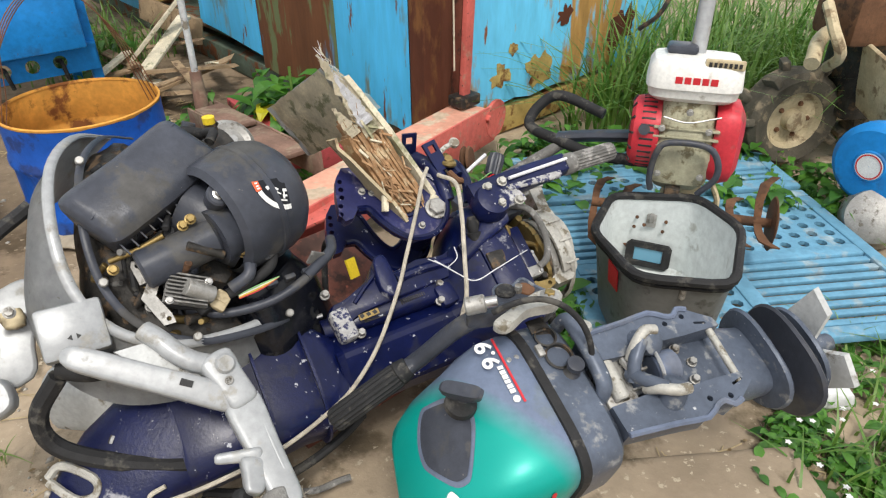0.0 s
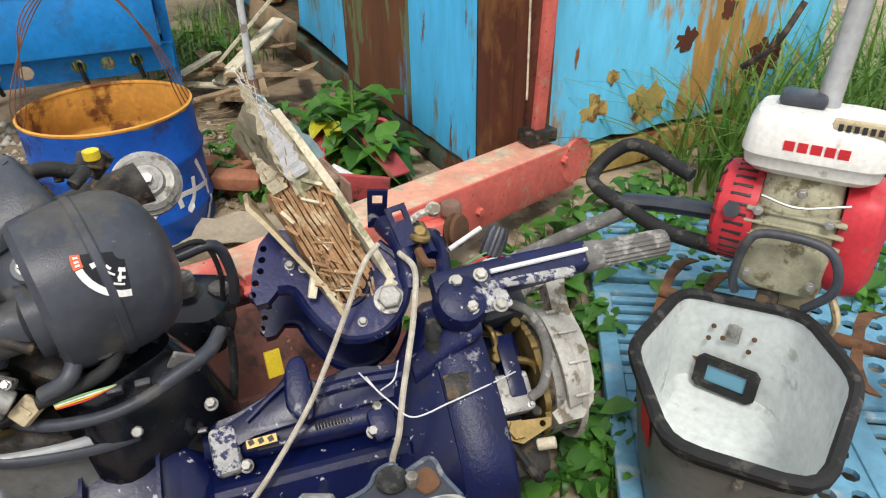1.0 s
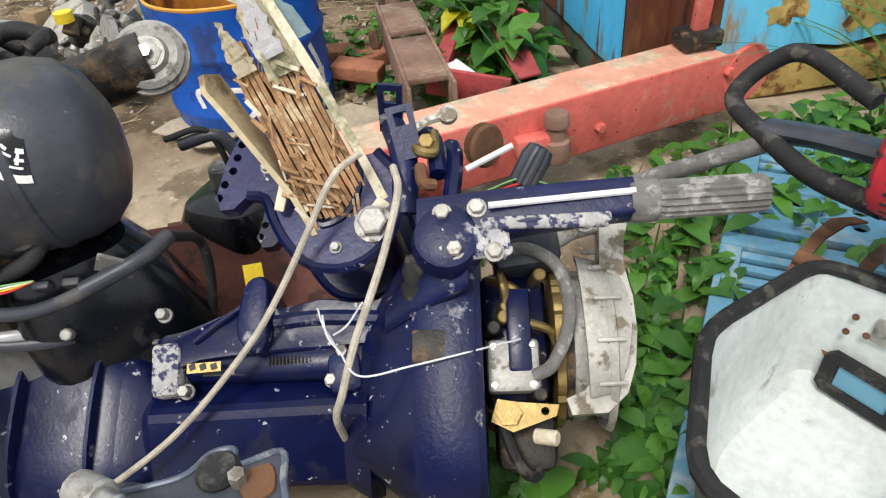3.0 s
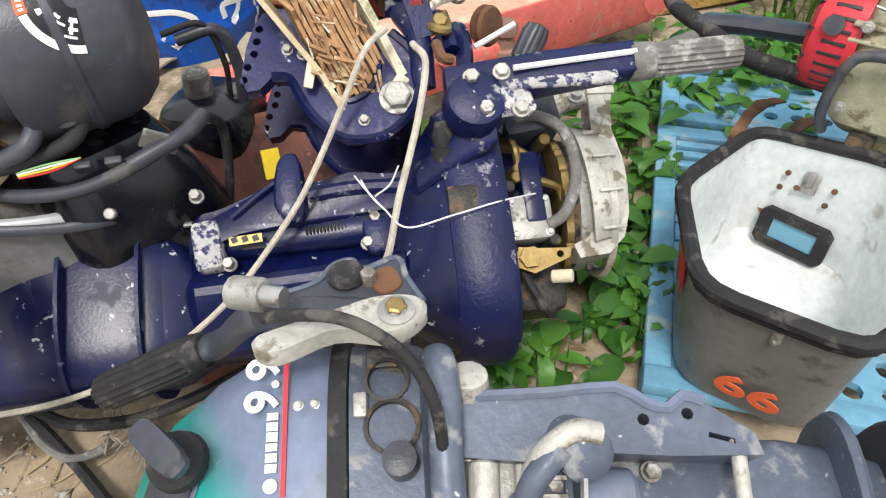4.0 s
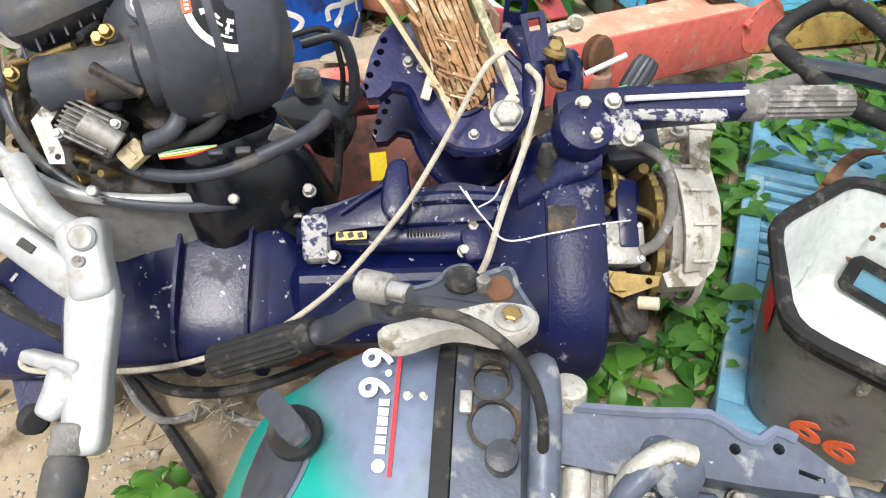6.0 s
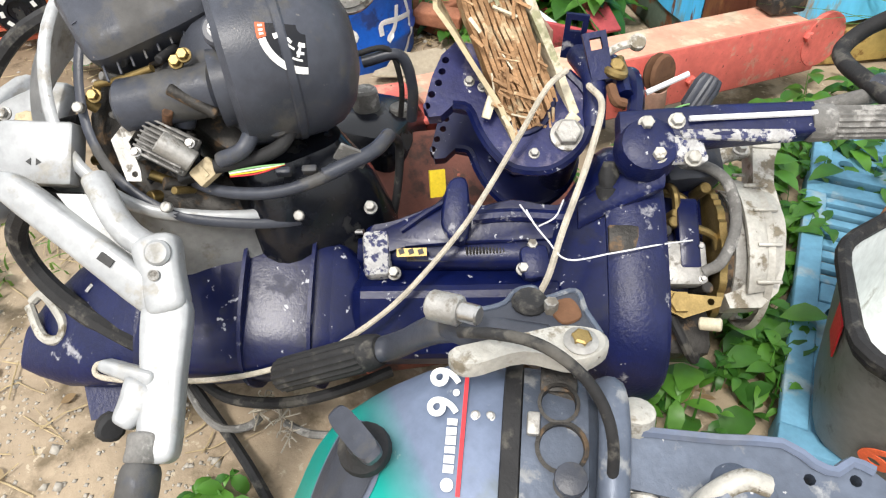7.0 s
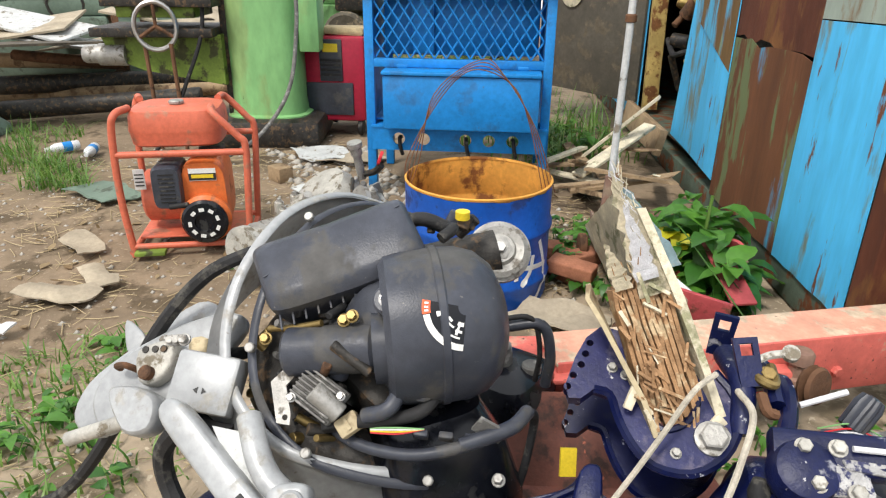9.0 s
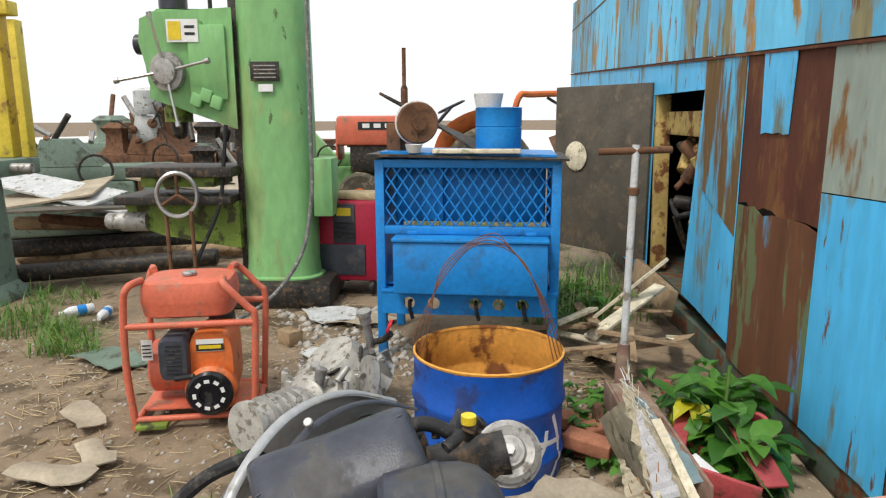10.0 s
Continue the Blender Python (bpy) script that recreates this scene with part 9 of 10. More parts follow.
part("opening", lathe([(0.06, 0), (0.062, 0.01), (0.05, 0.012), (0.045, -0.02), (0.001, -0.02)], 22, False, m=Matrix.Translation((0.1, -0.06, 0.245)) @ pose(0, 0, 0, 15, 10, 0)), DARKMETAL, gb)
for a in range(8):
    r = radians(a * 45)
    part("stud_boss", cyl((0.1 + 0.15 * math.cos(r), -0.1 + 0.17 * math.sin(r), 0.1), (0.1 + 0.14 * math.cos(r), -0.1 + 0.16 * math.sin(r), 0.23), 0.022, n=12, bevel=0.004), WHITE_ALU, gb)
    hexbolt((0.1 + 0.14 * math.cos(r), -0.1 + 0.16 * math.sin(r), 0.23), (0, 0, 1), 0.011, 0.016, ALU, gb)
part("tap", lathe([(0.02, 0), (0.02, 0.12), (0.028, 0.125), (0.028, 0.16), (0.035, 0.165), (0.035, 0.185)], 16, m=Matrix.Translation((-0.05, 0.1, 0.3)) @ pose(0, 0, 0, 8, 10, 0)), ALU, gb)
part("tap_wheel", lathe([(0.03, 0), (0.032, 0.006), (0.03, 0.014)], 12, wave=0.12, waves=6, m=Matrix.Translation((-0.0, 0.2, 0.41)) @ pose(0, 0, 0, 70, 0, 0)), LABELRED, gb, "small red tap wheel")
part("pipe", tube([(-0.05, 0.1, 0.32), (-0.03, 0.16, 0.34), (0.0, 0.2, 0.38)], 0.016, 8), DARKMETAL, gb)
part("elbow", tube([(-0.12, -0.12, 0.16), (-0.17, -0.18, 0.18), (-0.17, -0.22, 0.13)], 0.02, 8), ALU, gb)
for k in range(7):
    a = radians(20 + 50 * k)
    part("web", box((0.012, 0.13, 0.09), (-0.05 + 0.12 * math.cos(a), 0.02 + 0.12 * math.sin(a), 0.2), (20, 10, math.degrees(a) - 90), bevel=0.003), ALU, gb)
for k in range(14):
    p = Vector((random.uniform(-0.12, 0.3), random.uniform(-0.25, 0.12), random.uniform(0.17, 0.27)))
    part("fitting", cyl(p, p + Vector((random.uniform(-0.05, 0.05), random.uniform(-0.05, 0.05), random.uniform(0.02, 0.08))), random.uniform(0.01, 0.028), n=12, bevel=0.003), random.choice((ALU, DARKMETAL, GRIP, ALU)), gb)
for k in range(5):
    x = 0.32 + 0.045 * k
    part("nose_rib", lathe([(0.082, 0), (0.1, 0.004), (0.1, 0.012), (0.082, 0.016)], 24, False, m=Matrix.Translation((0.25, -0.12, 0.14)) @ pose(0, 0, 0, 0, 84, -30) @ Matrix.Translation((0, 0, x - 0.25))), ALU, gb)
part("lifting_eye", tube([(0.02, 0.06, 0.24), (0.0, 0.06, 0.3), (0.04, 0.07, 0.32), (0.07, 0.07, 0.27)], 0.009, 8), DARKMETAL, gb)

# ---- far scrap behind the machines ----
random.seed(17)
for k in range(7):
    x, y = -6.2 + random.uniform(-0.8, 0.8), 1.1 + random.uniform(-0.7, 0.9)
    b = rough_up(cyl((-1.2, 0, 0), (1.2, 0, 0), random.uniform(0.045, 0.08), n=12, bevel=0.01), 0.02, 5, k)
    solo("log", b, random.choice((DARKMETAL, PLANK, RUSTY)), "dark weathered log lying behind the drilling machine", "log", pose(x, y, 0.12 + 0.07 * (k % 3), 0, random.uniform(-4, 4), YAW + random.uniform(-25, 25)), "stacked logs")
for k in range(6):
    b = rough_up(box((random.uniform(1.0, 1.8), random.uniform(0.5, 0.9), 0.02), (0, 0, 0)), 0.04, 2, k)
    solo("sheet", b, random.choice((GREYSKIN, CARDBOARD, DOORGREY)), "weathered flat sheet on a scrap heap", "sheet", pose(-6.6 + random.uniform(-1, 0.8), 1.0 + random.uniform(-0.8, 0.9), 0.42 + 0.06 * k, random.uniform(-9, 9), random.uniform(-9, 9), YAW + random.uniform(-20, 20)), "scrap sheets", smooth=False)


def old_machine(x, y, s, mtl, label):
    o = thing("machine_tool", Matrix.Translation((x, y, 0)) @ pose(0, 0, 0, 0, 0, YAW + random.uniform(-30, 30)), label, "machine", "far machine tools")
    part("base", box((1.3 * s, 0.6 * s, 0.55 * s), (0, 0, 0.3 * s), bevel=0.04), mtl, o)
    part("bed", box((1.9 * s, 0.5 * s, 0.16 * s), (0.1, 0, 0.66 * s), bevel=0.02), mtl, o)
    part("saddle", loft([[(px, py, pz) for px, py in ((-0.3 * s, -0.25 * s), (0.35 * s, -0.25 * s), (0.35 * s, 0.25 * s), (-0.3 * s, 0.25 * s))] if pz < 0.8 * s else [(-0.2 * s, -0.2 * s, pz), (0.1 * s, -0.2 * s, pz), (0.1 * s, 0.2 * s, pz), (-0.2 * s, 0.2 * s, pz)] for pz in (0.74 * s, 1.02 * s)]), mtl, o)
    part("head", loft([[(px * k - 0.55 * s, py * k, pz * s) for px, py in ((-0.17 * s, -0.16 * s), (0.13 * s, -0.16 * s), (0.17 * s, 0.16 * s), (-0.13 * s, 0.16 * s))] for pz, k in ((0.72, 1.15), (0.82, 0.8), (0.95, 0.75), (1.02, 1.0), (1.08, 0.6))]), mtl, o)
    part("chuck", lathe([(0.05 * s, 0), (0.11 * s, 0.02), (0.11 * s, 0.1 * s), (0.04 * s, 0.14 * s)], 16, m=Matrix.Translation((-0.4 * s, 0, 0.92 * s)) @ pose(0, 0, 0, 0, 90, 0)), DARKMETAL, o)
    for k in range(5):
        p = Vector((random.uniform(-0.6, 0.7) * s, random.uniform(-0.2, 0.2) * s, random.uniform(0.75, 1.1) * s))
        part("handle", cyl(p, p + Vector((random.uniform(-0.25, 0.25), random.uniform(-0.2, 0.2), random.uniform(0.1, 0.4))) * s, 0.03 * s, n=8), random.choice((DARKMETAL, RUSTY, ALU)), o)
    bm_ = tube([(0.16 * s * math.cos(2 * math.pi * i / 16), 0, 0.16 * s * math.sin(2 * math.pi * i / 16)) for i in range(16)], 0.014 * s, 6, per=1, closed=True)
    bm_.transform(Matrix.Translation((0.3 * s, -0.36 * s, 0.7 * s)))
    part("wheel", bm_, DARKMETAL, o)


for x, y, s, mtl in ((-6.7, 1.7, 0.8, PALEGREEN), (-7.8, 2.4, 0.95, DARKMETAL), (-9.0, 1.5, 1.2, RUSTY), (-10.5, 2.9, 1.2, DARKMETAL), (-11.5, 1.4, 1.3, PALEGREEN), (-9.6, 3.6, 1.1, MACHGREEN), (-12.5, 3.6, 1.3, RUSTY), (-8.2, 0.4, 1.1, PALEGREEN)):
    old_machine(x, y, s, mtl, "old machine tool standing in a scrap yard")
tm = thing("milling_head", Matrix.Translation((-8.9, 1.35, 0.95)) @ pose(0, 0, 0, 0, 0, YAW), "rust-brown milling head on a far machine", "machine")
part("motor", lathe([(0.16, 0), (0.18, 0.05), (0.18, 0.3), (0.1, 0.34)], 20, m=Matrix.Translation((0, 0, 0.45))), GREYSKIN, tm)
part("column", box((0.2, 0.24, 0.72), (0.2, 0.1, 0.34), bevel=0.04), RUSTY, tm)
part("head", loft([[(px * k, py * k, pz) for px, py in ((-0.16, -0.14), (0.14, -0.14), (0.14, 0.14), (-0.16, 0.14))] for pz, k in ((0.08, 0.55), (0.16, 0.9), (0.3, 1.0), (0.44, 0.85))]), GREYSKIN, tm, "dull grey casting")
part("spindle", lathe([(0.03, -0.18), (0.04, -0.1), (0.07, -0.06), (0.07, 0.1)], 14), DARKMETAL, tm)
part("arm", cyl((0.25, 0, 0.4), (0.05, 0, 1.05), 0.028, n=10), DARKMETAL, tm)
for x, z, w in ((-0.16, 0.26, 0.055), (-0.1, 0.12, 0.04), (0.1, 0.34, 0.06), (0.22, 0.5, 0.045)):
    part("knob", lathe([(w * 0.6, 0), (w, 0.015), (w, 0.05), (w * 0.5, 0.07)], 14, m=Matrix.Translation((x, -0.14, z)) @ pose(0, 0, 0, 90, 0, 0)), RUSTY, tm)
for x, z, a, b_ in ((0.1, 0.34, 0.16, 0.2), (-0.16, 0.26, -0.14, 0.1), (0.22, 0.5, 0.05, -0.34), (0.14, 0.6, 0.16, -0.5)):
    part("lever", cyl((x, -0.2, z), (x + a, -0.24, z + b_), 0.012, n=8), DARKMETAL, tm)

# ---- small litter ----
for x, y, rz in ((-4.36, 0.72, 20), (-4.25, 0.82, 75)):
    b = lathe([(0.03, 0), (0.034, 0.01), (0.034, 0.15), (0.014, 0.2), (0.014, 0.22)], 16)
    bo = solo("plastic_bottle", b, PLASTICBAG, "clear plastic bottle with blue label lying on earth", "bottle", pose(x, y, 0.036, 90, 0, rz), "bottles")
    part("label", lathe([(0.0348, 0.05), (0.0348, 0.11)], 16, False), CABBLUE, bo)
for x, y, sx, sy, rz, mtl, nm, lb in ((-3.2, 0.85, 0.4, 0.22, 30, PALEGREEN, "tarp_scrap", "pale tarpaulin scrap on earth"), (-1.9, 0.66, 0.3, 0.14, 50, CARDBOARD, "cardboard_scrap", "brown torn cardboard on earth"), (-2.0, 0.8, 0.22, 0.1, 15, CARDBOARD, "cardboard_scrap", "brown torn cardboard on earth"), (-1.65, 0.45, 0.12, 0.06, 70, PLASTICBAG, "wrapper", "white wrapper flat on earth"), (-2.4, 0.75, 0.3, 0.12, 20, CARDBOARD, "cardboard_scrap", "brown torn cardboard on earth"), (-1.25, 2.0, 0.3, 0.25, 10, CARDBOARD, "cardboard_scrap", "brown flattened cardboard beside the drum"), (-0.9, 2.35, 0.35, 0.2, 40, CARDBOARD, "cardboard_scrap", "brown flattened cardboard beside the drum"), (-3.5, 2.2, 0.35, 0.3, 10, GREYSKIN, "slate_piece", "flat grey slate on rubble"), (-3.3, 2.35, 0.4, 0.2, 60, CARDBOARD, "bark_slab", "flat bark slab on rubble"), (-2.6, 1.95, 0.5, 0.12, 15, GREYSKIN, "plastic_sheet", "dull grey plastic sheet on earth")):
    b = box((sx, sy, 0.006), (0, 0, 0))
    bmesh.ops.subdivide_edges(b, edges=b.edges[:], cuts=3, use_grid_fill=True)
    rough_up(b, 0.035, 9, x)
    solo(nm, b, mtl, lb, "litter", pose(x, y, 0.03, 0, 0, rz))
solo("timber_block", box((0.13, 0.1, 0.09), (0, 0, 0), bevel=0.006), PLANK, "square timber offcut on earth", "block", pose(-3.1, 1.83, 0.04, 0, 0, 20))
bm = rough_up(box((0.24, 0.12, 0.06), (0, 0, 0), bevel=0.02, seg=4), 0.03, 12)
solo("plastic_bag", bm, PLASTICBAG, "crumpled white plastic bag in the weeds", "bag", pose(1.30, 1.98, 0.04, 0, 0, 20))
bm = rough_up(box((0.7, 0.32, 0.09), (0, 0, 0), bevel=0.03, seg=4), 0.02, 6)
solo("stone_slab", bm, DIRT, "flat earth-covered stone slab", "stone", pose(1.02, 1.47, 0.0, 0, 0, 25))



# ---- weeds, grass and litter ----
def add_leaf(vs, fs, p, yaw, tilt, ln, w, droop=0.3):
    """A pointed oval leaf, folded along its midrib."""
    base = len(vs)
    c, s = math.cos(yaw), math.sin(yaw)
    prof = ((0.0, 0.05), (0.25, 0.8), (0.5, 1.0), (0.75, 0.7), (1.0, 0.0))
    for t, k in prof:
        h = ln * t * math.cos(tilt - droop * t)
        z = ln * t * math.sin(tilt - droop * t)
        for e in (-1, 0, 1):
            x, y, zz = h, e * w * k * 0.5, z + (0.12 * w if e else 0) * k
            vs.append((p[0] + x * c - y * s, p[1] + x * s + y * c, p[2] + zz))
    for i in range(4):
        for j in range(2):
            a = base + i * 3 + j
            fs.append((a, a + 1, a + 4, a + 3))


def add_blade(vs, fs, p, yaw, ln, w, bend):
    base = len(vs)
    c, s = math.cos(yaw), math.sin(yaw)
    n = 5
    for i in range(n + 1):
        t = i / n
        h = ln * bend * t * t
        z = ln * (t - 0.35 * bend * t * t)
        ww = w * (1 - t * t) * 0.5 + 0.0004
        vs.append((p[0] + h * c - ww * s, p[1] + h * s + ww * c, p[2] + z))
        vs.append((p[0] + h * c + ww * s, p[1] + h * s - ww * c, p[2] + z))
    for i in range(n):
        a = base + 2 * i
        fs.append((a, a + 1, a + 3, a + 2))


def stuff(name, vs, fs, mtl, label, cat):
    me = bpy.data.meshes.new(name)
    me.from_pydata(vs, [], fs)
    for p in me.polygons:
        p.use_smooth = True
    me.materials.append(mtl)
    return tagged(new(name, me), label, cat, kind="stuff")


rng = random.Random(77)


def inside(poly, x, y):
    hit = False
    for (x0, y0), (x1, y1) in zip(poly, poly[1:] + poly[:1]):
        if (y0 > y) != (y1 > y) and x < (x1 - x0) * (y - y0) / (y1 - y0) + x0:
            hit = not hit
    return hit


def scatter(poly, n):
    xs, ys = [p[0] for p in poly], [p[1] for p in poly]
    k = 0
    while k < n:
        x, y = rng.uniform(min(xs), max(xs)), rng.uniform(min(ys), max(ys))
        if inside(poly, x, y):
            k += 1
            yield x, y


vs, fs = [], []
BEDS = (([(0.40, 1.72), (0.78, 1.62), (0.74, 2.0), (0.46, 2.62), (0.25, 2.5)], 210, 0.13, 0.055),
        ([(-0.05, 2.62), (0.4, 2.5), (0.5, 2.75), (1.6, 3.0), (1.5, 3.5), (0.25, 3.45)], 520, 0.16, 0.06),
        ([(1.15, 1.5), (2.3, 1.9), (2.4, 3.0), (1.8, 2.6), (1.3, 2.1)], 520, 0.07, 0.035),
        ([(1.0, 1.35), (1.7, 1.4), (1.9, 1.9), (1.25, 1.95)], 240, 0.05, 0.03),
        ([(-1.75, 2.75), (-1.35, 2.5), (-0.6, 2.62), (-0.5, 2.95), (-1.2, 3.25), (-1.7, 3.4)], 170, 0.10, 0.05),
        ([(-0.62, 2.9), (-1.15, 2.95), (-1.3, 3.4), (-0.75, 3.12)], 60, 0.3, 0.12),
        ([(-1.5, 0.6), (-0.85, 0.5), (-0.6, 0.85), (-0.75, 1.15), (-1.4, 1.1)], 60, 0.07, 0.045),
        ([(-1.95, 1.35), (-1.65, 1.3), (-1.6, 1.55), (-1.9, 1.55)], 45, 0.09, 0.06),
        ([(0.1, 1.0), (0.3, 0.85), (0.45, 1.05), (0.3, 1.2)], 14, 0.04, 0.05),
        ([(-0.4, 1.9), (0.1, 2.3), (0.0, 2.5), (-0.5, 2.2)], 30, 0.06, 0.04),
        ([(-3.2, 3.3), (-2.5, 3.4), (-2.6, 4.0), (-3.2, 4.1)], 90, 0.2, 0.06))
for poly, n, high, size in BEDS:
    for x, y in scatter(poly, n):
        if noise.noise(Vector((x * 5, y * 5, 2.0))) < -0.22:
            continue
        stem = rng.uniform(0.25, 1.0) * high
        top = (x + rng.gauss(0, 0.02), y + rng.gauss(0, 0.02), stem)
        add_blade(vs, fs, (x, y, -0.01), rng.uniform(0, 6.3), stem + 0.01, 0.006, 0.15)
        for k in range(rng.randint(3, 6)):
            z = stem * rng.uniform(0.4, 1.0)
            ln = size * rng.choice((0.45, 0.7, 0.9, 1.2, 1.6)) * rng.uniform(0.8, 1.2)
            add_leaf(vs, fs, (top[0], top[1], z), rng.uniform(0, 6.3), rng.uniform(-0.1, 0.9), ln, ln * rng.uniform(0.4, 0.65), rng.uniform(0.3, 1.0))
stuff("ground_weeds", vs, fs, LEAF, "low broad-leaved green weeds round the scrap", "weeds")

vs, fs = [], []
for poly, n, high in (([(0.28, 3.55), (0.85, 3.6), (1.2, 4.0), (2.0, 4.0), (2.6, 3.6), (2.8, 5.5), (0.9, 5.3), (0.45, 4.2)], 2400, 0.7),
                      ([(1.2, 1.5), (2.6, 1.8), (2.8, 3.4), (1.9, 3.2), (1.4, 2.2)], 900, 0.16),
                      ([(-4.5, -0.1), (-3.9, 0.1), (-3.9, 0.5), (-4.6, 0.45)], 280, 0.17), ([(-4.2, 0.5), (-3.5, 0.4), (-3.3, 0.8), (-3.8, 0.75)], 330, 0.15), ([(-5.3, 0.2), (-4.7, 0.3), (-4.6, 0.7), (-5.0, 0.8)], 160, 0.13),
                      ([(-3.6, 3.2), (-2.4, 3.3), (-2.4, 4.1), (-3.6, 4.6)], 350, 0.35),
                      ([(-1.5, 0.5), (-0.7, 0.5), (-0.6, 1.1), (-1.5, 1.2)], 420, 0.09),
                      ([(-9, 4.5), (-5.0, 3.6), (-4.6, 5.0), (-8.5, 6.5)], 700, 0.3)):
    for x, y in scatter(poly, n):
        ln = high * rng.uniform(0.45, 1.25)
        add_blade(vs, fs, (x, y, -0.01), rng.uniform(0, 6.3), ln, 0.006 + 0.012 * min(high, 0.7), rng.uniform(0.15, 1.4))
stuff("tall_grass", vs, fs, GRASS, "tall green grass tufts round the container and machines", "grass")

# one big-leaved plant with a yellow leaf beside the skid
plant = thing("broadleaf_plant", Matrix.Translation((-0.95, 3.08, 0)), "young broad-leaved plant with one yellowing leaf", "plant")
for k in range(9):
    a, h = k * 2.4, 0.10 + 0.03 * k
    v2, f2 = [], []
    add_leaf(v2, f2, (0.05 * math.cos(a), 0.05 * math.sin(a), h), a, 0.5, 0.16, 0.10, 0.8)
    me = bpy.data.meshes.new("leaf")
    me.from_pydata(v2, [], f2)
    me.materials.append(LEAF)
    new("leaf", me).parent = plant
for k, a in enumerate((-1.4, -0.7, -2.0)):
    v2, f2 = [], []
    add_leaf(v2, f2, (-0.08, -0.05, 0.2), a, 0.7 - 0.3 * k, 0.16, 0.085, 0.9)
    me = bpy.data.meshes.new("yellow_leaf")
    me.from_pydata(v2, [], f2)
    me.materials.append(LEAF_YELLOW)
    ob = new("yellow_leaf", me)
    ob.parent = plant
    ob["label"] = "bright yellow leaf"
part("stem", tube([(0, 0, 0), (0.01, 0.0, 0.2), (0.0, 0.02, 0.38)], 0.007, 6), GRASS, plant)
b = tube([(-0.25, -0.08, 0.2), (-0.05, -0.12, 0.27), (0.2, -0.2, 0.22), (0.5, -0.28, 0.12)], 0.003, 5)
part("tendril", b, GRASS, plant)

# white flowers, dead leaves, straw, pebbles, chips
vs, fs = [], []
for x, y in scatter([(1.15, 1.5), (2.1, 1.8), (2.0, 2.3), (1.35, 2.05)], 60):
    z = rng.uniform(0.05, 0.1)
    for k in range(5):
        add_leaf(vs, fs, (x, y, z), k * 1.26, 0.2, 0.009, 0.006, 0.2)
stuff("flowers", vs, fs, LABELWHITE, "tiny white weed flowers", "flowers")
vs, fs = [], []
for poly, n in (([(-3.5, 0.3), (-0.6, 0.2), (0.4, 0.8), (-0.6, 1.2), (-2.0, 1.7), (-3.5, 1.6)], 220), ([(-2.0, 2.4), (-0.4, 2.1), (-0.5, 3.0), (-2.3, 3.5)], 160), ([(0.3, 1.6), (0.8, 1.5), (0.7, 2.3), (0.3, 2.5)], 60), ([(0.8, 1.2), (1.6, 1.2), (1.4, 1.9), (1.0, 1.7)], 30)):
    for x, y in scatter(poly, n):
        ln = rng.uniform(0.015, 0.06)
        add_leaf(vs, fs, (x, y, ground_height(x, y) + 0.006), rng.uniform(0, 6.3), rng.uniform(-0.1, 0.3), ln, ln * rng.uniform(0.3, 0.7), rng.uniform(-0.6, 0.6))
stuff("dead_leaves", vs, fs, LEAF_DEAD, "dry brown leaves scattered on the earth", "leaves")
vs, fs = [], []
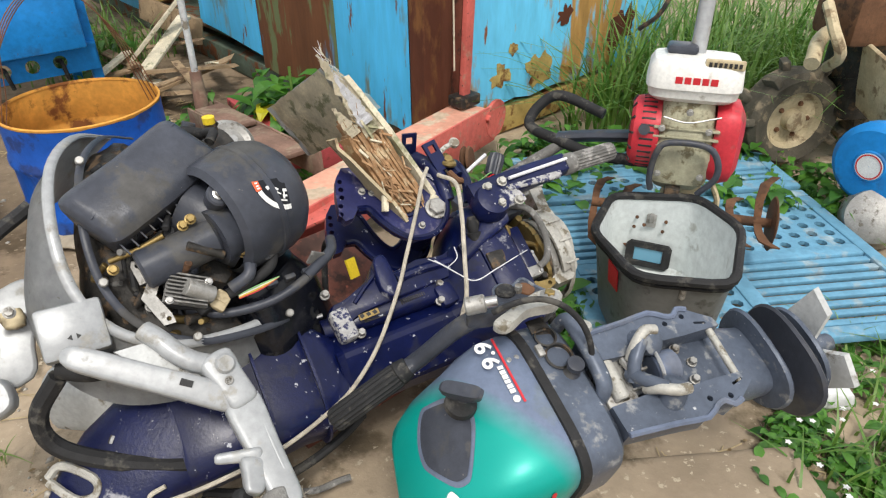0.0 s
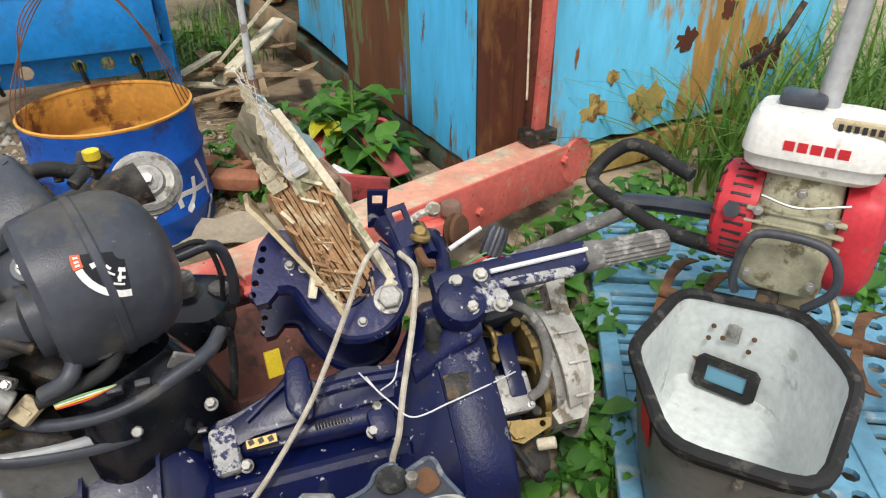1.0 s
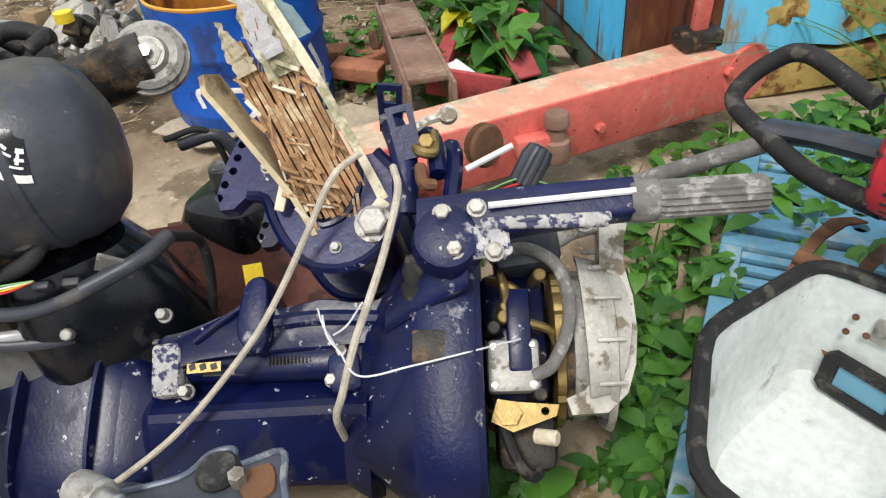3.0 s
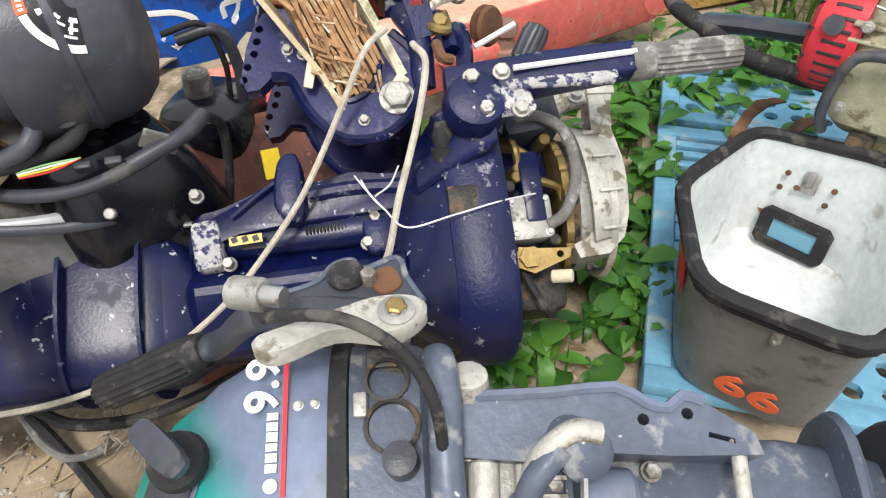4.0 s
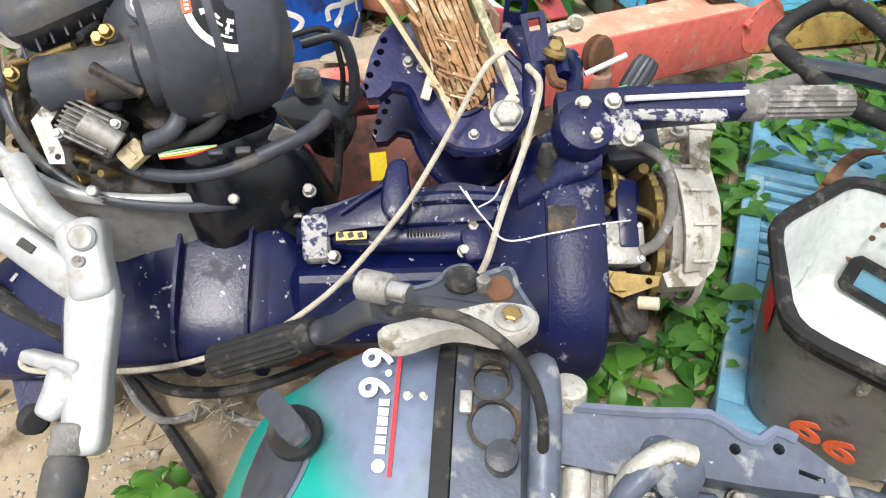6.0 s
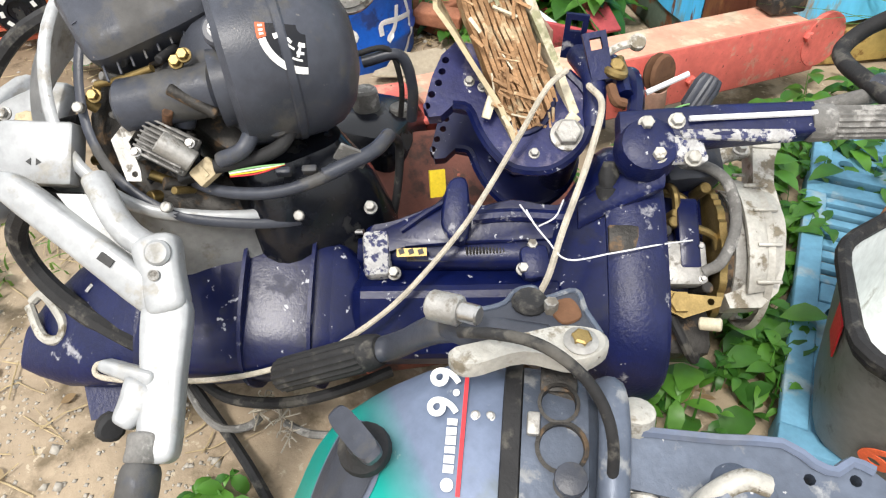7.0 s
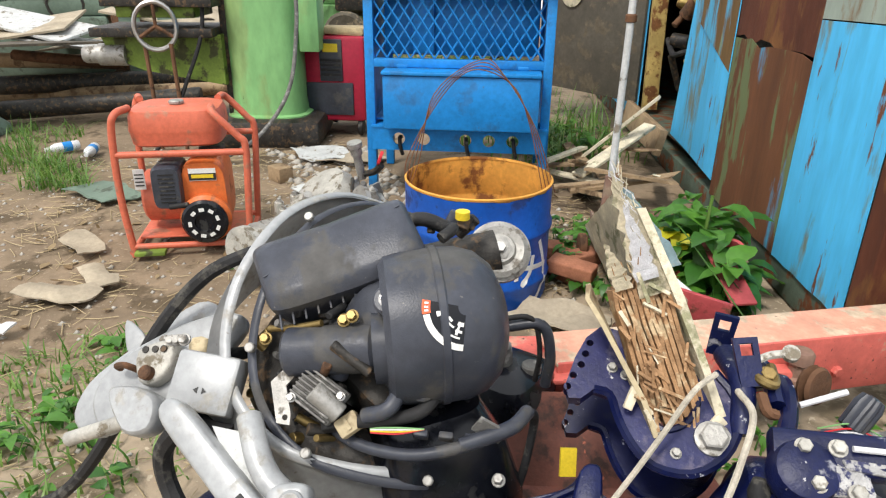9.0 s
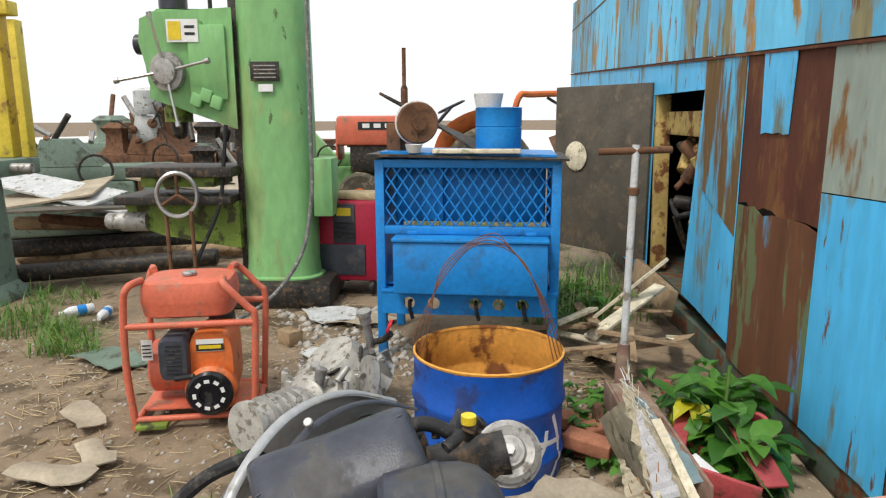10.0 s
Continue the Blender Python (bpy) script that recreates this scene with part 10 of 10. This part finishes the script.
for poly, n in (([(-4.2, 0.2), (-0.6, 0.1), (0.5, 0.7), (0.2, 1.1), (-0.9, 1.3), (-2.2, 2.3), (-3.8, 2.5)], 1100), ([(-2.3, 2.5), (-0.4, 2.1), (-0.5, 3.0), (-2.3, 3.5)], 500), ([(0.8, 1.1), (1.7, 1.1), (1.4, 1.9), (0.9, 1.6)], 200)):
    for x, y in scatter(poly, n):
        a, ln = rng.uniform(0, 6.3), rng.uniform(0.02, 0.16)
        b0 = len(vs)
        z = ground_height(x, y) + rng.uniform(0.003, 0.012)
        w = rng.uniform(0.0008, 0.0022)
        for s in (-0.5, 0.0, 0.5):
            bx_ = x + s * ln * math.cos(a) + 0.1 * ln * (1 - abs(s) * 2) * math.sin(a)
            by_ = y + s * ln * math.sin(a)
            vs += [(bx_ - w * math.sin(a), by_ + w * math.cos(a), z), (bx_ + w * math.sin(a), by_ - w * math.cos(a), z), (bx_, by_, z + w * 1.4)]
        for q in (0, 3):
            fs += [(b0 + q, b0 + q + 2, b0 + q + 5, b0 + q + 3), (b0 + q + 2, b0 + q + 1, b0 + q + 4, b0 + q + 5)]
stuff("straw_litter", vs, fs, STRAW, "scattered straw, twigs and chips", "litter")
vs, fs = [], []
for poly, n, big in (([(-4.2, 0.0), (0.4, 0.2), (0.5, 1.0), (-0.6, 1.2), (-2.2, 2.4), (-4.2, 2.5)], 900, 0.014), ([(-0.6, 0.3), (0.5, 0.5), (0.5, 1.05), (-0.5, 1.1)], 1500, 0.006), ([(-3.9, 1.9), (-2.4, 1.8), (-2.2, 2.4), (-3.6, 2.6)], 260, 0.04), ([(-2.0, 2.4), (-0.6, 2.2), (-0.6, 2.9), (-2.0, 3.2)], 160, 0.02)):
    for x, y in scatter(poly, n):
        r = big * rng.uniform(0.3, 1.2)
        b0 = len(vs)
        z = ground_height(x, y)
        for dx, dy, dz in ((1, 0, 0), (-1, 0, 0), (0, 1, 0), (0, -1, 0), (0, 0, 0.8), (0, 0, -0.6)):
            vs.append((x + r * dx * rng.uniform(0.6, 1.3), y + r * dy * rng.uniform(0.6, 1.3), z + r * dz * rng.uniform(0.6, 1.1)))
        for t in ((0, 2, 4), (2, 1, 4), (1, 3, 4), (3, 0, 4), (2, 0, 5), (1, 2, 5), (3, 1, 5), (0, 3, 5)):
            fs.append(tuple(b0 + q for q in t))
stuff("pebbles", vs, fs, STONE, "small pale pebbles on bare earth", "pebbles")
